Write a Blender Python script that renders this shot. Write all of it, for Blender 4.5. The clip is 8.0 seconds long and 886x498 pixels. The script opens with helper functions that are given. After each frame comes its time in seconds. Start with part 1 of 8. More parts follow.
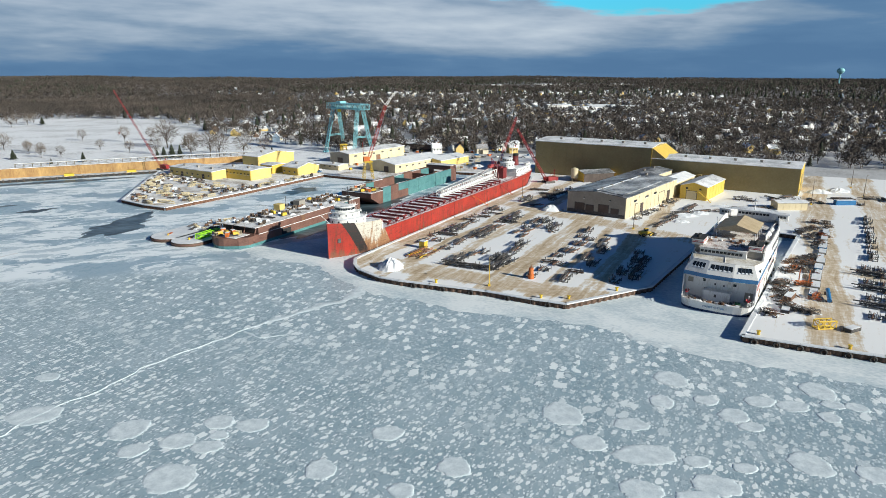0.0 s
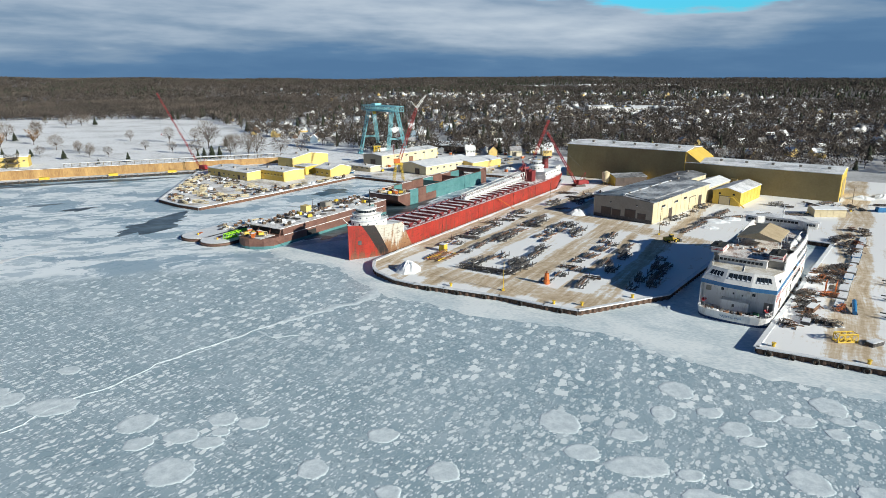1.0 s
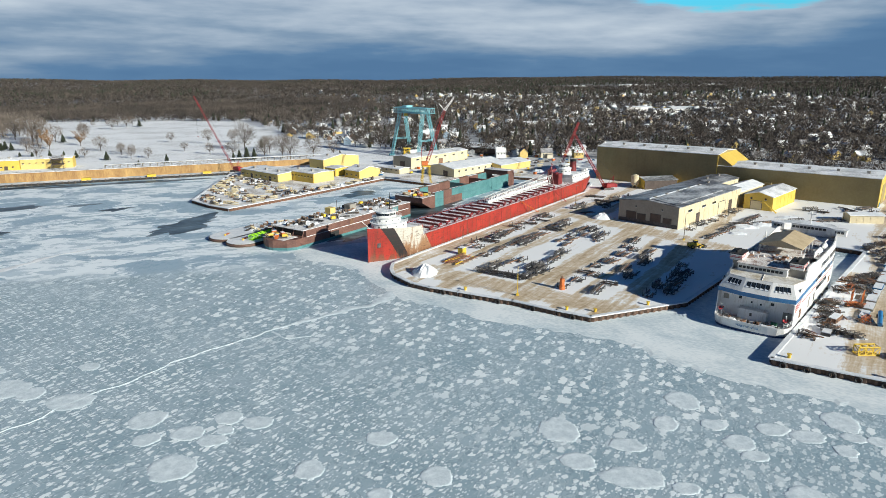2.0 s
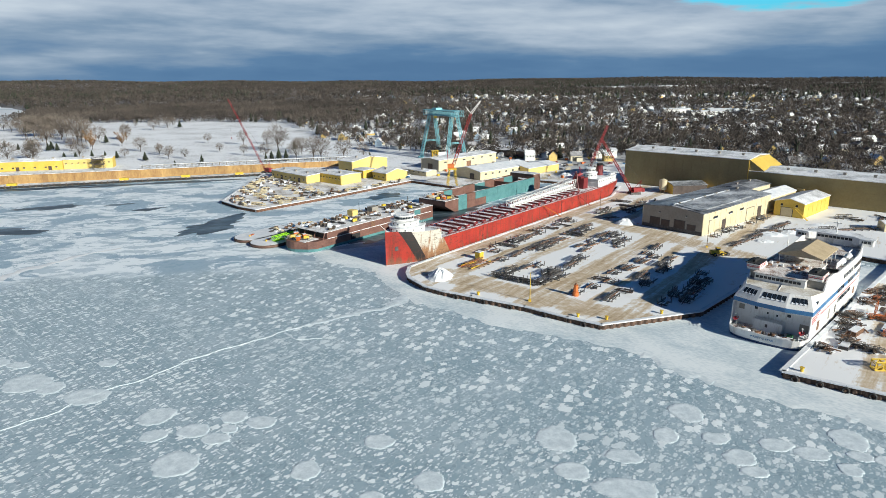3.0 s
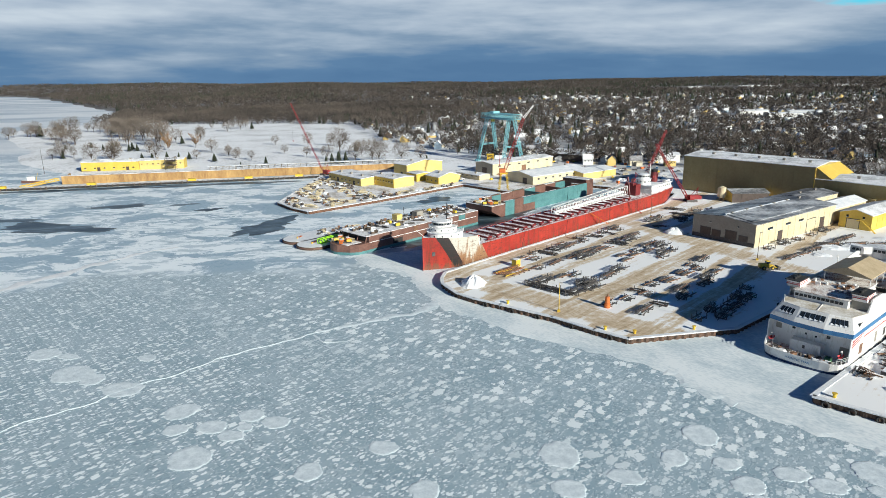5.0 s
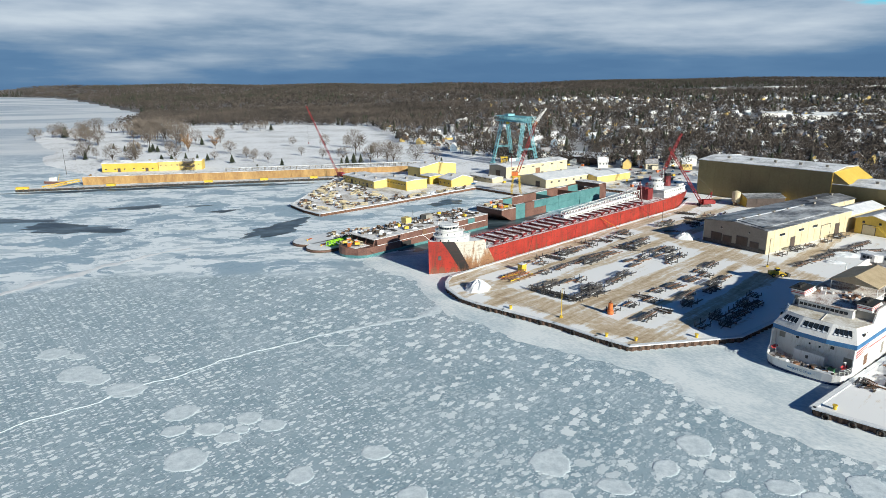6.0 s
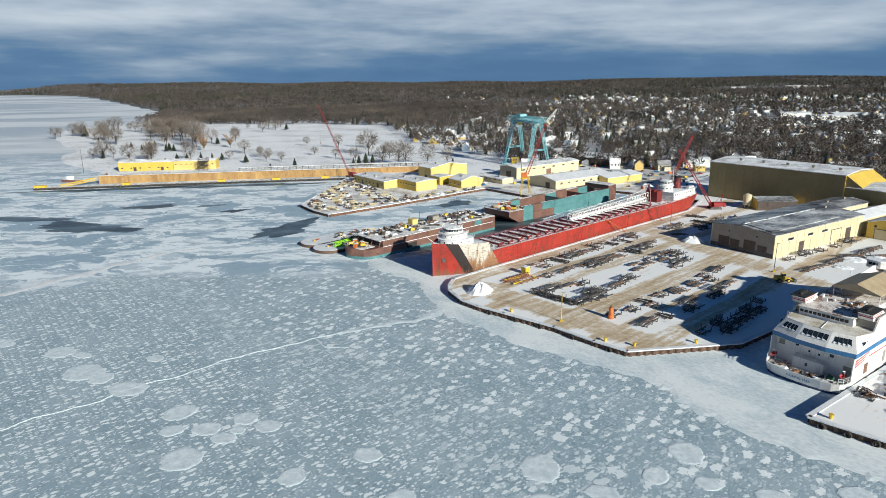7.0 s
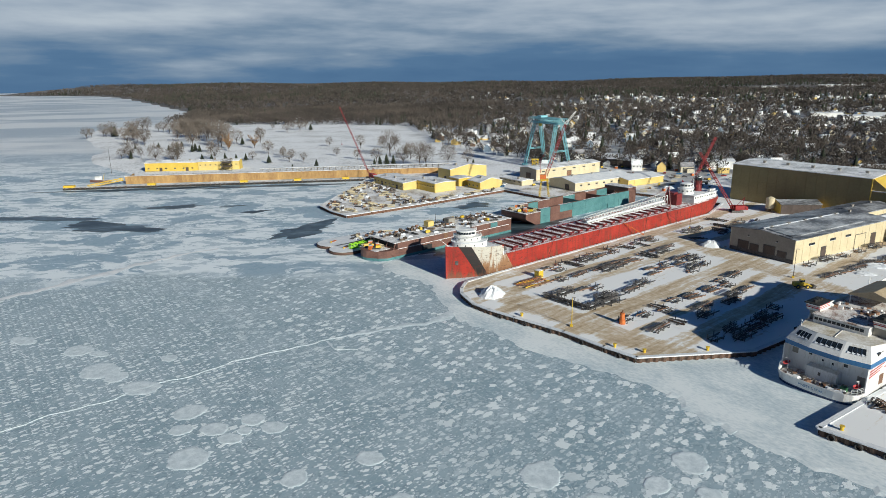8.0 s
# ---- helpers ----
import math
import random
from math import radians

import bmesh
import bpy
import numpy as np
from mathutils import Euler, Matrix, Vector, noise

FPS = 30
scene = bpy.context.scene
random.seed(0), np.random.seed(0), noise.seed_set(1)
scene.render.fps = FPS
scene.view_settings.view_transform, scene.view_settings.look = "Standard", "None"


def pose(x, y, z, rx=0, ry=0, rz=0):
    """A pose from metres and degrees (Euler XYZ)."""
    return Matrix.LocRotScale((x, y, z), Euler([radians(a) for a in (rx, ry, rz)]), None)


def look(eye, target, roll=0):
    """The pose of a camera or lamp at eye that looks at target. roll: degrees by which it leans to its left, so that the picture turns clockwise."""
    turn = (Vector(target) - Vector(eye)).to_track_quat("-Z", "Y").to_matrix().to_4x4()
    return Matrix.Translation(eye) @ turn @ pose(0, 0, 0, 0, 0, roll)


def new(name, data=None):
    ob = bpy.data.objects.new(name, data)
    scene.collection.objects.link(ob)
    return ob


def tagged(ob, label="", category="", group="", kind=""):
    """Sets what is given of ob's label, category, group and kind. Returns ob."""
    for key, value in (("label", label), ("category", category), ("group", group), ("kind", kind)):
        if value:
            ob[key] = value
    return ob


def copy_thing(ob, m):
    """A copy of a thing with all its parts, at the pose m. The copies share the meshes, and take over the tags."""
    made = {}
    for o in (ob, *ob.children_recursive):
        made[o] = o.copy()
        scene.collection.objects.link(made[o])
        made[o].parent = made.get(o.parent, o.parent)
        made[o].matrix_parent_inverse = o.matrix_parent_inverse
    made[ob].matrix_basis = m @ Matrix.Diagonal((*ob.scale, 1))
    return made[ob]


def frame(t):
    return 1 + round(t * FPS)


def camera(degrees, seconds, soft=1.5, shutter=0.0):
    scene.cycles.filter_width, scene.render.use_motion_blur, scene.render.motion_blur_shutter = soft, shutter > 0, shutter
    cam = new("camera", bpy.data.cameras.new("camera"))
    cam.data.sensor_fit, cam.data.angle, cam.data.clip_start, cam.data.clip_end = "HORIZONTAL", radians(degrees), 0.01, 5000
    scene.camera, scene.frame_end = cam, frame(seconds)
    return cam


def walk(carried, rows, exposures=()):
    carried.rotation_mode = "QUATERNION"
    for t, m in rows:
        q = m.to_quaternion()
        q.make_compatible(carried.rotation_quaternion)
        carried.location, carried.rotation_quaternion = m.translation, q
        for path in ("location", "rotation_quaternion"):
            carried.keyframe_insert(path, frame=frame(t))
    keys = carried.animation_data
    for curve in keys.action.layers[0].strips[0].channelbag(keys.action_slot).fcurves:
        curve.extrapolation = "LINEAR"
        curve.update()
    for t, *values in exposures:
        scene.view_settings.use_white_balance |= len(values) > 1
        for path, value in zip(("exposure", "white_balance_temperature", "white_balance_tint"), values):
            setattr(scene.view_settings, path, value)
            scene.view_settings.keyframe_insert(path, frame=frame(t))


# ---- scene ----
cam = camera(69.4, 8.0, soft=0.7)
PATH = [
    (0, (0.671, -0.43, 77.447), (0.601, 1.496, 76.912), 0.2),
    (0.5, (5.959, -0.811, 78.239), (5.823, 1.112, 77.706), 0.1),
    (1, (10.908, -0.705, 79.044), (10.705, 1.212, 78.51), -0.0),
    (1.5, (15.324, -0.482, 79.79), (15.06, 1.427, 79.256), -0.2),
    (3, (28.29, 0.457, 82.352), (27.856, 2.336, 81.822), -0.4),
    (3.5, (32.063, 1.15, 83.049), (31.576, 3.017, 82.519), -0.5),
    (4, (35.77, 1.985, 83.668), (35.231, 3.837, 83.14), -0.6),
    (4.5, (39.147, 2.704, 84.567), (38.556, 4.54, 84.039), -0.7),
    (5, (42.514, 3.579, 85.229), (41.872, 5.398, 84.702), -0.8),
    (6.5, (51.569, 6.204, 87.688), (50.846, 7.993, 87.163), -0.8),
    (7, (54.345, 6.959, 88.64), (53.595, 8.736, 88.112), -0.8),
    (7.5, (56.789, 8.101, 89.601), (56.002, 9.861, 89.073), -0.9),
    (8, (59.343, 8.945, 90.085), (58.521, 10.69, 89.557), -1.0),
]
EXPOSURE = 0.45
walk(cam, [(t, look(e, g, r)) for t, e, g, r in PATH], [(0, EXPOSURE, 6320, 5), (6.5, EXPOSURE + 0.04, 6320, 5), (8, EXPOSURE - 0.28, 6320, 5)])

# ---------------------------------------------------------------- light
SUN_EL, SUN_DIR = 21.0, Vector((0.87, -0.49, 0))
SUN_AZ = math.atan2(SUN_DIR.x, SUN_DIR.y)
sun = new("sun", bpy.data.lights.new("sun", "SUN"))
sun.data.energy, sun.data.angle, sun.data.color = 5.0, radians(0.53), (1.0, 0.938, 0.83)
sun.matrix_world = look((300, -200, 400), Vector((300, -200, 400)) - Vector((SUN_DIR.x * math.cos(radians(SUN_EL)), SUN_DIR.y * math.cos(radians(SUN_EL)), math.sin(radians(SUN_EL)))))

world = bpy.data.worlds.new("sky")
scene.world = world
world.use_nodes = True


def nodes_of(tree):
    tree.nodes.clear()

    def n(kind, *links, **props):
        node = tree.nodes.new(kind)
        for k, v in props.items():
            setattr(node, k, v)
        for i, src in enumerate(links):
            if src is None:
                continue
            if isinstance(src, bpy.types.NodeSocket):
                tree.links.new(src, node.inputs[i])
            else:
                node.inputs[i].default_value = src
        return node
    return n


def build_sky():
    n = nodes_of(world.node_tree)
    link = world.node_tree.links.new
    sky = n("ShaderNodeTexSky", sky_type="NISHITA", sun_disc=False, sun_elevation=radians(SUN_EL), sun_rotation=SUN_AZ)
    geo = n("ShaderNodeTexCoord")
    sep = n("ShaderNodeSeparateXYZ", geo.outputs["Generated"])
    az = n("ShaderNodeMath", sep.outputs[0], sep.outputs[1], operation="ARCTAN2").outputs[0]
    el = sep.outputs[2]

    def rng(src, a, b, lo=0.0, hi=1.0):
        return n("ShaderNodeMapRange", src, a, b, lo, hi, interpolation_type="SMOOTHSTEP").outputs[0]

    def op(kind, a, b=0.0, c=0.0):
        return n("ShaderNodeMath", a, b, c, operation=kind).outputs[0]

    # a soft overcast: dark and even low down, paler and lumpy higher up
    lift = op("MULTIPLY_ADD", az, 0.015, el)
    pos = n("ShaderNodeCombineXYZ", op("MULTIPLY", az, 2.6), op("MULTIPLY", lift, 17.0), 0.37).outputs[0]
    big = n("ShaderNodeTexNoise", pos, None, 1.3, 5.0, 0.5, 2.0, 0.4).outputs[0]
    pos2 = n("ShaderNodeCombineXYZ", op("MULTIPLY", az, 9.0), op("MULTIPLY", lift, 42.0), 1.7).outputs[0]
    fine = n("ShaderNodeTexNoise", pos2, None, 1.2, 6.0, 0.6, 2.0, 0.8).outputs[0]
    tone_v = op("MULTIPLY_ADD", fine, 0.12, op("MULTIPLY", big, 0.46))
    tone_v = op("ADD", tone_v, rng(op("MULTIPLY_ADD", big, 0.03, el), 0.005, 0.105, 0.09, 0.29))
    tone_v = op("ADD", tone_v, rng(az, 0.1, 0.6, 0.0, -0.11))
    tone = n("ShaderNodeValToRGB", tone_v)
    e = tone.color_ramp.elements
    e[0].position, e[0].color = 0.34, (0.08, 0.158, 0.285, 1)
    e[1].position, e[1].color = 0.66, (0.48, 0.53, 0.60, 1)
    for at, c in ((0.42, (0.10, 0.185, 0.315)), (0.50, (0.20, 0.275, 0.38)), (0.58, (0.35, 0.41, 0.50))):
        m = e.new(at)
        m.color = (*c, 1)
    # a gap of clear blue low in the sky, and clear sky overhead
    wob = op("MULTIPLY_ADD", big, 0.09, op("MULTIPLY_ADD", fine, 0.03, -0.06))
    hole = rng(op("ADD", op("ADD", el, wob), op("MULTIPLY", op("POWER", op("ABSOLUTE", op("SUBTRACT", az, 0.22)), 2.0), -0.30)), 0.080, 0.092)
    blue = n("ShaderNodeMix", None, data_type="RGBA", blend_type="MULTIPLY")
    blue.inputs[0].default_value = 1.0
    link(sky.outputs[0], blue.inputs[6])
    blue.inputs[7].default_value = (0.03, 0.12, 0.17, 1)
    out = n("ShaderNodeMix", hole, data_type="RGBA")
    link(tone.outputs[0], out.inputs[6]), link(blue.outputs[2], out.inputs[7])
    over = n("ShaderNodeMix", rng(el, 0.16, 0.34), data_type="RGBA")
    dim = n("ShaderNodeMix", None, data_type="RGBA", blend_type="MULTIPLY")
    dim.inputs[0].default_value = 1.0
    link(sky.outputs[0], dim.inputs[6])
    dim.inputs[7].default_value = (0.006, 0.0195, 0.039, 1)
    link(out.outputs[2], over.inputs[6]), link(dim.outputs[2], over.inputs[7])
    bg = n("ShaderNodeBackground", over.outputs[2], 0.87)
    n("ShaderNodeOutputWorld", bg.outputs[0])


build_sky()

# ---------------------------------------------------------------- materials


def surf(name, dark, light, scale=1.0, rough=0.7, metal=0.0, bump=0.15, fine=8.0, stretch=(1, 1, 1), turn=0.0, lo=0.35, hi=0.65, object_space=False, spread=0.0):
    """A surface that varies between two colours at two scales."""
    mat = bpy.data.materials.new(name)
    mat.use_nodes = True
    n = nodes_of(mat.node_tree)
    link = mat.node_tree.links.new
    if object_space:
        place = n("ShaderNodeTexCoord").outputs["Object"]
    else:
        place = n("ShaderNodeNewGeometry").outputs["Position"]
    m = n("ShaderNodeMapping", place, vector_type="TEXTURE")
    m.inputs["Rotation"].default_value = (0, 0, radians(turn))
    m.inputs["Scale"].default_value = [1 / k for k in stretch]
    a = n("ShaderNodeTexNoise", m.outputs[0], None, scale, 5.0, 0.6)
    b = n("ShaderNodeTexNoise", m.outputs[0], None, scale * fine, 4.0, 0.6)
    s = n("ShaderNodeMath", a.outputs[0], 0.65, 0.0, operation="MULTIPLY_ADD")
    t = n("ShaderNodeMath", b.outputs[0], 0.35, s.outputs[0], operation="MULTIPLY_ADD")
    ramp = n("ShaderNodeValToRGB", t.outputs[0])
    e = ramp.color_ramp.elements
    e[0].position, e[0].color = lo, (*dark, 1)
    e[1].position, e[1].color = hi, (*light, 1)
    col = ramp.outputs[0]
    if spread:
        info = n("ShaderNodeObjectInfo")
        geo = n("ShaderNodeNewGeometry")
        r = n("ShaderNodeMath", info.outputs["Random"], geo.outputs["Random Per Island"], operation="ADD")
        v = n("ShaderNodeMapRange", r.outputs[0], 0.0, 2.0, 1 - spread, 1 + spread)
        hsv = n("ShaderNodeHueSaturation", 0.5, 1.0, v.outputs[0], 1.0, col)
        col = hsv.outputs[0]
    p = n("ShaderNodeBsdfPrincipled", col)
    p.inputs["Roughness"].default_value, p.inputs["Metallic"].default_value = rough, metal
    if bump:
        bm_ = n("ShaderNodeBump", bump, 0.2)
        link(t.outputs[0], bm_.inputs["Height"])
        link(bm_.outputs[0], p.inputs["Normal"])
    n("ShaderNodeOutputMaterial", p.outputs[0])
    return mat


SNOW = surf("snow", (0.56, 0.60, 0.65), (0.79, 0.80, 0.81), 0.25, 0.75, bump=0.3, fine=10)
ROOF_SNOW = surf("roof_snow", (0.36, 0.37, 0.38), (0.84, 0.85, 0.87), 0.12, 0.6, bump=0.2, fine=9, lo=0.36, hi=0.56)
DIRTY_SNOW = surf("dirty_snow", (0.20, 0.165, 0.13), (0.76, 0.76, 0.77), 0.35, 0.8, bump=0.4, fine=9, lo=0.36, hi=0.50)
TIMBER = surf("weathered_timber", (0.05, 0.035, 0.025), (0.16, 0.12, 0.09), 1.5, 0.85)
SHEET_STEEL = surf("rusted_sheet_steel", (0.035, 0.025, 0.02), (0.15, 0.085, 0.055), 0.8, 0.75, bump=0.3)
DARK_STEEL = surf("dark_steel", (0.03, 0.03, 0.032), (0.11, 0.10, 0.095), 0.8, 0.6, spread=0.35)
RUST_STEEL = surf("rusty_steel", (0.10, 0.05, 0.03), (0.26, 0.14, 0.08), 1.2, 0.75, spread=0.3)
YELLOW = surf("yellow_paint", (0.50, 0.33, 0.03), (0.72, 0.50, 0.05), 0.8, 0.5)
ORANGE = surf("orange_paint", (0.40, 0.09, 0.02), (0.62, 0.18, 0.04), 1.2, 0.6)
RED = surf("crane_red", (0.22, 0.02, 0.025), (0.36, 0.035, 0.035), 0.8, 0.45)
GREEN = surf("lime_green_paint", (0.22, 0.52, 0.02), (0.35, 0.70, 0.03), 0.8, 0.5)
BLUE = surf("blue_paint", (0.01, 0.10, 0.28), (0.03, 0.2, 0.42), 0.8, 0.5)
TEAL_CRANE = surf("gantry_teal", (0.16, 0.42, 0.48), (0.28, 0.56, 0.62), 0.3, 0.5)
WHITE = surf("white_paint", (0.60, 0.60, 0.58), (0.82, 0.82, 0.81), 0.25, 0.45, bump=0.05)
BLACK = surf("black_rubber", (0.012, 0.012, 0.012), (0.035, 0.035, 0.035), 2, 0.8)
GLASS = surf("dark_window_glass", (0.01, 0.014, 0.02), (0.03, 0.04, 0.05), 0.5, 0.08, bump=0)
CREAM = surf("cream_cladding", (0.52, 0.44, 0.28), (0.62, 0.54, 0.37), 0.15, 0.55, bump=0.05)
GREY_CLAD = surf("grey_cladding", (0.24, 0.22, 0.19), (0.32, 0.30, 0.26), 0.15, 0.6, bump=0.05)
# darker tone of the halls' yellow cladding, with the fronts' shade in it
SHADED_OCHRE = surf("shaded_ochre_cladding", (0.26, 0.20, 0.085), (0.34, 0.27, 0.12), 0.1, 0.55, bump=0.05)
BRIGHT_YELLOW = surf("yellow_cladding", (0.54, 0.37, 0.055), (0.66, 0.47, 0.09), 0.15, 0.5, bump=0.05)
PALE_YELLOW = surf("pale_yellow_cladding", (0.56, 0.42, 0.13), (0.66, 0.51, 0.19), 0.12, 0.55, bump=0.05)
DOCK_WALL = surf("rust_stained_yellow_wall", (0.22, 0.115, 0.045), (0.47, 0.30, 0.115), 0.22, 0.75, stretch=(1, 1, 0.25), bump=0.25)
BROWN_HULL = surf("brown_primer_hull", (0.105, 0.05, 0.04), (0.20, 0.105, 0.08), 0.16, 0.6, bump=0.12)
TEAL_HULL = surf("teal_primer", (0.05, 0.155, 0.165), (0.105, 0.245, 0.25), 0.2, 0.6, bump=0.1)
MAROON = surf("maroon_paint", (0.11, 0.012, 0.015), (0.22, 0.03, 0.03), 0.4, 0.5)
TAN_CANVAS = surf("tan_roof", (0.36, 0.28, 0.17), (0.50, 0.40, 0.26), 0.3, 0.7)
PARK_TWIG = surf("park_twigs", (0.08, 0.066, 0.055), (0.22, 0.185, 0.155), 0.05, 0.9, bump=0, spread=0.3, fine=30)
BARK = surf("bark", (0.05, 0.038, 0.03), (0.15, 0.12, 0.10), 0.6, 0.9, bump=0, spread=0.25)
TWIG = surf("bare_twigs", (0.028, 0.024, 0.022), (0.104, 0.086, 0.073), 0.007, 0.9, bump=0, spread=0.22, fine=9, lo=0.38, hi=0.62)
NEEDLE = surf("conifer_needles", (0.012, 0.02, 0.012), (0.045, 0.055, 0.03), 0.05, 0.9, bump=0, spread=0.4)
OLIVE_LEAF = surf("dry_willow_twigs", (0.18, 0.10, 0.045), (0.30, 0.17, 0.07), 0.1, 0.9, bump=0, spread=0.3)

# ---------------------------------------------------------------- mesh helpers


class Build:
    """Collects vertices and faces, then becomes one mesh."""

    def __init__(self):
        self.v, self.f, self.m = [], [], []

    def add(self, verts, faces, mi=0):
        o = len(self.v)
        self.v += [tuple(p) for p in verts]
        self.f += [tuple(i + o for i in q) for q in faces]
        self.m += [mi] * len(faces)
        return self

    def box(self, c, s, yaw=0.0, mi=0, tilt=0.0, taper=1.0):
        """A block with its centre c, its sizes s, turned by yaw and tilted about its own y."""
        hx, hy, hz = s[0] / 2, s[1] / 2, s[2] / 2
        r = Euler((0, radians(tilt), radians(yaw))).to_matrix()
        pts = []
        for z in (-hz, hz):
            k = taper if z > 0 else 1.0
            for x, y in ((-hx, -hy), (hx, -hy), (hx, hy), (-hx, hy)):
                p = r @ Vector((x * k, y * k, z))
                pts.append((p.x + c[0], p.y + c[1], p.z + c[2]))
        return self.add(pts, [(3, 2, 1, 0), (4, 5, 6, 7), (0, 1, 5, 4), (1, 2, 6, 5), (2, 3, 7, 6), (3, 0, 4, 7)], mi)

    def prism(self, poly, z0, z1, mi=0, cap=True):
        """A right prism over a polygon given anticlockwise."""
        k = len(poly)
        pts = [(p[0], p[1], z0) for p in poly] + [(p[0], p[1], z1) for p in poly]
        faces = [(i, (i + 1) % k, k + (i + 1) % k, k + i) for i in range(k)]
        if cap:
            faces += [tuple(range(k, 2 * k)), tuple(range(k - 1, -1, -1))]
        return self.add(pts, faces, mi)

    def rod(self, p, q, r, sides=5, mi=0, r2=None):
        """A straight bar from p to q."""
        p, q = Vector(p), Vector(q)
        d = (q - p).normalized()
        a = d.orthogonal().normalized()
        b = d.cross(a)
        r2 = r if r2 is None else r2
        pts = []
        for end, rad in ((p, r), (q, r2)):
            for i in range(sides):
                t = 2 * math.pi * i / sides + math.pi / 4
                pts.append(end + rad * (math.cos(t) * a + math.sin(t) * b))
        faces = [(i, (i + 1) % sides, sides + (i + 1) % sides, sides + i) for i in range(sides)]
        faces += [tuple(range(sides - 1, -1, -1)), tuple(range(sides, 2 * sides))]
        return self.add(pts, faces, mi)

    def drum(self, c, r, h, sides=12, mi=0, r2=None):
        return self.rod(c, (c[0], c[1], c[2] + h), r, sides, mi, r2)

    def ring(self, c, r, t, axis, sides=12, mi=0):
        """A torus-like tyre about an axis."""
        ax = Vector(axis).normalized()
        a = ax.orthogonal().normalized()
        b = ax.cross(a)
        pts, faces, k = [], [], 4
        for i in range(sides):
            w = 2 * math.pi * i / sides
            rad = math.cos(w) * a + math.sin(w) * b
            for j in range(k):
                g = 2 * math.pi * j / k
                pts.append(Vector(c) + rad * (r + t * math.cos(g)) + ax * t * math.sin(g))
        for i in range(sides):
            for j in range(k):
                faces.append((i * k + j, ((i + 1) % sides) * k + j, ((i + 1) % sides) * k + (j + 1) % k, i * k + (j + 1) % k))
        return self.add(pts, faces, mi)

    def truss(self, p, q, w0, w1, bays, r=0.12, mi=0, up=(0, 0, 1)):
        """A four-chord lattice from p to q."""
        p, q = Vector(p), Vector(q)
        d = (q - p).normalized()
        s = d.cross(Vector(up))
        s = s.normalized() if s.length > 0.01 else Vector((1, 0, 0))
        t = s.cross(d)
        last = None
        for i in range(bays + 1):
            k = i / bays
            w = (w0 + (w1 - w0) * k) / 2
            c = p.lerp(q, k)
            now = [c + s * w * x + t * w * y for x, y in ((-1, -1), (1, -1), (1, 1), (-1, 1))]
            for j in range(4):
                self.rod(now[j], now[(j + 1) % 4], r * 0.6, 3, mi)
                if last:
                    self.rod(last[j], now[j], r, 4, mi)
                    self.rod(last[j], now[(j + 1) % 4], r * 0.6, 3, mi)
            last = now
        return self

    def mesh(self, name, mats):
        me = bpy.data.meshes.new(name)
        me.from_pydata(self.v, [], self.f)
        for m in mats:
            me.materials.append(m)
        if len(mats) > 1:
            me.polygons.foreach_set("material_index", self.m)
        me.update()
        return me


def part(name, b, mats, parent, label=""):
    """One mesh object under a thing, or under a part."""
    mats = mats if isinstance(mats, (list, tuple)) else [mats]
    ob = new(name, b if isinstance(b, bpy.types.Mesh) else b.mesh(name, mats))
    ob.parent = parent
    return tagged(ob, label)


def thing(name, label, category, at=(0, 0, 0), yaw=0.0, group="", kind=""):
    ob = new(name)
    ob.empty_display_size = 0.5
    ob.matrix_basis = pose(at[0], at[1], at[2], 0, 0, yaw)
    return tagged(ob, label, category, group, kind)


def structure(name, b, mats, label, category):
    mats = mats if isinstance(mats, (list, tuple)) else [mats]
    return tagged(new(name, b.mesh(name, mats)), label, category, kind="structure")


# ---------------------------------------------------------------- plan
YARD = 2.0                                   # height of the quay over the ice
SHIP_YAW = math.degrees(math.atan2(0.900, 0.436))
SHIP_AT = Vector((-57.6, 259.7, 0))
SLIP_YAW = 58.0


def yard(a, b, z=YARD):
    """A place in the yard: a metres along the freighter's side, b metres off its keel line."""
    return (SHIP_AT.x + 0.436 * a + 0.9 * b, SHIP_AT.y + 0.9 * a - 0.436 * b, z)


QUAY = [(-45, 254.4), (-43.6, 246), (-41, 240), (-37.4, 236.1), (-31.6, 230.3), (-24, 226.5), (-12.4, 222.8), (8.2, 216.2), (23.6, 208.7), (34.8, 204.4), (68.4, 224),
        (131, 324), (161, 304), (83.6, 179.5), (117.2, 166.4), (400, 56)]
BASIN = [(-38.9, 268), (43.5, 438), (50, 478), (-30, 505), (-62, 455), (-107.4, 478.3), (-145, 401), (-171.5, 352.7), (-187.5, 360), (-207.5, 374), (-230, 454), (-240, 494)]
COAST = [(4900, -1500), (900, -140), (400, 56), (117.2, 166.4), (83.6, 179.5), (161, 304), (131, 324), (68.4, 224), (34.8, 204.4), (8.2, 216.2), (-31.6, 230.3), (-45, 254.4)] + BASIN + [
    (-244, 514), (-436, 403), (-446, 420), (-480, 440), (-514, 452), (-592, 482), (-659, 525), (-708, 587), (-782, 621), (-900, 701), (-1010, 790), (-1050, 860), (-1052, 900), (-1020, 950),
    (-1090, 1080), (-1196, 1195), (-1376, 1362), (-1547, 1473), (-2036, 1808), (-2557, 2150), (-3080, 2470), (-3371, 2555), (-3800, 2600), (-5200, 2650), (-5200, 5200), (5200, 5200), (5200, -1500)]


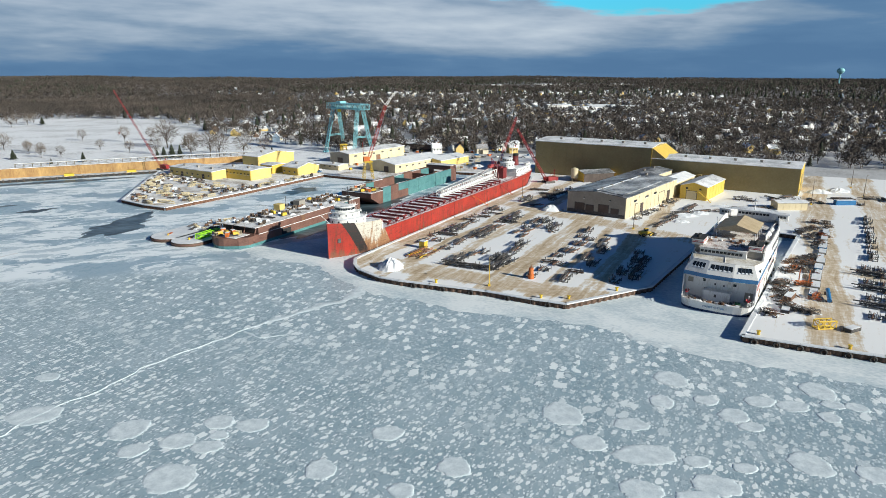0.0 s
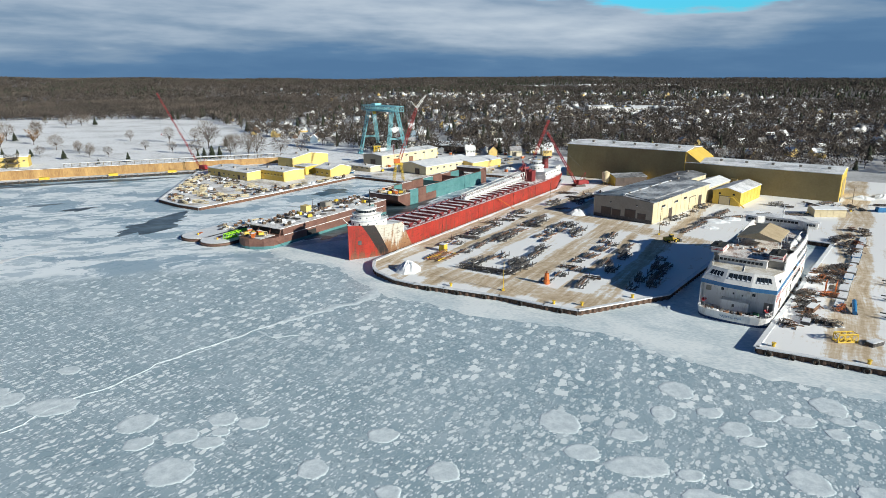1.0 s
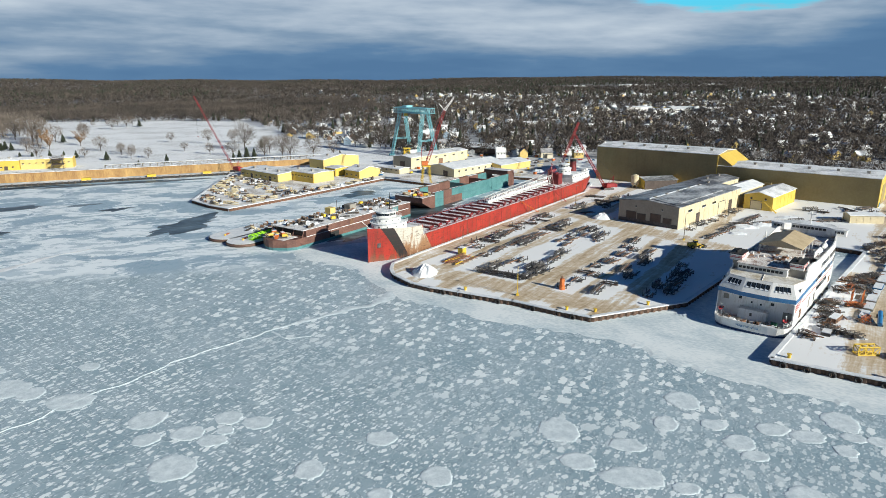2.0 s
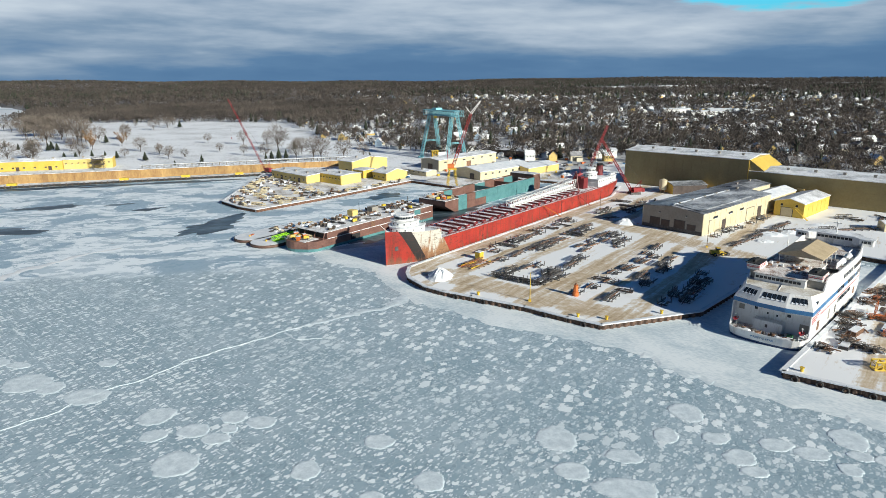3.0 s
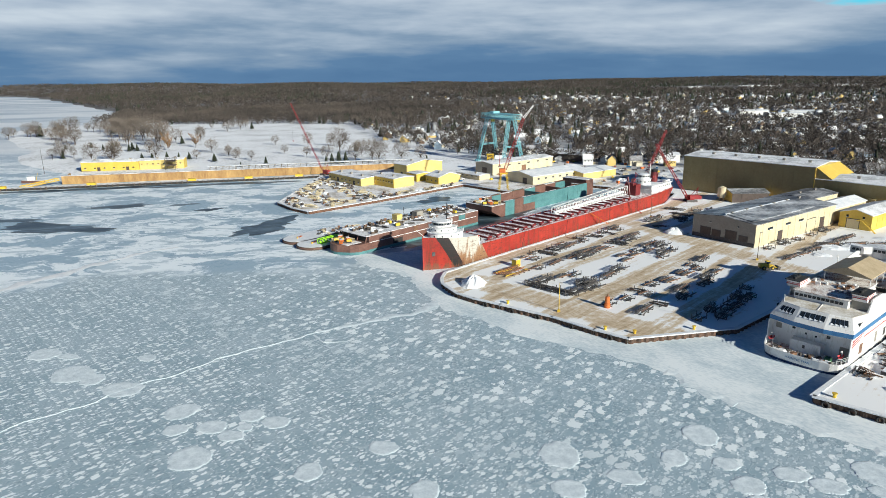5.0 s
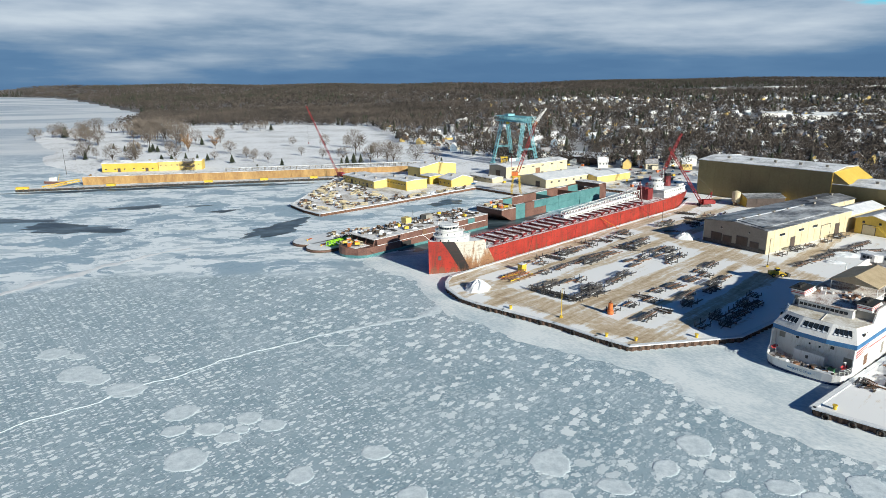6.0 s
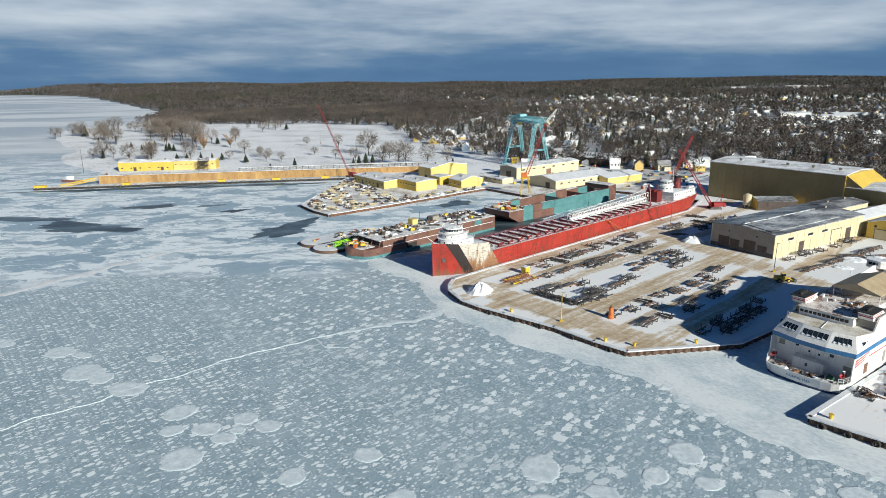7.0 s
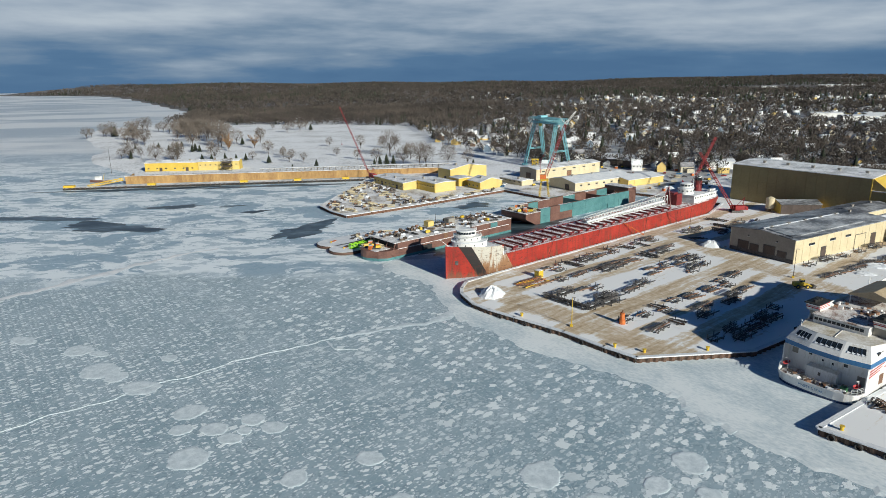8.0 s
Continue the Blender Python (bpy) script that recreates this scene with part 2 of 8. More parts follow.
def inside_depth(x, y):
    """Signed distance to the shore for arrays of places, above zero on land."""
    best = np.full(x.shape, 1e9)
    odd = np.zeros(x.shape, bool)
    for (x0, y0), (x1, y1) in zip(COAST, COAST[1:] + COAST[:1]):
        dx, dy = x1 - x0, y1 - y0
        k = np.clip(((x - x0) * dx + (y - y0) * dy) / (dx * dx + dy * dy), 0, 1)
        best = np.minimum(best, np.hypot(x - x0 - k * dx, y - y0 - k * dy))
        with np.errstate(divide="ignore", invalid="ignore"):
            odd ^= ((y0 > y) != (y1 > y)) & (x < x0 + (y - y0) * dx / (dy if dy else 1e-9))
    return np.where(odd, best, -best)


def smooth(x, a, b):
    k = np.clip((x - a) / (b - a), 0, 1)
    return k * k * (3 - 2 * k)


def land(x, y):
    """Height of the land for arrays of places."""
    x, y = np.asarray(x, float), np.asarray(y, float)
    d = inside_depth(x, y)
    h = -3 + 4.6 * smooth(d, -2, 10) + 0.3 * smooth(d, 10, 40)
    back = smooth(y + 0.25 * x, 430, 2600) * smooth(d, 20, 300)
    h = h + 13 * back
    far = np.hypot(x, y)
    h = h + 14 * (0.3 + 0.7 * smooth(x, -1500, 100)) * smooth(far, 2300, 4700) * smooth(d, 0, 500)
    h = h + 26 * np.exp(-(((x + 3700) / 1500) ** 2 + ((y - 3250) / 600) ** 2)) * smooth(d, 0, 350)
    h = h + 16 * np.exp(-(((x - 1200) / 600) ** 2 + ((y - 2150) / 500) ** 2))
    h = h + (5 * np.sin(x / 410 + 1) * np.sin(y / 530) + 4 * np.sin(x / 170 + y / 260)) * smooth(far, 1500, 3500) * smooth(d, 0, 400)
    return h


def land_at(x, y):
    return float(land(np.array([x]), np.array([y]))[0])


# ---------------------------------------------------------------- ice
def ice_material():
    mat = bpy.data.materials.new("lake_ice")
    mat.use_nodes = True
    n = nodes_of(mat.node_tree)
    link = mat.node_tree.links.new
    pos = n("ShaderNodeNewGeometry").outputs["Position"]
    sep = n("ShaderNodeSeparateXYZ", pos)

    def noise_(scale, detail=4.0, src=pos, rough=0.55, out=0):
        return n("ShaderNodeTexNoise", src, None, scale, detail, rough).outputs[out]

    def rng(src, a, b, lo=0.0, hi=1.0):
        return n("ShaderNodeMapRange", src, a, b, lo, hi, interpolation_type="SMOOTHSTEP").outputs[0]

    def math_(op, a, b=0.0, c=0.0):
        return n("ShaderNodeMath", a, b, c, operation=op).outputs[0]

    def mixc(f, a, b):
        m = n("ShaderNodeMix", f, data_type="RGBA")
        for i, s in ((6, a), (7, b)):
            if isinstance(s, tuple):
                m.inputs[i].default_value = (*s, 1)
            else:
                link(s, m.inputs[i])
        return m.outputs[2]

    def warped(amount, scale, turn, stretch):
        w = n("ShaderNodeVectorMath", noise_(scale, 3.0, out=1), (0.5, 0.5, 0.5), operation="SUBTRACT")
        w = n("ShaderNodeVectorMath", w.outputs[0], (amount, amount, 0), operation="MULTIPLY")
        w = n("ShaderNodeVectorMath", pos, w.outputs[0], operation="ADD")
        m = n("ShaderNodeMapping", w.outputs[0], vector_type="TEXTURE")
        m.inputs["Rotation"].default_value = (0, 0, radians(turn))
        m.inputs["Scale"].default_value = [1 / k for k in stretch]
        return m.outputs[0]

    # flakes of rafted snow, each in a cell of its own
    def flakes(scale, turn, stretch, warp, low, high):
        v = n("ShaderNodeTexVoronoi", warped(warp, 0.55, turn, stretch), None, scale, voronoi_dimensions="2D")
        size = n("ShaderNodeSeparateColor", v.outputs["Color"]).outputs[0]
        limit = n("ShaderNodeMapRange", size, 0.0, 1.0, low, high).outputs[0]
        return rng(math_("ADD", math_("SUBTRACT", limit, v.outputs["Distance"]), math_("MULTIPLY_ADD", noise_(1.6, 3.0), 0.34, -0.17)), 0.0, 0.03)

    small = flakes(0.76, 62, (0.5, 1, 1), 1.6, -0.16, 0.46)
    broad = flakes(0.36, 75, (0.55, 1, 1), 3.4, -0.10, 0.44)
    tiny = flakes(1.4, 62, (0.55, 1, 1), 0.9, -0.20, 0.38)
    # broad flakes lie nearer the quays, small ones further out
    near = rng(math_("ADD", math_("MULTIPLY", noise_(0.012, 2.0), 60.0), math_("ADD", sep.outputs[1], math_("MULTIPLY", sep.outputs[0], 0.35))), 150, 195)
    patch = math_("MAXIMUM", math_("MULTIPLY", small, math_("SUBTRACT", 1.0, math_("MULTIPLY", near, 0.55))), math_("MULTIPLY", broad, near))
    patch = math_("MAXIMUM", patch, math_("MULTIPLY", tiny, math_("MULTIPLY_ADD", near, -0.3, 0.75)))

    # thin blue-grey ice, mottled and scratched
    mott = noise_(0.05, 5.0)
    base = mixc(rng(mott, 0.35, 0.65), (0.285, 0.385, 0.445), (0.36, 0.455, 0.515))
    scratch = noise_(0.9, 5.0, warped(2.0, 0.3, 62, (0.25, 1, 1)), 0.7)
    base = mixc(math_("MULTIPLY", rng(scratch, 0.52, 0.72), 0.5), base, (0.52, 0.59, 0.62))
    base = mixc(math_("MULTIPLY", rng(noise_(0.8, 5.0, warped(2.0, 0.3, 110, (0.3, 1, 1)), 0.7), 0.57, 0.72), 0.55), base, (0.17, 0.225, 0.27))

    # curved ridges of rafted ice: crest painted pale as lit, groove dark as shaded
    swirl = noise_(0.34, 2.0, warped(5.0, 0.25, 70, (0.6, 1, 1)), 0.5)
    groove = rng(math_("ABSOLUTE", math_("SUBTRACT", swirl, 0.50)), 0.0, 0.022, 1, 0)
    crest = rng(math_("ABSOLUTE", math_("SUBTRACT", swirl, 0.545)), 0.0, 0.03, 1, 0)
    base = mixc(math_("MULTIPLY", groove, 0.5), base, (0.17, 0.235, 0.285))
    base = mixc(math_("MULTIPLY", crest, 0.45), base, (0.56, 0.64, 0.68))

    # drifted sheets and dark leads in the far ice of the bay
    edge = math_("ADD", math_("MULTIPLY", sep.outputs[0], -0.42), math_("MULTIPLY", sep.outputs[1], 0.9))
    edge = math_("ADD", edge, math_("MULTIPLY_ADD", noise_(0.02, 4.0), 90.0, -45.0))
    bay = rng(edge, 255, 275)
    sheets = rng(noise_(0.042, 9.0, warped(55, 0.025, 24, (0.45, 1, 1)), 0.72), 0.462, 0.495)
    drift = mixc(sheets, (0.31, 0.42, 0.51), (0.80, 0.86, 0.90))
    drift = mixc(math_("MULTIPLY", rng(noise_(0.16, 6.0, warped(14, 0.08, 24, (0.35, 1, 1)), 0.68), 0.50, 0.55), 0.65), drift, (0.34, 0.45, 0.53))
    lead = rng(noise_(0.02, 6.0, warped(50, 0.012, 24, (0.3, 1, 1)), 0.65), 0.69, 0.70)
    lead = math_("MULTIPLY", lead, math_("SUBTRACT", 1.0, rng(edge, 520, 700)))
    drift = mixc(lead, drift, (0.045, 0.085, 0.11))
    wide = mixc(rng(edge, 520, 900), drift, mixc(rng(noise_(0.006, 5.0, warped(80, 0.006, 24, (0.3, 1, 1))), 0.42, 0.58), (0.42, 0.49, 0.56), (0.72, 0.75, 0.78)))

    col = mixc(math_("MULTIPLY", patch, 0.97), base, (0.79, 0.85, 0.88))
    col = mixc(bay, col, wide)
    p = n("ShaderNodeBsdfPrincipled", col)
    rough_ = math_("MULTIPLY_ADD", patch, 0.35, 0.42)
    link(rough_, p.inputs["Roughness"])
    p.inputs["Specular IOR Level"].default_value = 0.35
    b = n("ShaderNodeBump", 0.5, 0.25)
    hgt = math_("ADD", math_("MULTIPLY", patch, math_("MULTIPLY_ADD", noise_(2.2, 4.0), 0.8, 0.6)), math_("MULTIPLY", scratch, 0.6))
    link(hgt, b.inputs["Height"])
    link(b.outputs[0], p.inputs["Normal"])
    n("ShaderNodeOutputMaterial", p.outputs[0])
    return mat


ICE = ice_material()
ice = Build()
ice.add([(-6500, -2500, 0), (6500, -2500, 0), (6500, 6000, 0), (-6500, 6000, 0)], [(0, 1, 2, 3)])
structure("water", ice, ICE, "frozen blue-grey bay with scattered white snow flakes", "ice")
FLOE_SNOW = surf("floe_snow", (0.49, 0.57, 0.62), (0.72, 0.79, 0.83), 0.5, 0.7, bump=0.7, fine=7, lo=0.38, hi=0.62)
DRIFT_SNOW = surf("drift_snow", (0.44, 0.54, 0.60), (0.76, 0.81, 0.83), 0.07, 0.7, bump=0.7, fine=16, lo=0.36, hi=0.58, stretch=(0.6, 1, 1), turn=-25)
DARK_ICE = surf("open_dark_water", (0.018, 0.035, 0.045), (0.16, 0.22, 0.26), 0.07, 0.35, bump=0.03, stretch=(0.3, 1, 1), turn=24, lo=0.44, hi=0.66)


def blob(x, y, rx, ry, yaw=0.0, k=40, wob=0.09, seed=0):
    """An uneven round outline."""
    rnd = random.Random(seed)
    ph = [rnd.uniform(0, 6.28) for _ in range(5)]
    pts = []
    c, s = math.cos(radians(yaw)), math.sin(radians(yaw))
    for i in range(k):
        t = 2 * math.pi * i / k
        r = 1 + wob * (math.sin(2 * t + ph[0]) + 0.7 * math.sin(3 * t + ph[1]) + 0.5 * math.sin(5 * t + ph[2]) + 0.5 * math.sin(9 * t + ph[3])) + rnd.uniform(-0.05, 0.05)
        px, py = rx * r * math.cos(t), ry * r * math.sin(t)
        pts.append((x + c * px - s * py, y + s * px + c * py))
    return pts


def sheet(poly, z, rise, inset=0.8):
    """A low rounded sheet over an outline."""
    cx, cy = sum(p[0] for p in poly) / len(poly), sum(p[1] for p in poly) / len(poly)
    b, k = Build(), len(poly)
    rings = [(1.0, 0.0), (0.94, rise * 0.7), (inset, rise), (inset * 0.5, rise * 0.75)]
    pts = [(cx + (x - cx) * s, cy + (y - cy) * s, z + h) for s, h in rings for x, y in poly] + [(cx, cy, z + rise * 0.7)]
    faces = [(r * k + i, r * k + (i + 1) % k, (r + 1) * k + (i + 1) % k, (r + 1) * k + i) for r in range(3) for i in range(k)]
    faces += [(3 * k + i, 3 * k + (i + 1) % k, 4 * k) for i in range(k)]
    return b.add(pts, faces)


FLOES = [(-99, 129, 6.3, 4.3), (-74, 124, 4.0, 4.7), (-69, 116, 3.1, 2.8), (-61, 120, 3.7, 3.4), (-54, 118, 3.3, 2.6), (-55, 128, 3.6, 3.0), (-47, 127, 3.9, 2.8), (-57, 107, 5.0, 5.1), (-16, 125, 3.5, 3.2)]
FLOES += [(-28, 111, 3.2, 3.6), (-53, 122.5, 2.2, 1.8), (24, 135, 4.7, 5.4), (-1, 113, 3.4, 3.5), (28, 123, 3.7, 3.4), (39, 119, 6.5, 4.0), (49, 117, 2.9, 2.1), (39, 131, 3.9, 2.9), (55, 154, 4.2, 4.6)]
FLOES += [(49, 142, 2.8, 3.6), (60, 143, 3.1, 2.4), (64, 136, 3.7, 3.3), (66, 131, 2.8, 2.2), (73, 143, 3.9, 2.8), (80, 141, 4.1, 2.8), (90, 149, 4.3, 4.6), (90, 142, 2.7, 2.2), (86, 136, 2.6, 2.4)]
FLOES += [(72, 117, 4.4, 4.3), (83, 114, 3.4, 3.1), (50, 109, 4.9, 3.5), (35, 107, 4.3, 3.4), (45, 105, 4.3, 2.5), (58, 115, 2.5, 1.9), (95, 141, 2.8, 2.2), (-108, 148, 3.2, 2.4), (-11, 105, 2.6, 2.5)]
FLOES += [(-142, 140, 5.1, 4.6), (-121, 132, 7.0, 5.4), (-112, 131, 3.5, 3.6), (-133, 141, 3.7, 2.2), (-169, 138, 6.3, 3.0)]
for i, (x, y, rx, ry) in enumerate(FLOES):
    ob = new("ice_floe", sheet(blob(x, y, rx, ry, 0, 80, 0.055, i), 0.004 + 0.002 * (i % 5), 0.12).mesh("ice_floe", [FLOE_SNOW]))
    tagged(ob, "round white crusted pancake of snow on the bay ice", "ice floe", "pancakes of snow on the ice")


def ribbon(pts, widths, z, rise, seed=0):
    """A low ragged ridge along a line."""
    rnd = random.Random(seed)
    b = Build()
    line = []
    for (p, q), (w0, w1) in zip(zip(pts, pts[1:]), zip(widths, widths[1:])):
        k = max(3, int(math.dist(p, q) / 3))
        line += [(p[0] + (q[0] - p[0]) * i / k, p[1] + (q[1] - p[1]) * i / k, w0 + (w1 - w0) * i / k) for i in range(k)]
    line.append((*pts[-1], widths[-1]))
    rows = []
    ph = rnd.uniform(0, 6)
    line = [(x + 0.9 * math.sin(i * 0.7 + ph) + 0.6 * math.sin(i * 1.9), y + 0.5 * math.sin(i * 0.9 + 2 * ph), w * (0.55 + 0.45 * math.sin(i * 0.55 + ph) ** 2)) for i, (x, y, w) in enumerate(line)]
    for i, (x, y, w) in enumerate(line):
        j0, j1 = max(i - 1, 0), min(i + 1, len(line) - 1)
        d = Vector((line[j1][0] - line[j0][0], line[j1][1] - line[j0][1])).normalized()
        nx, ny = -d.y, d.x
        l, r = w * rnd.uniform(0.6, 1.3), w * rnd.uniform(0.6, 1.3)
        rows.append([(x + nx * l, y + ny * l, z), (x + nx * l * 0.4, y + ny * l * 0.4, z + rise), (x - nx * r * 0.4, y - ny * r * 0.4, z + rise), (x - nx * r, y - ny * r, z)])
    k = len(rows)
    b.add([p for r in rows for p in r], [(i * 4 + j + 1, i * 4 + j, i * 4 + 4 + j, i * 4 + 5 + j) for i in range(k - 1) for j in range(3)])
    return b


structure("ice_ridge", ribbon([(-116, 90), (-102.8, 118), (-94, 136), (-87.3, 151), (-78, 167), (-68, 180), (-59, 193), (-43, 208), (-36, 226), (-38, 240)], [0.2, 0.35, 0.25, 0.4, 0.3, 0.7, 1.5, 2.2, 3.2, 2.4], 0.012, 0.12, 1), FLOE_SNOW, "white refrozen crack running across the bay ice", "ice ridge")
structure("ice_ridge", ribbon([(-228, 140), (-223, 163), (-218, 186), (-213, 211), (-206, 245), (-196, 262)], [2.4, 3.0, 3.4, 3.4, 2.2, 1.0], 0.014, 0.12, 2), SNOW, "broad white refrozen track across the ice", "ice ridge")
structure("ice_ridge", ribbon([(-68, 180), (-60, 176), (-52, 178)], [0.5, 0.5, 0.3], 0.016, 0.1, 3), FLOE_SNOW, "short white crack in the ice", "ice ridge")
# the snow-covered shelf of fast ice along the quays
shelf_out = [(420, 30), (109.7, 151), (89, 160), (69, 167), (55, 176), (45, 188), (24, 195), (-2, 201), (-16, 210), (-32, 216), (-48, 232), (-60, 250), (-92, 262), (-100, 275)]
rnd = random.Random(4)
ragged = []
for p, q in zip(shelf_out, shelf_out[1:]):
    k = max(2, int(math.dist(p, q) / 2.5)) if math.dist(p, q) < 100 else 60
    for i in range(k):
        ragged.append((p[0] + (q[0] - p[0]) * i / k + rnd.uniform(-1.3, 1.3), p[1] + (q[1] - p[1]) * i / k + rnd.uniform(-1.3, 1.3)))
shelf = Build()
inner = [(x + 1.2, y + 2.0) for x, y in ragged]
k = len(ragged)
shelf.add([(x, y, 0.01) for x, y in ragged] + [(x, y, 0.16) for x, y in inner] + [(-60, 300, 0.16), (60, 300, 0.16), (200, 300, 0.16), (420, 200, 0.16)],
          [(i + 1, i, k + i, k + i + 1) for i in range(k - 1)] + [tuple(range(2 * k - 1, k - 1, -1))[::1] + (2 * k + 3, 2 * k + 2, 2 * k + 1, 2 * k)])
structure("ice_shelf", shelf, DRIFT_SNOW, "snow-covered shelf of ice along the quay walls", "ice")
for i, (x, y, rx, ry, yaw) in enumerate([(-300, 276, 33, 12, 16), (-372, 275, 36, 8, 20), (-178, 316, 25, 11, 76), (-312, 340, 21, 6, 42), (-274, 357, 10, 3, 30), (-74, 320, 26, 9, 64), (-58, 372, 40, 14, 64), (-110, 420, 12, 9, 40), (-244, 348, 9, 4, 60), (-400, 386, 60, 7, 31), (-300, 440, 50, 6, 31), (-196, 400, 6, 14, 10)]):
    ob = structure("open_water", sheet(blob(x, y, rx, ry, yaw, 110, 0.24, 50 + i), 0.006, 0.004), DARK_ICE, "dark thin ice over open water", "water")

# ---------------------------------------------------------------- land


def land_material():
    mat = bpy.data.materials.new("snowy_land")
    mat.use_nodes = True
    n = nodes_of(mat.node_tree)
    link = mat.node_tree.links.new
    pos = n("ShaderNodeNewGeometry").outputs["Position"]
    a = n("ShaderNodeTexNoise", pos, None, 0.02, 6.0, 0.6).outputs[0]
    b = n("ShaderNodeTexNoise", pos, None, 0.4, 5.0, 0.6).outputs[0]
    t = n("ShaderNodeMath", a, b, operation="ADD")
    r = n("ShaderNodeValToRGB", n("ShaderNodeMath", t.outputs[0], 0.5, operation="MULTIPLY").outputs[0])
    e = r.color_ramp.elements
    e[0].position, e[0].color = 0.36, (0.46, 0.47, 0.48, 1)
    e[1].position, e[1].color = 0.52, (0.82, 0.84, 0.87, 1)
    # leaf litter shows through under the far woods; town darkening paints in tree shade
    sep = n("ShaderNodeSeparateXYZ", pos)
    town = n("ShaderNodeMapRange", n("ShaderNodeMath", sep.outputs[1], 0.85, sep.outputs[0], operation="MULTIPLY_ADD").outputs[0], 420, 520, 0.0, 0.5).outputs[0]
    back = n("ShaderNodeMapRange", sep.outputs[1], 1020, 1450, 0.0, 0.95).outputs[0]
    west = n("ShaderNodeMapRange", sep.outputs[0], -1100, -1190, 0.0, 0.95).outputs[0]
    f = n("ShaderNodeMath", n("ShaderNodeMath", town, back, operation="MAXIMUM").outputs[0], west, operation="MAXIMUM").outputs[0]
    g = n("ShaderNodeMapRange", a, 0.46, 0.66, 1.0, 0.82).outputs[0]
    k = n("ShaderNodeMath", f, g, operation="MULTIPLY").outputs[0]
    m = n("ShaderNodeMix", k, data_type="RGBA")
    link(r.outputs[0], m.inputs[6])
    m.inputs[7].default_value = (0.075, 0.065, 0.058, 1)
    p = n("ShaderNodeBsdfPrincipled", m.outputs[2])
    p.inputs["Roughness"].default_value = 0.8
    n("ShaderNodeOutputMaterial", p.outputs[0])
    return mat


LAND = land_material()
radii = [120 * (5200 / 120) ** (i / 150) for i in range(151)]
angles = [radians(-40 + 220 * i / 300) for i in range(301)]
R, A = np.meshgrid(radii, angles, indexing="ij")
GX, GY = 30 + R * np.cos(A), R * np.sin(A)
GZ = land(GX.ravel(), GY.ravel())
gv = np.stack([GX.ravel(), GY.ravel(), GZ], 1)
na = len(angles)
gf = [(i * na + j, i * na + j + na, i * na + j + na + 1, i * na + j + 1) for i in range(150) for j in range(na - 1)]
gf = [q for q in gf if max(GZ[k] for k in q) > -2.5]
gm = bpy.data.meshes.new("ground")
gm.from_pydata(gv.tolist(), [], gf)
gm.materials.append(LAND)
gm.polygons.foreach_set("use_smooth", [True] * len(gm.polygons))
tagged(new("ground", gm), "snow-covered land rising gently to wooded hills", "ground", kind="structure")

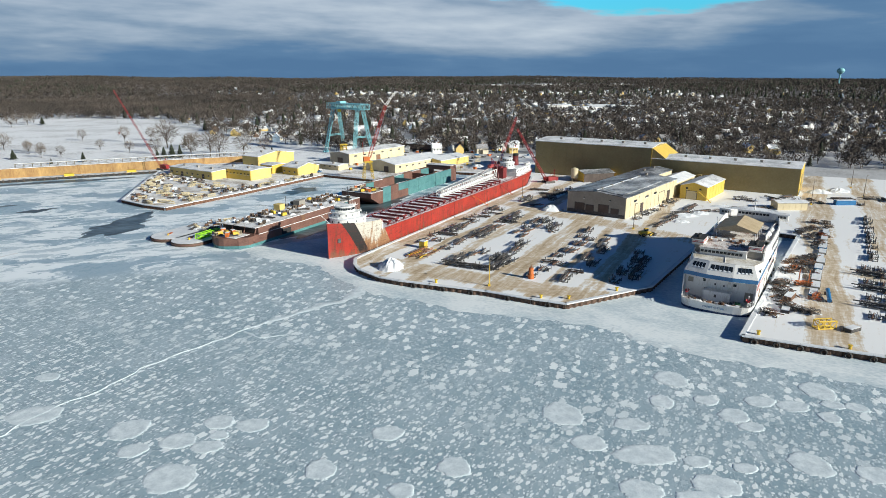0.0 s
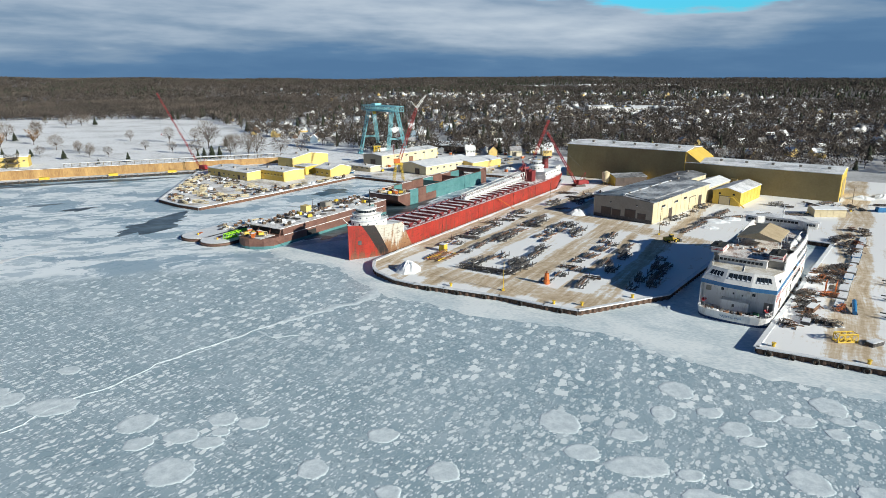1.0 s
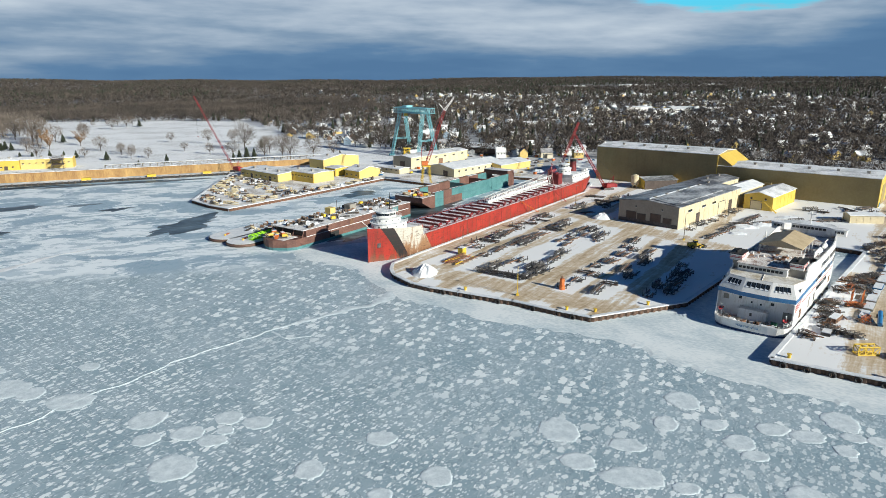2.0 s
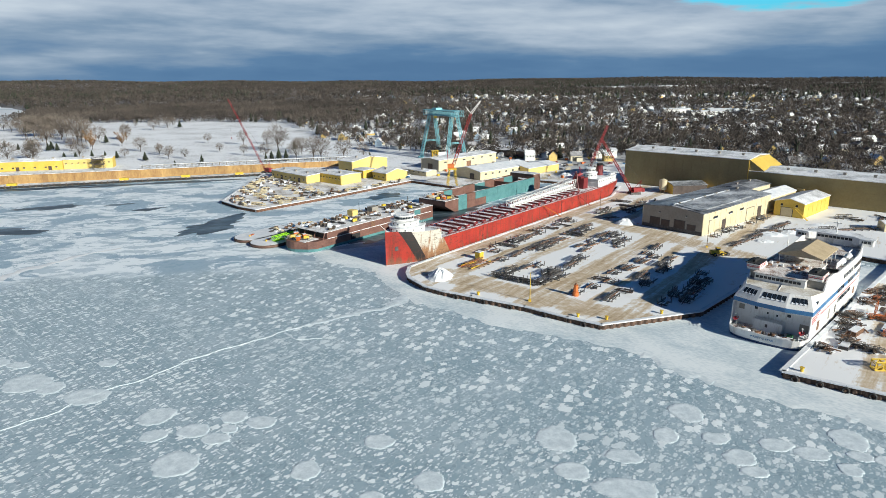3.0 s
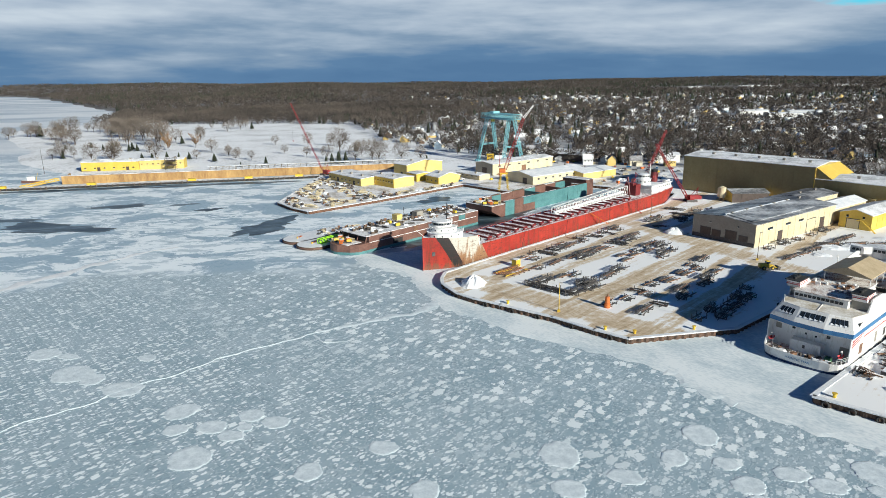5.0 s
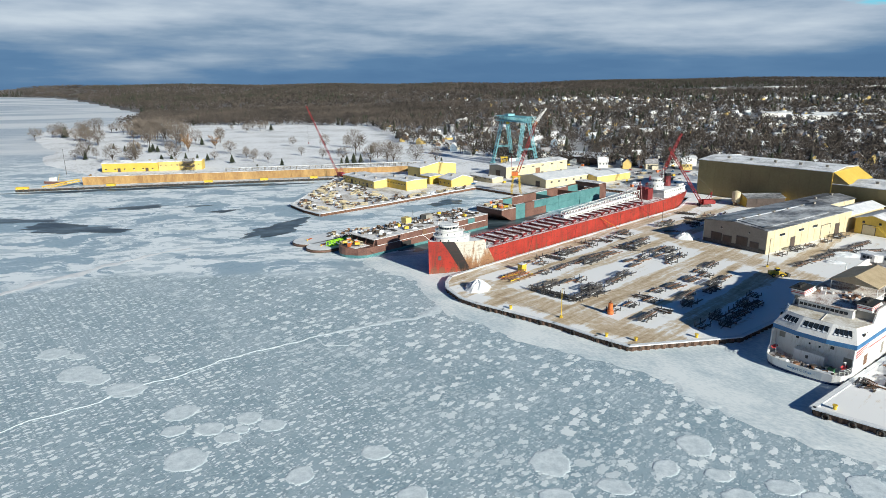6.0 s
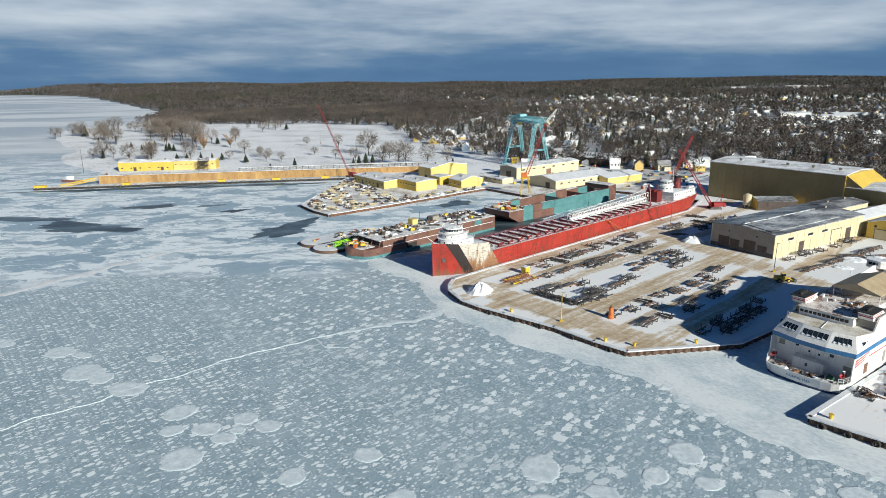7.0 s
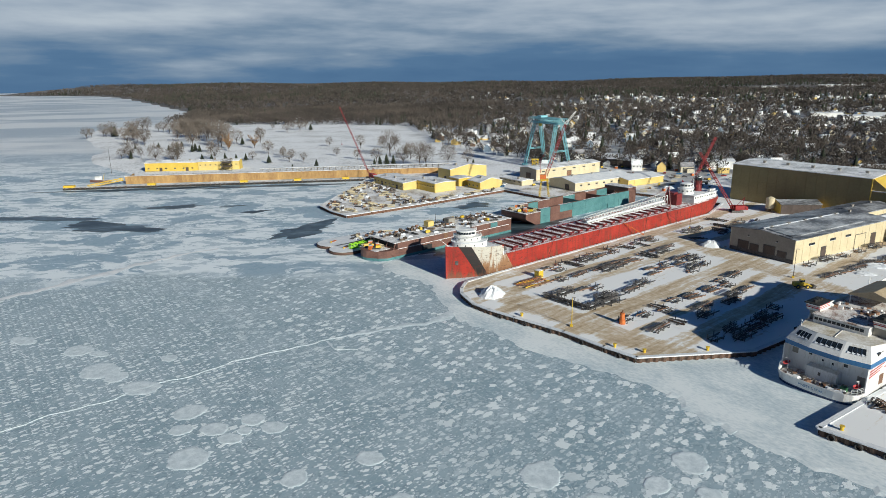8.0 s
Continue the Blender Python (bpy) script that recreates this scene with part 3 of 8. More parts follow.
# ---------------------------------------------------------------- quays
def yard_material():
    mat = bpy.data.materials.new("yard_sand_and_snow")
    mat.use_nodes = True
    n = nodes_of(mat.node_tree)
    link = mat.node_tree.links.new
    pos = n("ShaderNodeNewGeometry").outputs["Position"]

    def op(kind, a, b=0.0, c=0.0):
        return n("ShaderNodeMath", a, b, c, operation=kind).outputs[0]

    def rng(src, a, b, lo=0.0, hi=1.0):
        return n("ShaderNodeMapRange", src, a, b, lo, hi, interpolation_type="SMOOTHSTEP").outputs[0]

    # along (x) and across (y) the lanes, measured from the freighter's stem
    m = n("ShaderNodeMapping", pos, vector_type="TEXTURE")
    m.inputs["Location"].default_value = SHIP_AT
    m.inputs["Rotation"].default_value = (0, 0, radians(SHIP_YAW))
    wob = n("ShaderNodeTexNoise", pos, None, 0.03, 3.0).outputs[1]
    w = n("ShaderNodeVectorMath", wob, (0.5, 0.5, 0.5), operation="SUBTRACT").outputs[0]
    w = n("ShaderNodeVectorMath", w, (9, 9, 0), operation="MULTIPLY").outputs[0]
    w = n("ShaderNodeVectorMath", m.outputs[0], w, operation="ADD").outputs[0]
    sep = n("ShaderNodeSeparateXYZ", w)
    s = n("ShaderNodeMapping", w)
    s.inputs["Scale"].default_value = (0.02, 0.26, 1)
    tracks = n("ShaderNodeTexNoise", s.outputs[0], None, 1.5, 5.0, 0.6).outputs[0]
    big = n("ShaderNodeTexNoise", pos, None, 0.05, 4.0, 0.6).outputs[0]
    fine = n("ShaderNodeTexNoise", pos, None, 0.5, 5.0, 0.65).outputs[0]
    s2 = n("ShaderNodeMapping", w)
    s2.inputs["Scale"].default_value = (0.03, 1.1, 1)
    ruts = n("ShaderNodeTexNoise", s2.outputs[0], None, 1.5, 4.0, 0.6).outputs[0]
    lane = 0.0
    for c, half in ((18, 4.5), (35, 3.6), (49, 3.4), (79, 6.5), (95, 2.2), (110, 4.5), (-130, 1)):
        dist = op("ABSOLUTE", op("SUBTRACT", sep.outputs[1], float(-c)))
        lane = op("MAXIMUM", lane, rng(dist, half - 1.6, half + 1.2, 1, 0))
    # the road round the quay's edge and the cross road before the halls
    lane = op("MAXIMUM", lane, op("MULTIPLY", rng(op("ABSOLUTE", op("SUBTRACT", sep.outputs[0], 1.0)), 5.0, 9.0, 1, 0), rng(sep.outputs[1], -150, -135, 0, 1)))
    lane = op("MAXIMUM", lane, rng(op("ABSOLUTE", op("SUBTRACT", sep.outputs[0], op("MULTIPLY_ADD", sep.outputs[1], 0.35, 148.0))), 5.0, 12.0, 0.9, 0))
    # wheel tracks on the pier beyond the slip
    e_ = op("ABSOLUTE", op("ADD", sep.outputs[1], 186.0))
    lane = op("MAXIMUM", lane, rng(e_, 5.5, 9.0, 0.95, 0))
    lane = op("MAXIMUM", lane, rng(op("ABSOLUTE", op("ADD", sep.outputs[1], 216.0)), 6, 10.0, 0.9, 0))
    v = op("MULTIPLY_ADD", tracks, 0.42, op("MULTIPLY_ADD", big, 0.30, op("MULTIPLY", fine, 0.28)))
    v = op("ADD", v, op("MULTIPLY_ADD", ruts, 0.16, -0.08))
    v = op("ADD", v, op("MULTIPLY_ADD", lane, -0.17, 0.13))
    r = n("ShaderNodeValToRGB", v)
    e = r.color_ramp.elements
    e[0].position, e[0].color = 0.36, (0.37, 0.275, 0.17, 1)
    e[1].position, e[1].color = 0.57, (0.82, 0.83, 0.84, 1)
    q = e.new(0.46)
    q.color = (0.57, 0.465, 0.335, 1)
    q = e.new(0.51)
    q.color = (0.66, 0.60, 0.52, 1)
    p = n("ShaderNodeBsdfPrincipled", r.outputs[0])
    p.inputs["Roughness"].default_value = 0.85
    b = n("ShaderNodeBump", 0.5, 0.2)
    link(v, b.inputs["Height"])
    link(b.outputs[0], p.inputs["Normal"])
    n("ShaderNodeOutputMaterial", p.outputs[0])
    return mat


SAND = yard_material()
yard_poly = QUAY[:-1] + [(400, 56), (430, 300), (330, 560), (60, 640), (20, 520), (50, 478), (43.5, 438), (-38.9, 268)]
q = Build().prism(yard_poly, -2.5, YARD, 0)
structure("quay", q, SAND, "shipyard ground of frozen sand and packed snow", "quay")
pier2 = [(-240, 494), (-230, 454), (-207.5, 374), (-187.5, 360), (-171.5, 352.7), (-145, 401), (-107.4, 478.3), (-62, 455), (-30, 505), (50, 478), (60, 640), (-160, 700), (-250, 560)]
structure("quay", Build().prism(pier2, -2.5, 1.9), surf("pier_snow", (0.30, 0.25, 0.19), (0.80, 0.80, 0.81), 0.06, 0.8, bump=0.4, fine=9, lo=0.36, hi=0.52), "snow-covered pier with trampled brown patches", "pier")


def sheet_pile(points, top, name, mat=SHEET_STEEL, cap=SNOW, step=1.3):
    """A wall of folded steel piles along a line with a cap on it; the land lies to the left of its way."""
    root = tagged(new(name), "rusted steel sheet pile quay wall with a snowy cap", "quay wall", kind="structure")
    for p, q in zip(points, points[1:]):
        length = math.dist(p, q)
        d = Vector((q[0] - p[0], q[1] - p[1])).normalized()
        nx, ny = d.y, -d.x
        k = max(2, int(length / step))
        b = Build()
        pts = []
        for i in range(2 * k + 1):
            s = length * i / (2 * k)
            o = 0.75 if (i // 1) % 4 in (1, 2) else 0.25
            for z in (-1.5, top - 0.25):
                pts.append((p[0] + d.x * s + nx * o, p[1] + d.y * s + ny * o, z))
        b.add(pts, [(2 * i, 2 * i + 2, 2 * i + 3, 2 * i + 1) for i in range(2 * k)])
        part("sheet_piles", b, mat, root)
        c = Build()
        mid = ((p[0] + q[0]) / 2 + nx * 0.2, (p[1] + q[1]) / 2 + ny * 0.2, top - 0.08)
        c.box(mid, (length + 0.6, 1.5, 0.36), math.degrees(math.atan2(d.y, d.x)))
        part("cap_beam", c, cap, root, "snowy concrete cap")
    return root


sheet_pile(QUAY[:11], YARD + 0.1, "quay_wall")
sheet_pile([(131, 324), (161, 304), (83.6, 179.5), (117.2, 166.4), (400, 56)], YARD + 0.1, "quay_wall")
sheet_pile([(68.4, 224), (131, 324)], YARD + 0.1, "quay_wall")
sheet_pile([(50, 478), (43.5, 438), (-38.9, 268), (-45, 254.4)], YARD + 0.1, "quay_wall")
sheet_pile([(-240, 494), (-230, 454), (-207.5, 374), (-187.5, 360), (-171.5, 352.7), (-145, 401), (-107.4, 478.3), (-62, 455), (-30, 505), (50, 478)], 2.0, "quay_wall", mat=surf("rusted_timber_piles", (0.06, 0.03, 0.02), (0.2, 0.10, 0.06), 0.6, 0.8))
# tyres hung on the quay as fenders
tyre = thing("tyre_fender", "black rubber tyre hung on the quay as a fender", "fender", (0, 0, 0), 0, "fenders on the quay")
part("tyre", Build().ring((0, 0, 0), 0.75, 0.28, (0, 1, 0), 14), BLACK, tyre)
part("chain", Build().rod((0, 0, 0.6), (0, 0.4, 1.3), 0.05, 4), DARK_STEEL, tyre)


def along(points, step):
    for p, q in zip(points, points[1:]):
        k = int(math.dist(p, q) / step)
        d = Vector((q[0] - p[0], q[1] - p[1])).normalized()
        for i in range(k):
            yield p[0] + (q[0] - p[0]) * (i + 0.5) / k, p[1] + (q[1] - p[1]) * (i + 0.5) / k, math.degrees(math.atan2(d.y, d.x))


first = True
for x, y, yaw in list(along(QUAY[3:10], 9.0)) + list(along([(83.6, 179.5), (117.2, 166.4), (180, 142)], 5.5)):
    nx, ny = math.sin(radians(yaw)), -math.cos(radians(yaw))
    m = pose(x + nx * 1.1, y + ny * 1.1, 0.95, 0, 0, yaw)
    if first:
        tyre.matrix_basis, first = m, False
    else:
        copy_thing(tyre, m)

# ---------------------------------------------------------------- freighter


def grid_mesh(rows, close=False):
    b = Build()
    k = len(rows[0])
    b.add([p for r in rows for p in r], [(i * k + j, (i + 1) * k + j, (i + 1) * k + j + 1, i * k + j + 1) for i in range(len(rows) - 1) for j in range(k - 1)])
    return b


def hull_paint():
    """Red plates with rust, and the raked black and white bow bands."""
    mat = bpy.data.materials.new("red_hull_paint")
    mat.use_nodes = True
    n = nodes_of(mat.node_tree)
    link = mat.node_tree.links.new
    o = n("ShaderNodeTexCoord").outputs["Object"]
    sep = n("ShaderNodeSeparateXYZ", o)
    st = n("ShaderNodeMapping", o)
    st.inputs["Scale"].default_value = (1, 1, 0.16)
    streak = n("ShaderNodeTexNoise", st.outputs[0], None, 0.55, 6.0, 0.65).outputs[0]
    cloud = n("ShaderNodeTexNoise", o, None, 0.12, 5.0, 0.6).outputs[0]
    plates = n("ShaderNodeTexBrick", n("ShaderNodeCombineXYZ", sep.outputs[0], sep.outputs[2], 0.0).outputs[0])
    plates.inputs["Scale"].default_value = 1.0
    plates.inputs["Brick Width"].default_value, plates.inputs["Row Height"].default_value = 9.0, 2.3
    plates.inputs["Mortar Size"].default_value = 0.035

    def mixc(f, a, b):
        m = n("ShaderNodeMix", f, data_type="RGBA")
        for i, s in ((6, a), (7, b)):
            if isinstance(s, tuple):
                m.inputs[i].default_value = (*s, 1)
            else:
                link(s, m.inputs[i])
        return m.outputs[2]

    def rng(src, a, b, lo=0.0, hi=1.0):
        return n("ShaderNodeMapRange", src, a, b, lo, hi).outputs[0]

    red = mixc(rng(cloud, 0.35, 0.65), (0.27, 0.02, 0.014), (0.40, 0.036, 0.022))
    red = mixc(rng(streak, 0.47, 0.66, 0, 0.8), red, (0.13, 0.03, 0.018))
    # raked bands: x less a share of z
    k = n("ShaderNodeMath", sep.outputs[2], 0.62, sep.outputs[0], operation="MULTIPLY_ADD").outputs[0]
    black = n("ShaderNodeMath", rng(k, 13.6, 13.7), rng(k, 18.4, 18.5, 1, 0), operation="MULTIPLY").outputs[0]
    white = n("ShaderNodeMath", rng(k, 18.4, 18.5), rng(k, 33.4, 33.5, 1, 0), operation="MULTIPLY").outputs[0]
    rusty = n("ShaderNodeMath", rng(sep.outputs[2], 3.0, 12.0, 0.22, -0.03), streak, operation="ADD").outputs[0]
    pale = mixc(rng(rusty, 0.52, 0.66), (0.50, 0.48, 0.42), (0.26, 0.14, 0.07))
    star = rng(sep.outputs[1], 0.0, -0.1)
    col = mixc(n("ShaderNodeMath", black, star, operation="MULTIPLY").outputs[0], red, (0.022, 0.02, 0.02))
    col = mixc(n("ShaderNodeMath", white, star, operation="MULTIPLY").outputs[0], col, pale)
    low = n("ShaderNodeMath", rng(sep.outputs[2], 0.5, 4.5, 0.20, -0.05), streak, operation="ADD").outputs[0]
    col = mixc(rng(low, 0.55, 0.72, 0.0, 0.8), col, (0.17, 0.075, 0.04))
    scuff = n("ShaderNodeTexNoise", n("ShaderNodeVectorMath", o, (0.35, 1, 1.6), operation="MULTIPLY").outputs[0], None, 0.9, 6.0, 0.7).outputs[0]
    col = mixc(rng(scuff, 0.55, 0.66, 0.0, 0.75), col, (0.06, 0.02, 0.018))
    col = mixc(rng(plates.outputs["Fac"], 0.0, 1.0, 0.0, 0.45), col, (0.08, 0.025, 0.018))
    p = n("ShaderNodeBsdfPrincipled", col)
    p.inputs["Roughness"].default_value = 0.5
    b = n("ShaderNodeBump", 0.35, 0.1)
    link(n("ShaderNodeMath", cloud, plates.outputs["Fac"], operation="SUBTRACT").outputs[0], b.inputs["Height"])
    link(b.outputs[0], p.inputs["Normal"])
    n("ShaderNodeOutputMaterial", p.outputs[0])
    return mat


def freighter():
    ship = thing("lake_freighter", "long red lake freighter with white bow house, moored at the quay", "ship", SHIP_AT, SHIP_YAW)
    length, half = 230.0, 10.7

    def sheer(x):
        if x < 26:
            return 15.4 - 1.6 * smooth(x, 0, 26)
        return 9.2 + 1.6 * smooth(x, 185, 230)

    def beam(x, z):
        full = half * float(1 - (1 - min(x / 26.0, 1)) ** 2.6)
        fine = half * float(1 - (1 - min(max(x - 1.0, 0) / 34.0, 1)) ** 2.2)
        k = min(max(z / 14.0, 0), 1)
        w = fine * (1 - k) + full * k
        if x > 205:
            e = (x - 205) / 25.0
            lowk = 1 - min(max(z / 9.0, 0), 1)
            w *= max(0.0, 1 - e ** 3.0) ** 0.5 * (1 - 0.55 * e * lowk)
        return w

    xs = [0, 0.4, 1, 2, 3.5, 5, 7, 9, 12, 15, 18, 22, 25.9, 26, 30, 36, 45] + list(range(55, 206, 10)) + [209, 213, 217, 220, 223, 226, 228, 229.3, 230]
    for side, nm in ((-1, "hull_plating"), (1, "hull_plating")):
        rows = []
        for x in xs:
            top = float(sheer(x)) if x != 26 else 9.2
            zs = [-1.0, 0, 1.5, 3, 5, 7, 8.4, 0.92 * top, top]
            rows.append([(x, side * beam(x, z) + side * 0.02, z) for z in zs])
        b = grid_mesh(rows)
        if side > 0:
            b.f = [q[::-1] for q in b.f]
        ob = part(nm, b, HULL_RED, ship)
        ob.data.polygons.foreach_set("use_smooth", [True] * len(ob.data.polygons))
    deck = grid_mesh([[(x, -beam(x, 9), 9.05 + 1.6 * float(smooth(x, 185, 230))), (x, 0, 9.25 + 1.6 * float(smooth(x, 185, 230))), (x, beam(x, 9), 9.05 + 1.6 * float(smooth(x, 185, 230)))] for x in xs if x >= 26])
    part("spar_deck", deck, DECK_SNOW, ship, "maroon deck under patchy snow")
    fdeck = grid_mesh([[(x, -beam(x, 14) * 0.98, float(sheer(x)) - 1.0), (x, beam(x, 14) * 0.98, float(sheer(x)) - 1.0)] for x in xs if x <= 25.9])
    part("forecastle_deck", fdeck, SNOW, ship)
    part("forecastle_bulkhead", Build().box((26.1, 0, 11.0), (0.3, 2 * half - 0.3, 4.4)), WHITE, ship)
    for side in (-1, 1):
        rail = Build()
        for x in range(28, 205, 6):
            rail.rod((x, side * 10.5, 9.1), (x, side * 10.5, 10.1), 0.05, 4)
            rail.rod((x, side * 10.5, 10.1), (x + 6, side * 10.5, 10.1), 0.04, 3)
            rail.rod((x, side * 10.5, 9.6), (x + 6, side * 10.5, 9.6), 0.03, 3)
        part("deck_rail", rail, MAROON, ship)
    # hatches across the deck
    cover = Build().box((0, 0, 0.45), (3.4, 13.2, 0.9)).box((0, 0, 0.98), (3.7, 13.6, 0.16))
    me = cover.mesh("hatch_coaming", [MAROON])
    top = Build().box((-0.5, 0, 1.12), (2.2, 12.6, 0.14)).mesh("hatch_snow", [DECK_SNOW])
    for i in range(20):
        h = part("hatch", me, MAROON, ship)
        h.location = (38 + i * 6.9, 0, 9.1)
        s = part("hatch_snow", top, DECK_SNOW, h)
    # deck gear between the hatches
    r_ = random.Random(3)
    for i in range(20):
        x = 34.6 + i * 6.9
        for side in (-1, 1):
            part("deck_vent", Build().box((x, side * 8.3, 9.6), (0.9, 0.9, 1.0)), MAROON, ship)
    for side in (-1, 1):
        part("deck_pipe", Build().rod((32, side * 9.2, 9.4), (192, side * 9.2, 9.4), 0.12, 4), MAROON, ship)
    for x, y in ((31, -5), (31, 5), (29, 0)):
        w = Build().box((x, y, 9.6), (2.2, 3.0, 1.0)).rod((x, y - 1.3, 10.3), (x, y + 1.3, 10.3), 0.7, 10)
        part("mooring_winch", w, DARK_STEEL, ship)
    # bow house: a curved two-tier house with the wheelhouse on it
    def tier(cx, rx, ry, z0, z1, name, mat, k=28, flat=0.55):
        pts = []
        for i in range(k):
            t = 2 * math.pi * i / k
            px = math.cos(t)
            px = px if px < 0 else min(px, flat)
            pts.append((cx + px * rx, math.sin(t) * ry))
        return part(name, Build().prism(pts, z0, z1), mat, ship), pts

    tier(15.0, 9.4, 7.4, 13.6, 16.3, "bow_house", WHITE)
    tier(15.0, 9.8, 7.9, 16.3, 16.5, "house_deck", SNOW)
    tier(13.6, 6.8, 5.8, 16.5, 18.7, "texas_house", WHITE)
    tier(13.6, 7.3, 6.6, 18.7, 18.9, "bridge_deck", WHITE)
    wh, pts = tier(12.8, 5.0, 4.3, 18.9, 21.2, "wheelhouse", WHITE)
    tier(12.8, 5.3, 4.6, 21.2, 21.45, "wheelhouse_roof", SNOW)
    for z0, z1, cx, rx, ry, w, step, where in ((19.8, 20.8, 12.8, 5.0, 4.3, 0.62, 2, wh), (17.4, 18.0, 13.6, 6.8, 5.8, 0.5, 3, None), (14.9, 15.5, 15.0, 9.4, 7.4, 0.5, 3, None)):
        for i in range(0, 40):
            t = 2 * math.pi * (i + 0.5) / 40
            if math.cos(t) > 0.35 or (where is None and i % step):
                continue
            x, y = cx + rx * math.cos(t) * 1.002, ry * math.sin(t) * 1.002
            yaw = math.degrees(math.atan2(math.sin(t) / ry, math.cos(t) / rx))
            part("window", Build().box((x, y, (z0 + z1) / 2), (0.12, w, z1 - z0), yaw), GLASS, where or ship)
    rails = Build()
    for cx, rx, ry, z in ((15.0, 9.7, 7.8, 16.5), (13.6, 7.2, 6.5, 18.9), (12.8, 5.2, 4.5, 21.4)):
        for i in range(28):
            t, t2 = 2 * math.pi * i / 28, 2 * math.pi * (i + 1) / 28
            p = (cx + rx * min(math.cos(t), 0.55), ry * math.sin(t))
            p2 = (cx + rx * min(math.cos(t2), 0.55), ry * math.sin(t2))
            rails.rod((*p, z), (*p, z + 1.0), 0.05, 3).rod((*p, z + 1.0), (*p2, z + 1.0), 0.045, 3).rod((*p, z + 0.5), (*p2, z + 0.5), 0.03, 3)
    part("house_rail", rails, WHITE, ship)
    part("foremast", Build().rod((15.4, 0, 21), (15.4, 0, 29), 0.28, 8, 0, 0.14).rod((15.4, -2.2, 25.6), (15.4, 2.2, 25.6), 0.09, 4).rod((15.4, -1.4, 27.2), (15.4, 1.4, 27.2), 0.07, 4).box((15.4, 0, 23.6), (1.6, 2.6, 0.25)), BLACK, ship, "black mast with radar arms")
    part("steering_pole", Build().rod((2, 0, 15), (-3.5, 0, 19.5), 0.12, 5), WHITE, ship)
    part("anchor_windlass", Build().box((7, 0, 15.0), (2.4, 4, 1.0)).rod((7, -2, 15.7), (7, 2, 15.7), 0.6, 9), DARK_STEEL, ship)
    part("anchor_pocket", Build().box((4.2, -beam(4.2, 7.6) + 0.35, 7.6), (1.5, 1.0, 1.9), -38), DARK_STEEL, ship)
    # after house, funnel and unloading boom
    part("after_house", Build().box((207, 0, 12.0), (27, 16.5, 4.0)).box((197, 0, 10.6), (8, 17.5, 2.4)), WHITE, ship)
    part("after_house_roof", Build().box((207, 0, 14.15), (28.2, 17.6, 0.3)), SNOW, ship)
    part("upper_house", Build().drum((197.5, 0, 14.3), 4.8, 3.6, 18), WHITE, ship)
    part("upper_house_roof", Build().drum((197.5, 0, 17.9), 5.2, 0.25, 18), SNOW, ship)
    part("lookout_house", Build().drum((197.5, 0, 18.15), 3.5, 2.6, 16), WHITE, ship)
    part("lookout_roof", Build().drum((197.5, 0, 20.75), 3.9, 0.5, 16, 0, 2.6), SNOW, ship)
    for i in range(12):
        t = 2 * math.pi * i / 12
        part("window", Build().box((197.5 + 3.5 * math.cos(t), 3.5 * math.sin(t), 19.7), (0.14, 1.1, 0.9), math.degrees(t)), GLASS, ship)
        part("window", Build().box((197.5 + 4.75 * math.cos(t + 0.2), 4.75 * math.sin(t + 0.2), 16.4), (0.14, 0.8, 0.8), math.degrees(t + 0.2)), GLASS, ship)
    for side in (-1, 1):
        for i in range(14):
            part("rail_post", Build().rod((194 + i * 2.1, side * 8.6, 14.2), (194 + i * 2.1, side * 8.6, 15.3), 0.06, 4), WHITE, ship)
        part("rail_bar", Build().rod((194, side * 8.6, 15.3), (221.3, side * 8.6, 15.3), 0.06, 4), WHITE, ship)
    part("hopper_house", Build().box((184, 0, 12.6), (6, 8, 7.0)).box((182, 0, 16.4), (4, 5, 1.5)), MAROON, ship, "maroon conveyor house")
    for i in range(9):
        for side in (-1, 1):
            part("window", Build().box((195.4 + i * 2.8, side * 8.27, 12.6), (0.9, 0.08, 0.8)), GLASS, ship)
    part("funnel_cap", Build().drum((212, 0, 21.0), 2.2, 1.2, 16), BLACK, part("funnel", Build().drum((212, 0, 14), 2.4, 7.2, 16, 0, 2.1), MAROON, ship, "maroon funnel"))
    part("aftermast", Build().rod((206, 0, 15), (206, 0, 31), 0.22, 6, 0, 0.1).rod((206, -2, 27), (206, 2, 27), 0.08, 4), WHITE, ship)
    for side in (-1, 1):
        part("lifeboat", Build().box((215, side * 7.4, 15.4), (6.0, 2.0, 1.3), 0, 0, 0, 1.15), WHITE, ship)
    boom = Build().truss((173, 0, 13.9), (99, 0, 12.0), 5.2, 3.2, 27, 0.17)
    part("unloading_boom", boom, WHITE, ship, "white lattice unloading boom stowed over the deck")
    part("boom_belt", Build().rod((173, 0, 12.6), (99, 0, 11.0), 0.6, 6), SNOW, ship)
    part("boom_saddle", Build().rod((104, -1.4, 9.2), (104, -1.4, 10.8), 0.25, 5).rod((104, 1.4, 9.2), (104, 1.4, 10.8), 0.25, 5), MAROON, ship)
    part("boom_frame", Build().rod((176, -3, 9.2), (178, 0, 21), 0.35, 6).rod((176, 3, 9.2), (178, 0, 21), 0.35, 6).rod((178, 0, 21), (150, 0, 14.6), 0.1, 4), MAROON, ship)
    for x in (60, 97, 140, 172):
        part("mooring_line", Build().rod((x, -10.7, 9.0), (x - 9, -15.5, 2.4), 0.07, 4), BLACK, ship)
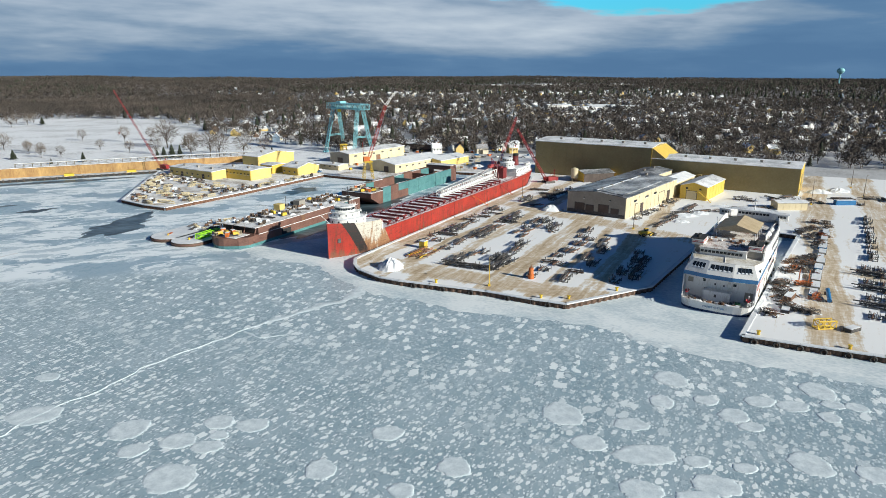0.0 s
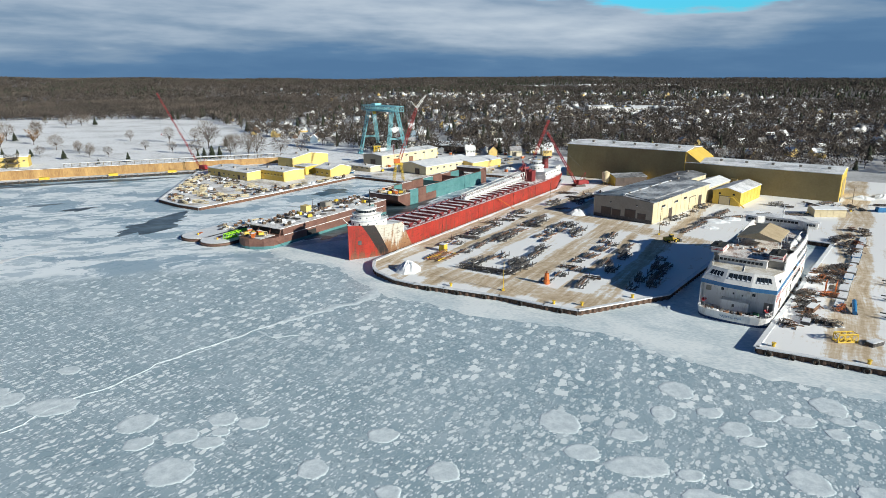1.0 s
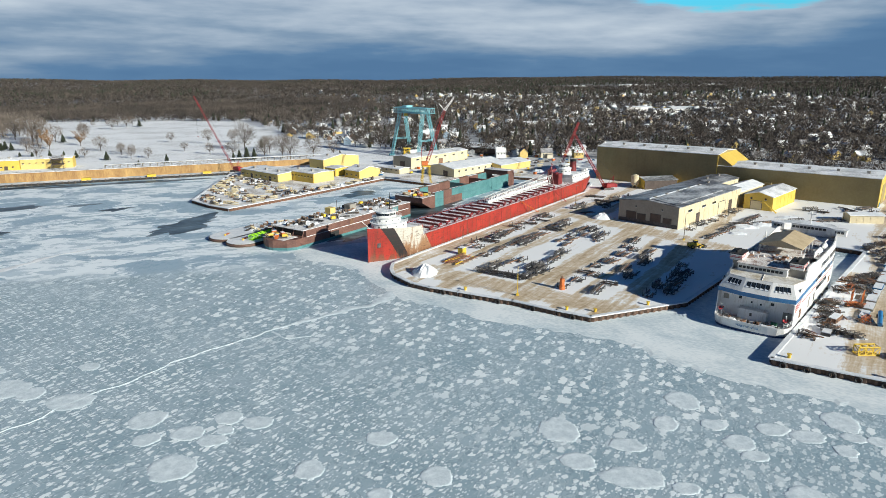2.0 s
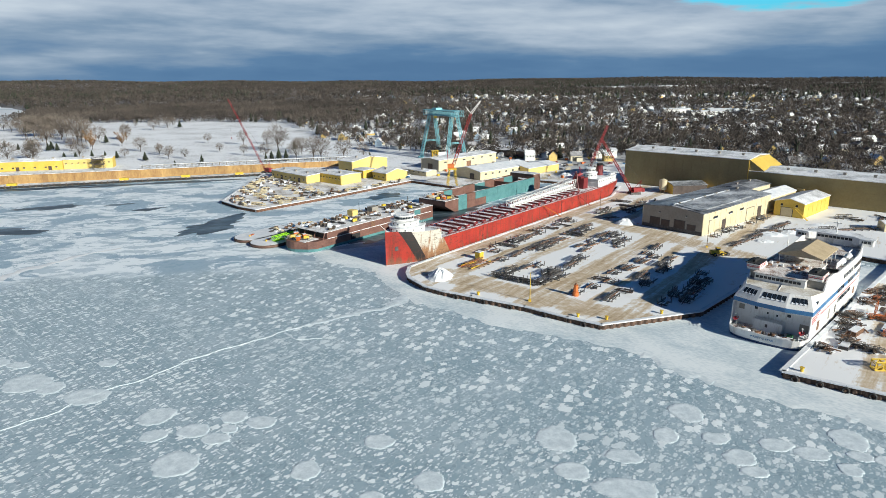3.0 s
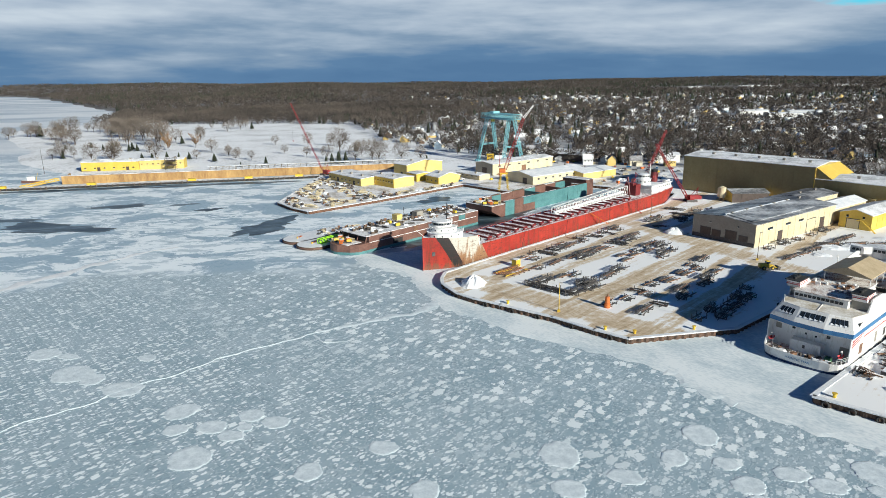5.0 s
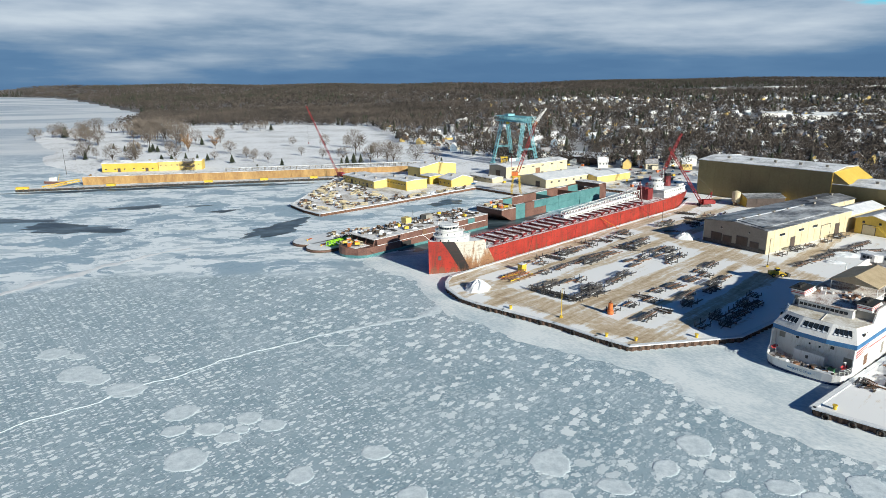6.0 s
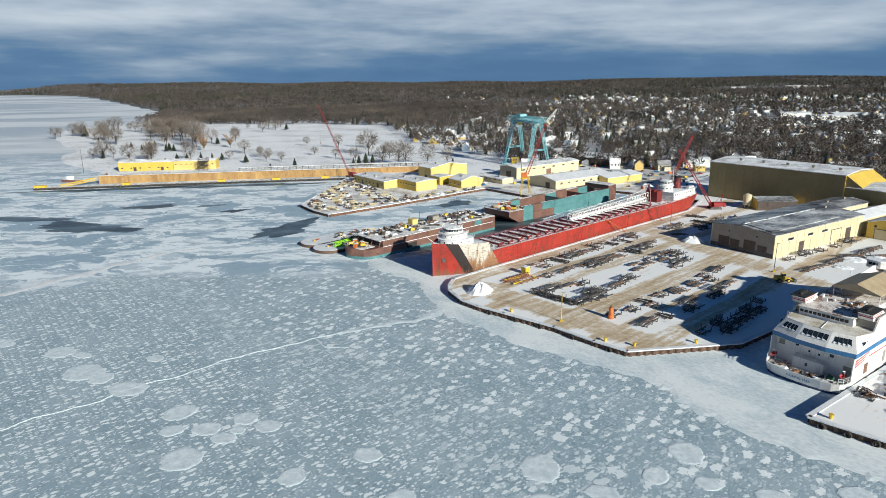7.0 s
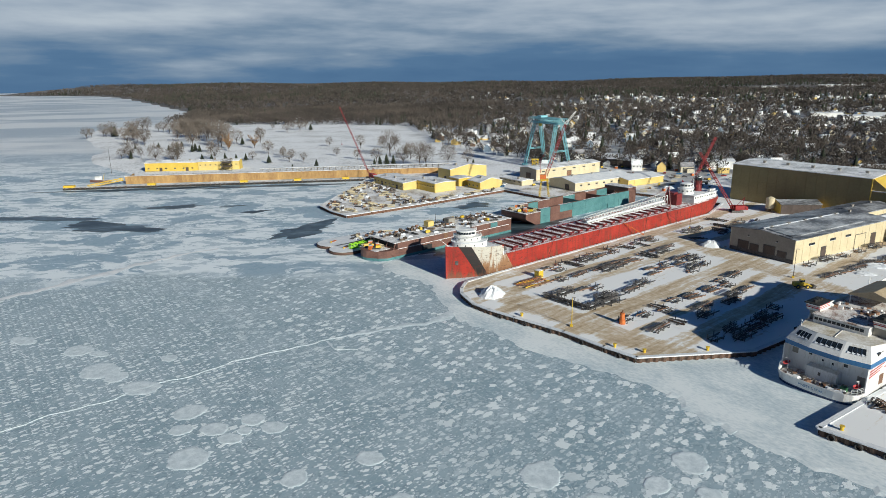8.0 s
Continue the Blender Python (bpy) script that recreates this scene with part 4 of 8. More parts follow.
    for x0, x1 in ((118, 128), (160, 166)):
        g = Build()
        for s in (-0.5, 0.5):
            g.rod((x0 + s, -10.8, 9.4), (x1 + s, -17, 2.2), 0.1, 4)
        for i in range(12):
            k = i / 11
            g.box((x0 + (x1 - x0) * k, -10.8 - 6.2 * k, 9.4 - 7.2 * k), (1.0, 0.5, 0.08))
        part("gangway", g, ORANGE if x0 < 130 else RED, ship, "steep painted gangway to the quay")
    return ship


HULL_RED = hull_paint()
DECK_SNOW = surf("snowy_maroon_deck", (0.20, 0.07, 0.065), (0.78, 0.78, 0.79), 0.22, 0.7, bump=0.3, fine=6, lo=0.40, hi=0.52)
freighter()

# ---------------------------------------------------------------- ferry
FERRY_WHITE = surf("ferry_white", (0.46, 0.43, 0.38), (0.72, 0.72, 0.71), 0.3, 0.45, bump=0.05, stretch=(1, 1, 0.3), lo=0.3, hi=0.5)
FERRY_BLUE = surf("ferry_blue", (0.03, 0.13, 0.30), (0.06, 0.20, 0.40), 0.3, 0.45, bump=0.03)
NAVY = surf("navy_boot", (0.012, 0.03, 0.09), (0.03, 0.06, 0.15), 0.3, 0.5)
STRIPE_RED = surf("stripe_red", (0.38, 0.03, 0.04), (0.50, 0.07, 0.07), 0.4, 0.5)
RUSTY_DECK = surf("rusty_deck_snow", (0.20, 0.10, 0.06), (0.70, 0.68, 0.66), 0.25, 0.8, bump=0.3, lo=0.40, hi=0.54)
BEIGE_ROOF = surf("stained_roof", (0.40, 0.34, 0.24), (0.74, 0.73, 0.70), 0.18, 0.7, bump=0.15, lo=0.36, hi=0.6)


def ferry():
    f = thing("ferry", "white passenger ferry with blue stripe, laid up in the slip", "ferry", (84.9, 205.2, 0), 59.6)
    half = 11.6
    plan = [(-4.0, 0), (-3.95, 3), (-3.7, 6), (-3.1, 8.6), (-2.0, 10.4), (0, 11.3), (3, half), (20, half), (40, half), (58, half), (66, 11.3), (72, 10.5), (77, 9.2), (82, 7.2), (86, 5), (89, 2.4), (90.5, 0)]

    def beam(x):
        for (x0, y0), (x1, y1) in zip(plan, plan[1:]):
            if x0 <= x <= x1:
                return y0 + (y1 - y0) * (x - x0) / (x1 - x0)
        return 0.0

    def lower(x, y, z):
        """Draws the stern and the bow in towards the water."""
        k = max(0.0, 1 - z / 3.6)
        return (x + 0.9 * k * (1 if x < 0 else 0) - 2.2 * k * max(0.0, (x - 80) / 10), y * (1 - 0.05 * k))

    def strip(nm, xs, levels, mat, off=0.0, label=""):
        for side in (-1, 1):
            b = grid_mesh([[(*lower(x, side * (beam(x) + off), z), z) for z in levels(x)] for x in xs])
            if side > 0:
                b.f = [q[::-1] for q in b.f]
            part(nm, b, mat, f, label)

    every = [p[0] for p in plan]
    strip("boot_topping", every, lambda x: (-1, 0.2, 0.9), NAVY)
    strip("hull_plating", every, lambda x: (0.9, 2.2, 3.6), FERRY_WHITE)
    shell_x = [2.6, 4, 6, 9, 12, 16, 20, 26, 32, 40, 48, 58, 66, 72, 77, 82, 86, 89, 90.5]
    strip("side_shell", shell_x, lambda x: (3.6, 6.0, 8.2, 10.5), FERRY_WHITE)
    strip("blue_stripe", [2.8] + shell_x[1:], lambda x: (10.5, 11.9), FERRY_BLUE, 0.05)
    strip("red_line", [12, 20, 40, 58, 66, 72, 77, 82], lambda x: (8.6, 8.95), STRIPE_RED, 0.04)
    tops = [(14, 15.6), (16.5, 19.2), (24, 19.2), (29, 18.2), (40, 17.8), (58, 17.8), (64, 18.4), (70, 19.6), (76, 19.2), (80, 16.5), (84, 14.6), (88, 13.6), (90.5, 13.2)]
    for side in (-1, 1):
        up = grid_mesh([[(x, side * beam(x), 11.9), (x, side * (beam(x) - 0.25), t)] for x, t in tops])
        lining = grid_mesh([[(x, side * max(beam(x) - 0.35, 0), 11.9), (x, side * max(beam(x) - 0.6, 0), t)] for x, t in tops])
        rail = grid_mesh([[(x, side * (beam(x) - 0.2), t + 0.06), (x, side * max(beam(x) - 0.65, 0), t + 0.06)] for x, t in tops])
        if side > 0:
            up.f = [q[::-1] for q in up.f]
            rail.f = [q[::-1] for q in rail.f]
        else:
            lining.f = [q[::-1] for q in lining.f]
        part("upper_shell", up, FERRY_WHITE, f)
        part("shell_lining", lining, FERRY_WHITE, f)
        part("shell_rail", rail, FERRY_WHITE, f)
        corner = Build().add([(2.8, side * 11.65, 11.9), (14, side * half, 11.9), (14, side * half, 15.6)], [(0, 1, 2) if side < 0 else (2, 1, 0)])
        part("shell_corner", corner, FERRY_WHITE, f)
        cheek = Build().add([(2.8, side * 11.65, 11.9), (14, side * half, 15.6), (6.4, side * 9.6, 15.6)], [(0, 1, 2) if side < 0 else (2, 1, 0)])
        part("lounge_cheek", cheek, FERRY_WHITE, f)
        wing = Build().prism([(2.0, side * 11.4 - 0.15), (5.6, side * 11.4 - 0.15), (5.6, side * 11.4 + 0.15), (2.0, side * 11.4 + 0.15)], 3.5, 10.4)
        part("shell_bracket", wing, FERRY_WHITE, f)
        for i in range(3):
            z = 10.1 - i * 0.85
            part("red_stripe", Build().add([(3.0, side * 11.66, z - 0.75), (12 - 1.4 * i, side * 11.66, z + 0.05), (12 - 1.4 * i, side * 11.66, z + 0.3), (3.0, side * 11.66, z - 0.25)], [(0, 1, 2, 3) if side < 0 else (3, 2, 1, 0)]), STRIPE_RED, f)
        win = Build().box((0, 0, 0), (1.5, 0.12, 1.5)).mesh("side_window", [GLASS])
        for z, spans in ((13.5, ((7.6, 3),)), (14.6, ((40, 6), (54.5, 6))), (11.2, ((33, 4), (47, 5), (60, 4))), (7.4, ((35, 5), (46, 3)))):
            for x0, k in spans:
                for i in range(k):
                    x = x0 + i * 2.2
                    w = part("side_window", win, GLASS, f)
                    w.matrix_basis = pose(x, side * (beam(x) + (0.06 if z < 12 else -0.06)), z, 0, 0, 0)
        for x0, w, h, mat in ((11, 2.4, 3.0, RUST_STEEL), (24, 1.6, 3.4, GREY_CLAD), (32, 1.8, 2.6, DARK_STEEL), (58, 2.4, 2.4, RUST_STEEL)):
            part("side_door", Build().box((x0, side * half, 3.9 + h / 2), (w, 0.16, h)), mat, f)
        for x in range(12, 66, 9):
            part("fender_ring", Build().ring((x, side * 11.85, 1.6), 0.6, 0.25, (0, 1, 0), 10), BLACK, f)
    # bulwark and deck at the stern
    aft = [(x, y) for x, y in plan if x < 3.1]
    ring = [(x + 0.35 * (1 if x < -1 else 0), -y * 0.97) for x, y in reversed(aft)] + [(x + 0.35 * (1 if x < -1 else 0), y * 0.97) for x, y in aft[1:]]
    outer = [(x, -y) for x, y in reversed(aft)] + aft[1:]
    k = len(ring)
    part("bulwark_lining", Build().add([(*p, 2.5) for p in ring] + [(*p, 3.6) for p in ring] + [(*p, 3.62) for p in outer], [(i, i + 1, k + i + 1, k + i) for i in range(k - 1)] + [(k + i, k + i + 1, 2 * k + i + 1, 2 * k + i) for i in range(k - 1)]), FERRY_WHITE, f)
    part("mooring_deck", Build().prism([(5.8, -11)] + [(5.8, 11)] + list(reversed([(x + 0.1, y * 0.98) for x, y in ring])), 2.3, 2.5), RUSTY_DECK, f, "rusty mooring deck with snow")
    part("after_wall", Build().box((5.6, 0, 6.9), (0.3, 22.6, 8.8)), FERRY_WHITE, f)
    for y, z, w, h in ((9.6, 8.1, 1.7, 1.7), (5.2, 8.6, 0.9, 0.9), (1.6, 7.6, 0.5, 0.6), (-1.2, 7.4, 0.5, 0.6), (-4.6, 8.2, 1.0, 0.9), (-9.2, 4.6, 2.6, 3.6), (4.6, 5, 0.9, 1.9)):
        part("port_light", Build().box((5.42, y, z), (0.1, w, h)), GLASS if h < 1 else GREY_CLAD, f)
    for y0 in (9.6, -5.6):
        for i in range(4):
            part("band_window", Build().box((5.4, y0 - i * 1.35, 10.0), (0.14, 1.15, 0.8)), GLASS, f)
    part("ramp_box", Build().box((4.0, 0.4, 4.2), (3.2, 8.6, 3.4)), FERRY_WHITE, f)
    part("ramp_door", Build().box((2.36, 0.8, 4.4), (0.1, 0.7, 1.0)), DARK_STEEL, f)
    # overhanging lounge, faceted and raked, on a blue band
    low = [(2.8, -11.65), (1.2, -4.2), (1.2, 4.2), (2.8, 11.65)]
    high = [(6.4, -9.6), (4.9, -4.0), (4.9, 4.0), (6.4, 9.6)]
    part("blue_band", Build().add([(*p, 10.5) for p in low] + [(*p, 11.9) for p in low], [(i + 1, i, 4 + i, 5 + i) for i in range(3)]), FERRY_BLUE, f)
    part("lounge_floor", Build().prism(low[::-1] + [(5.8, -11.5), (5.8, 11.5)], 10.45, 10.55), FERRY_WHITE, f)
    part("lounge_front", Build().add([(*p, 11.9) for p in low] + [(*p, 15.6) for p in high], [(i + 1, i, 4 + i, 5 + i) for i in range(3)]), FERRY_WHITE, f)
    for j, (u0, u1, k) in enumerate(((0.16, 0.84, 4), (0.05, 0.92, 5), (0.16, 0.84, 4))):
        a, b = Vector((*low[j], 11.9)), Vector((*low[j + 1], 11.9))
        c, d = Vector((*high[j], 15.6)), Vector((*high[j + 1], 15.6))
        nrm = (b - a).cross(c - a).normalized() * -0.06
        if nrm.x > 0:
            nrm = -nrm
        for i in range(k):
            s0, s1 = u0 + (u1 - u0) * (i + 0.06) / k, u0 + (u1 - u0) * (i + 0.9) / k
            q = []
            for s, t in ((s0, 0.36), (s1, 0.36), (s1, 0.78), (s0, 0.78)):
                q.append(a.lerp(b, s).lerp(c.lerp(d, s), t))
            part("lounge_window", Build().add([p + nrm for p in q] + list(q), [(1, 0, 3, 2), (0, 1, 5, 4), (1, 2, 6, 5), (2, 3, 7, 6), (3, 0, 4, 7)]), GLASS, f)
            part("window_snow", Build().add([q[0] + nrm * 4, q[1] + nrm * 3, q[1].lerp(q[2], 0.28) + nrm * 1.5, q[0].lerp(q[3], 0.1) + nrm * 1.5, q[0].lerp(q[1], 0.5) - Vector((0, 0, 0.35)) + nrm * 2], [(4, 1, 2, 3, 0)[::-1]]), SNOW, f)
    part("lounge_roof", Build().prism([(x, y) for x, y in ((14, -half), (14, half), (6.4, 9.6), (4.9, 4.0), (4.9, -4.0), (6.4, -9.6))], 15.45, 15.66), BEIGE_ROOF, f, "stained pale roof of the after lounge")
    part("roof_ridge", Build().rod((5.2, -0.6, 15.75), (13.5, 0.6, 15.75), 0.12, 4), FERRY_WHITE, f)
    part("flag_staff", Build().rod((6, 9.2, 15.6), (5.4, 9.2, 18.2), 0.07, 4).rod((5.4, 9.2, 18.2), (5.6, 8.6, 17.4), 0.05, 4), WHITE, f)
    part("top_house", Build().prism([(13.0, -6.0), (38, -6.0), (38, 9.0), (12.4, 9.0)], 15.6, 18.2), FERRY_WHITE, f)
    for i in range(11):
        part("house_window", Build().box((12.55 + 0.03 * i, 8.2 - i * 1.25, 17.0), (0.3, 1.0, 0.85)), GLASS, f)
    part("house_roof", Build().prism([(12.2, -6.4), (38.4, -6.4), (38.4, 9.4), (11.8, 9.4)], 18.2, 18.42), RUSTY_DECK, f, "rust-stained upper deck with snow")
    part("after_recess", Build().box((20, -8.6, 16.9), (9.0, 5.2, 2.6)), GREY_CLAD, f)
    part("after_recess", Build().box((19, 10.2, 16.9), (8.0, 2.4, 2.6)), GREY_CLAD, f)
    r_ = random.Random(8)
    for i in range(26):
        h = r_.uniform(0.3, 1.0)
        b = Build().drum((r_.uniform(15, 29), r_.uniform(-5, 8), 18.42), r_.uniform(0.2, 0.5), h, 9) if i % 3 == 0 else Build().box((r_.uniform(22, 29), r_.uniform(-5, 8), 18.42 + h / 2), (r_.uniform(0.5, 1.8), r_.uniform(0.5, 1.6), h), r_.uniform(0, 90))
        part("roof_vent", b, (WHITE, RUST_STEEL, FERRY_WHITE)[i % 3], f)
    for side, y in ((-1, -8.3), (1, 10.4)):
        w = 2.0
        body = Build().add([(x, y + s * w, z) for s in (-1, 1) for x, z in ((15.0, 18.2), (14.0, 20.6), (20.6, 20.6), (24.5, 18.2))], [(0, 1, 2, 3), (7, 6, 5, 4), (0, 4, 5, 1), (1, 5, 6, 2), (2, 6, 7, 3)])
        fun = part("funnel", body, FERRY_WHITE, f)
        for z in (19.3, 19.8, 20.3):
            part("funnel_stripe", Build().box((17.4, y, z), (6.5 + (z - 19) * 0.2 - (z - 18.2) * 0.3, 2 * w + 0.06, 0.2)), STRIPE_RED, fun)
        part("funnel_top", Build().prism([(13.4, y - w - 0.3), (21.2, y - w - 0.3), (21.2, y + w + 0.3), (13.4, y + w + 0.3)], 20.6, 20.85), BLACK, fun)
        for x in (15.4, 17.0, 18.6):
            part("exhaust", Build().drum((x, y, 20.85), 0.55, 0.8, 10), BLACK, fun)
    part("sun_deck", Build().prism([(38, -11.0), (60, -11.0), (72, -10), (76, -9), (76, 9), (72, 10), (60, 11.0), (38, 11.0)], 16.9, 17.1), RUSTY_DECK, f)
    part("side_deck", Build().prism([(14, -11.1), (38, -11.1), (38, 11.1), (14, 11.1)], 15.3, 15.58), RUSTY_DECK, f)
    part("canopy_roof", Build().add([(29.5, -6.6, 21.6), (49.5, -6.6, 21.6), (49.5, 0.4, 23.8), (29.5, 0.4, 23.8), (29.5, 7.4, 21.6), (49.5, 7.4, 21.6), (29.5, -6.6, 21.3), (49.5, -6.6, 21.3), (29.5, 7.4, 21.3), (49.5, 7.4, 21.3)],
                                    [(0, 1, 2, 3), (3, 2, 5, 4), (6, 7, 1, 0), (9, 8, 4, 5), (0, 3, 4, 8, 6), (1, 7, 9, 5, 2), (6, 8, 9, 7)]), TAN_CANVAS, f, "tan gabled canopy over the sun deck")
    for x in (30.5, 36.5, 43, 48.5):
        for y in (-6.2, 7.0):
            part("canopy_post", Build().rod((x, y, 17.0), (x, y, 21.5), 0.14, 5), WHITE, f)
    for side, y in ((-1, -8.9), (1, 9.2)):
        for x in (46, 55):
            hull = grid_mesh([[(x + u * 3.6, y + v * 1.25 * (1 - abs(u) ** 3), 18.0 + 1.2 * (1 - v * v) * (1 - 0.5 * u * u)) for v in (-1, -0.5, 0, 0.5, 1)] for u in (-1, -0.7, -0.3, 0, 0.3, 0.7, 1)])
            boat = part("lifeboat_cover", hull, ROOF_SNOW, f)
            part("cradle", Build().box((x, y, 17.6), (5.0, 1.6, 1.0), 0, 0, 0, 0.8), WHITE, boat)
        part("boat_davit", Build().rod((50, y, 17.0), (50.6, y * 1.1, 20.6), 0.2, 5).rod((50.6, y * 1.1, 20.6), (52.5, y * 1.15, 21.2), 0.18, 5), WHITE, f)
        part("stair_wall", Build().box((41, y, 18.0), (6, 0.25, 2.2)), FERRY_WHITE, f)
    # bridge with curved front and wings
    arc = [(76 + 6 * math.cos(t), 9.0 * math.sin(t)) for t in [math.pi * (-0.5 + i / 14) for i in range(15)]]
    wings = [(75.5, 13.2), (72.5, 13.2), (72.0, 8.5), (74.0, 6), (74.0, -6), (72.0, -8.5), (72.5, -13.2), (75.5, -13.2)]
    part("bridge_base", Build().prism([(76 + 5 * math.cos(t), 8.4 * math.sin(t)) for t in [math.pi * (-0.5 + i / 14) for i in range(15)]] + [(74.2, 8), (74.2, -8)], 13.0, 18.4), FERRY_WHITE, f)
    part("bridge", Build().prism(arc + wings, 18.4, 20.9), FERRY_WHITE, f)
    part("bridge_roof", Build().prism([(76 + (x - 76) * 1.07, y * 1.04) for x, y in arc + wings], 20.9, 21.15), ROOF_SNOW, f)
    for i in range(9):
        part("bridge_window", Build().box((73.95, 5.4 - i * 1.35, 19.9), (0.14, 1.1, 0.9)), GLASS, f)
    for side in (-1, 1):
        for i in range(3):
            part("bridge_window", Build().box((72.3, side * (9.4 + i * 1.25), 19.9), (0.4, 1.0, 0.9)), GLASS, f)
    part("radar_mast", Build().rod((76, 0, 21.1), (76, 0, 26.5), 0.22, 6), WHITE, f)
    part("radar_bar", Build().box((76, 0, 25.2), (0.3, 3.0, 0.25)), WHITE, f)
    part("fore_deck", Build().prism([(x, -max(y - 0.7, 0)) for x, y in plan if x > 75] + [(x, max(y - 0.7, 0)) for x, y in reversed([p for p in plan if 75 < p[0] < 90])], 12.7, 12.9), SNOW, f)
    # gear on the mooring deck
    for i in range(30):
        x, y = r_.uniform(-2.8, 2.0), r_.uniform(-8.6, 8.6)
        h = r_.uniform(0.3, 1.0)
        b = Build().drum((x, y, 2.5), r_.uniform(0.2, 0.5), h, 8) if i % 2 else Build().box((x, y, 2.5 + h / 2), (r_.uniform(0.4, 1.5), r_.uniform(0.4, 1.6), h), r_.uniform(0, 90))
        part("mooring_gear", b, (DARK_STEEL, DARK_STEEL, SNOW, RUST_STEEL, DARK_STEEL)[i % 5], f)
    part("snow_bank", Build().box((-1.6, 6.2, 2.9), (2.2, 4.6, 0.8), 0, 0, 0, 0.7), SNOW, f)
    part("snow_bank", Build().box((-1.8, -5.6, 2.9), (2.0, 5.4, 0.8), 0, 0, 0, 0.7), SNOW, f)
    part("green_locker", Build().box((1.2, -6.6, 3.1), (1.4, 1.6, 1.3)), surf("deck_green", (0.02, 0.10, 0.04), (0.05, 0.18, 0.08), 0.6, 0.6), f)
    for side in (-1, 1):
        y = side * 9.7
        hull = grid_mesh([[(1.2 + u * 1.7, y + v * 0.75 * (1 - abs(u) ** 3), 5.3 - 0.75 * (1 - v * v) * (1 - 0.6 * u * u)) for v in (-1, -0.5, 0, 0.5, 1)] for u in (-1, -0.7, -0.3, 0, 0.3, 0.7, 1)])
        part("rescue_boat", hull, STRIPE_RED, f)
        part("boat_davit", Build().rod((2.4, y, 2.5), (2.0, y, 6.4), 0.16, 5).rod((2.0, y, 6.4), (0.4, y, 6.8), 0.14, 5), WHITE, f)
        for x in (-2.2, -0.8, 0.8, 2.4):
            part("rail_post", Build().rod((x, side * (beam(x) - 0.2), 3.6), (x, side * (beam(x) - 0.2), 5.2), 0.06, 4), WHITE, f)
        for z in (4.2, 4.7, 5.2):
            part("rail_bar", Build().rod((-2.2, side * (beam(-2.2) - 0.2), z), (-0.8, side * (beam(-0.8) - 0.2), z), 0.05, 4).rod((-0.8, side * (beam(-0.8) - 0.2), z), (2.4, side * (beam(2.4) - 0.2), z), 0.05, 4), WHITE, f)
    cu = bpy.data.curves.new("ferry_name", "FONT")
    cu.body, cu.size, cu.align_x, cu.extrude = "MAJESTIC STAR", 1.0, "CENTER", 0.02
    txt = new("name_lettering", cu)
    txt.matrix_basis = Matrix.Translation((-3.72, 0, 1.95)) @ Euler((radians(104), 0, radians(-90)), "XYZ").to_matrix().to_4x4()
    cu.materials.append(FERRY_BLUE)
    txt.parent = f
    return f


ferry()

# ---------------------------------------------------------------- barges and hull under construction


def brown_barge():
    b = thing("deck_barge", "brown steel barge with teal waterline, its deck full of snowy gear", "barge", (-109.5, 275.5, 0), 65)
    w, length = 11.0, 94.0
    poly = [(length, -w), (length, w)] + [(5.5, w)] + [(2.0, 8.2), (0, 5), (-1.4, 2.5), (-1.8, 0), (-1.4, -2.5), (0, -5), (2.0, -8.2), (5.5, -w)]
    part("lower_hull", Build().prism(poly, -1, 1.3), TEAL_HULL, b, "faded teal waterline plating")
    part("hull", Build().prism(poly, 1.3, 4.9), BROWN_HULL, b)
    part("bow_deck", Build().box((5.2, 0, 4.95), (9.0, 15.5, 0.12)), DIRTY_SNOW, b)
    part("upper_hull", Build().box((53, 0, 6.5), (82, 2 * w, 3.2)), BROWN_HULL, b)
    part("deck", Build().box((52, 0, 8.2), (84, 2 * w + 0.2, 0.25)), DIRTY_SNOW, b, "snow-covered deck with brown tracks")
    # shade of the recess, drawn as a black sheet on the closed hull
    part("recess", Build().box((11.9, 0, 6.5), (0.3, 18, 2.9)), BLACK, b, "black sheet for the shade of the recess under the deck")
    for y in (-w + 0.4, -4, 3.5, w - 0.4):
        part("recess_post", Build().rod((9.6, y, 4.9), (11.0, y, 8.1), 0.25, 5), BROWN_HULL, b)
    part("rubbing_strake", Build().box((52, -w - 0.1, 4.95), (80, 0.35, 0.25)).box((52, w + 0.1, 4.95), (80, 0.35, 0.25)), DIRTY_SNOW, b)
    for i, x in enumerate(range(20, 94, 12)):
        part("plate_patch", Build().box((x, -w - 0.03, 6.5), (5.5 if i % 2 else 3.0, 0.08, 2.6)), TEAL_HULL if i == 5 else RUST_STEEL if i == 2 else BROWN_HULL, b)
    # the opening's dark inside is a flat black panel on the plating
    part("side_opening", Build().box((31, -w - 0.04, 2.6), (6.5, 0.1, 2.6)), BLACK, b)
    part("deck_house", Build().box((46, 6, 10.0), (4, 4, 3.0)), PALE_YELLOW, b, "pale yellow deckhouse")
    part("deck_house", Build().box((60, 4.5, 9.8), (5, 4, 3.0)), GREY_CLAD, b, "grey deckhouse")
    part("deck_mast", Build().rod((50, 5, 8.3), (50, 5, 15), 0.12, 5), DARK_STEEL, b)
    return b


BARGE = brown_barge()


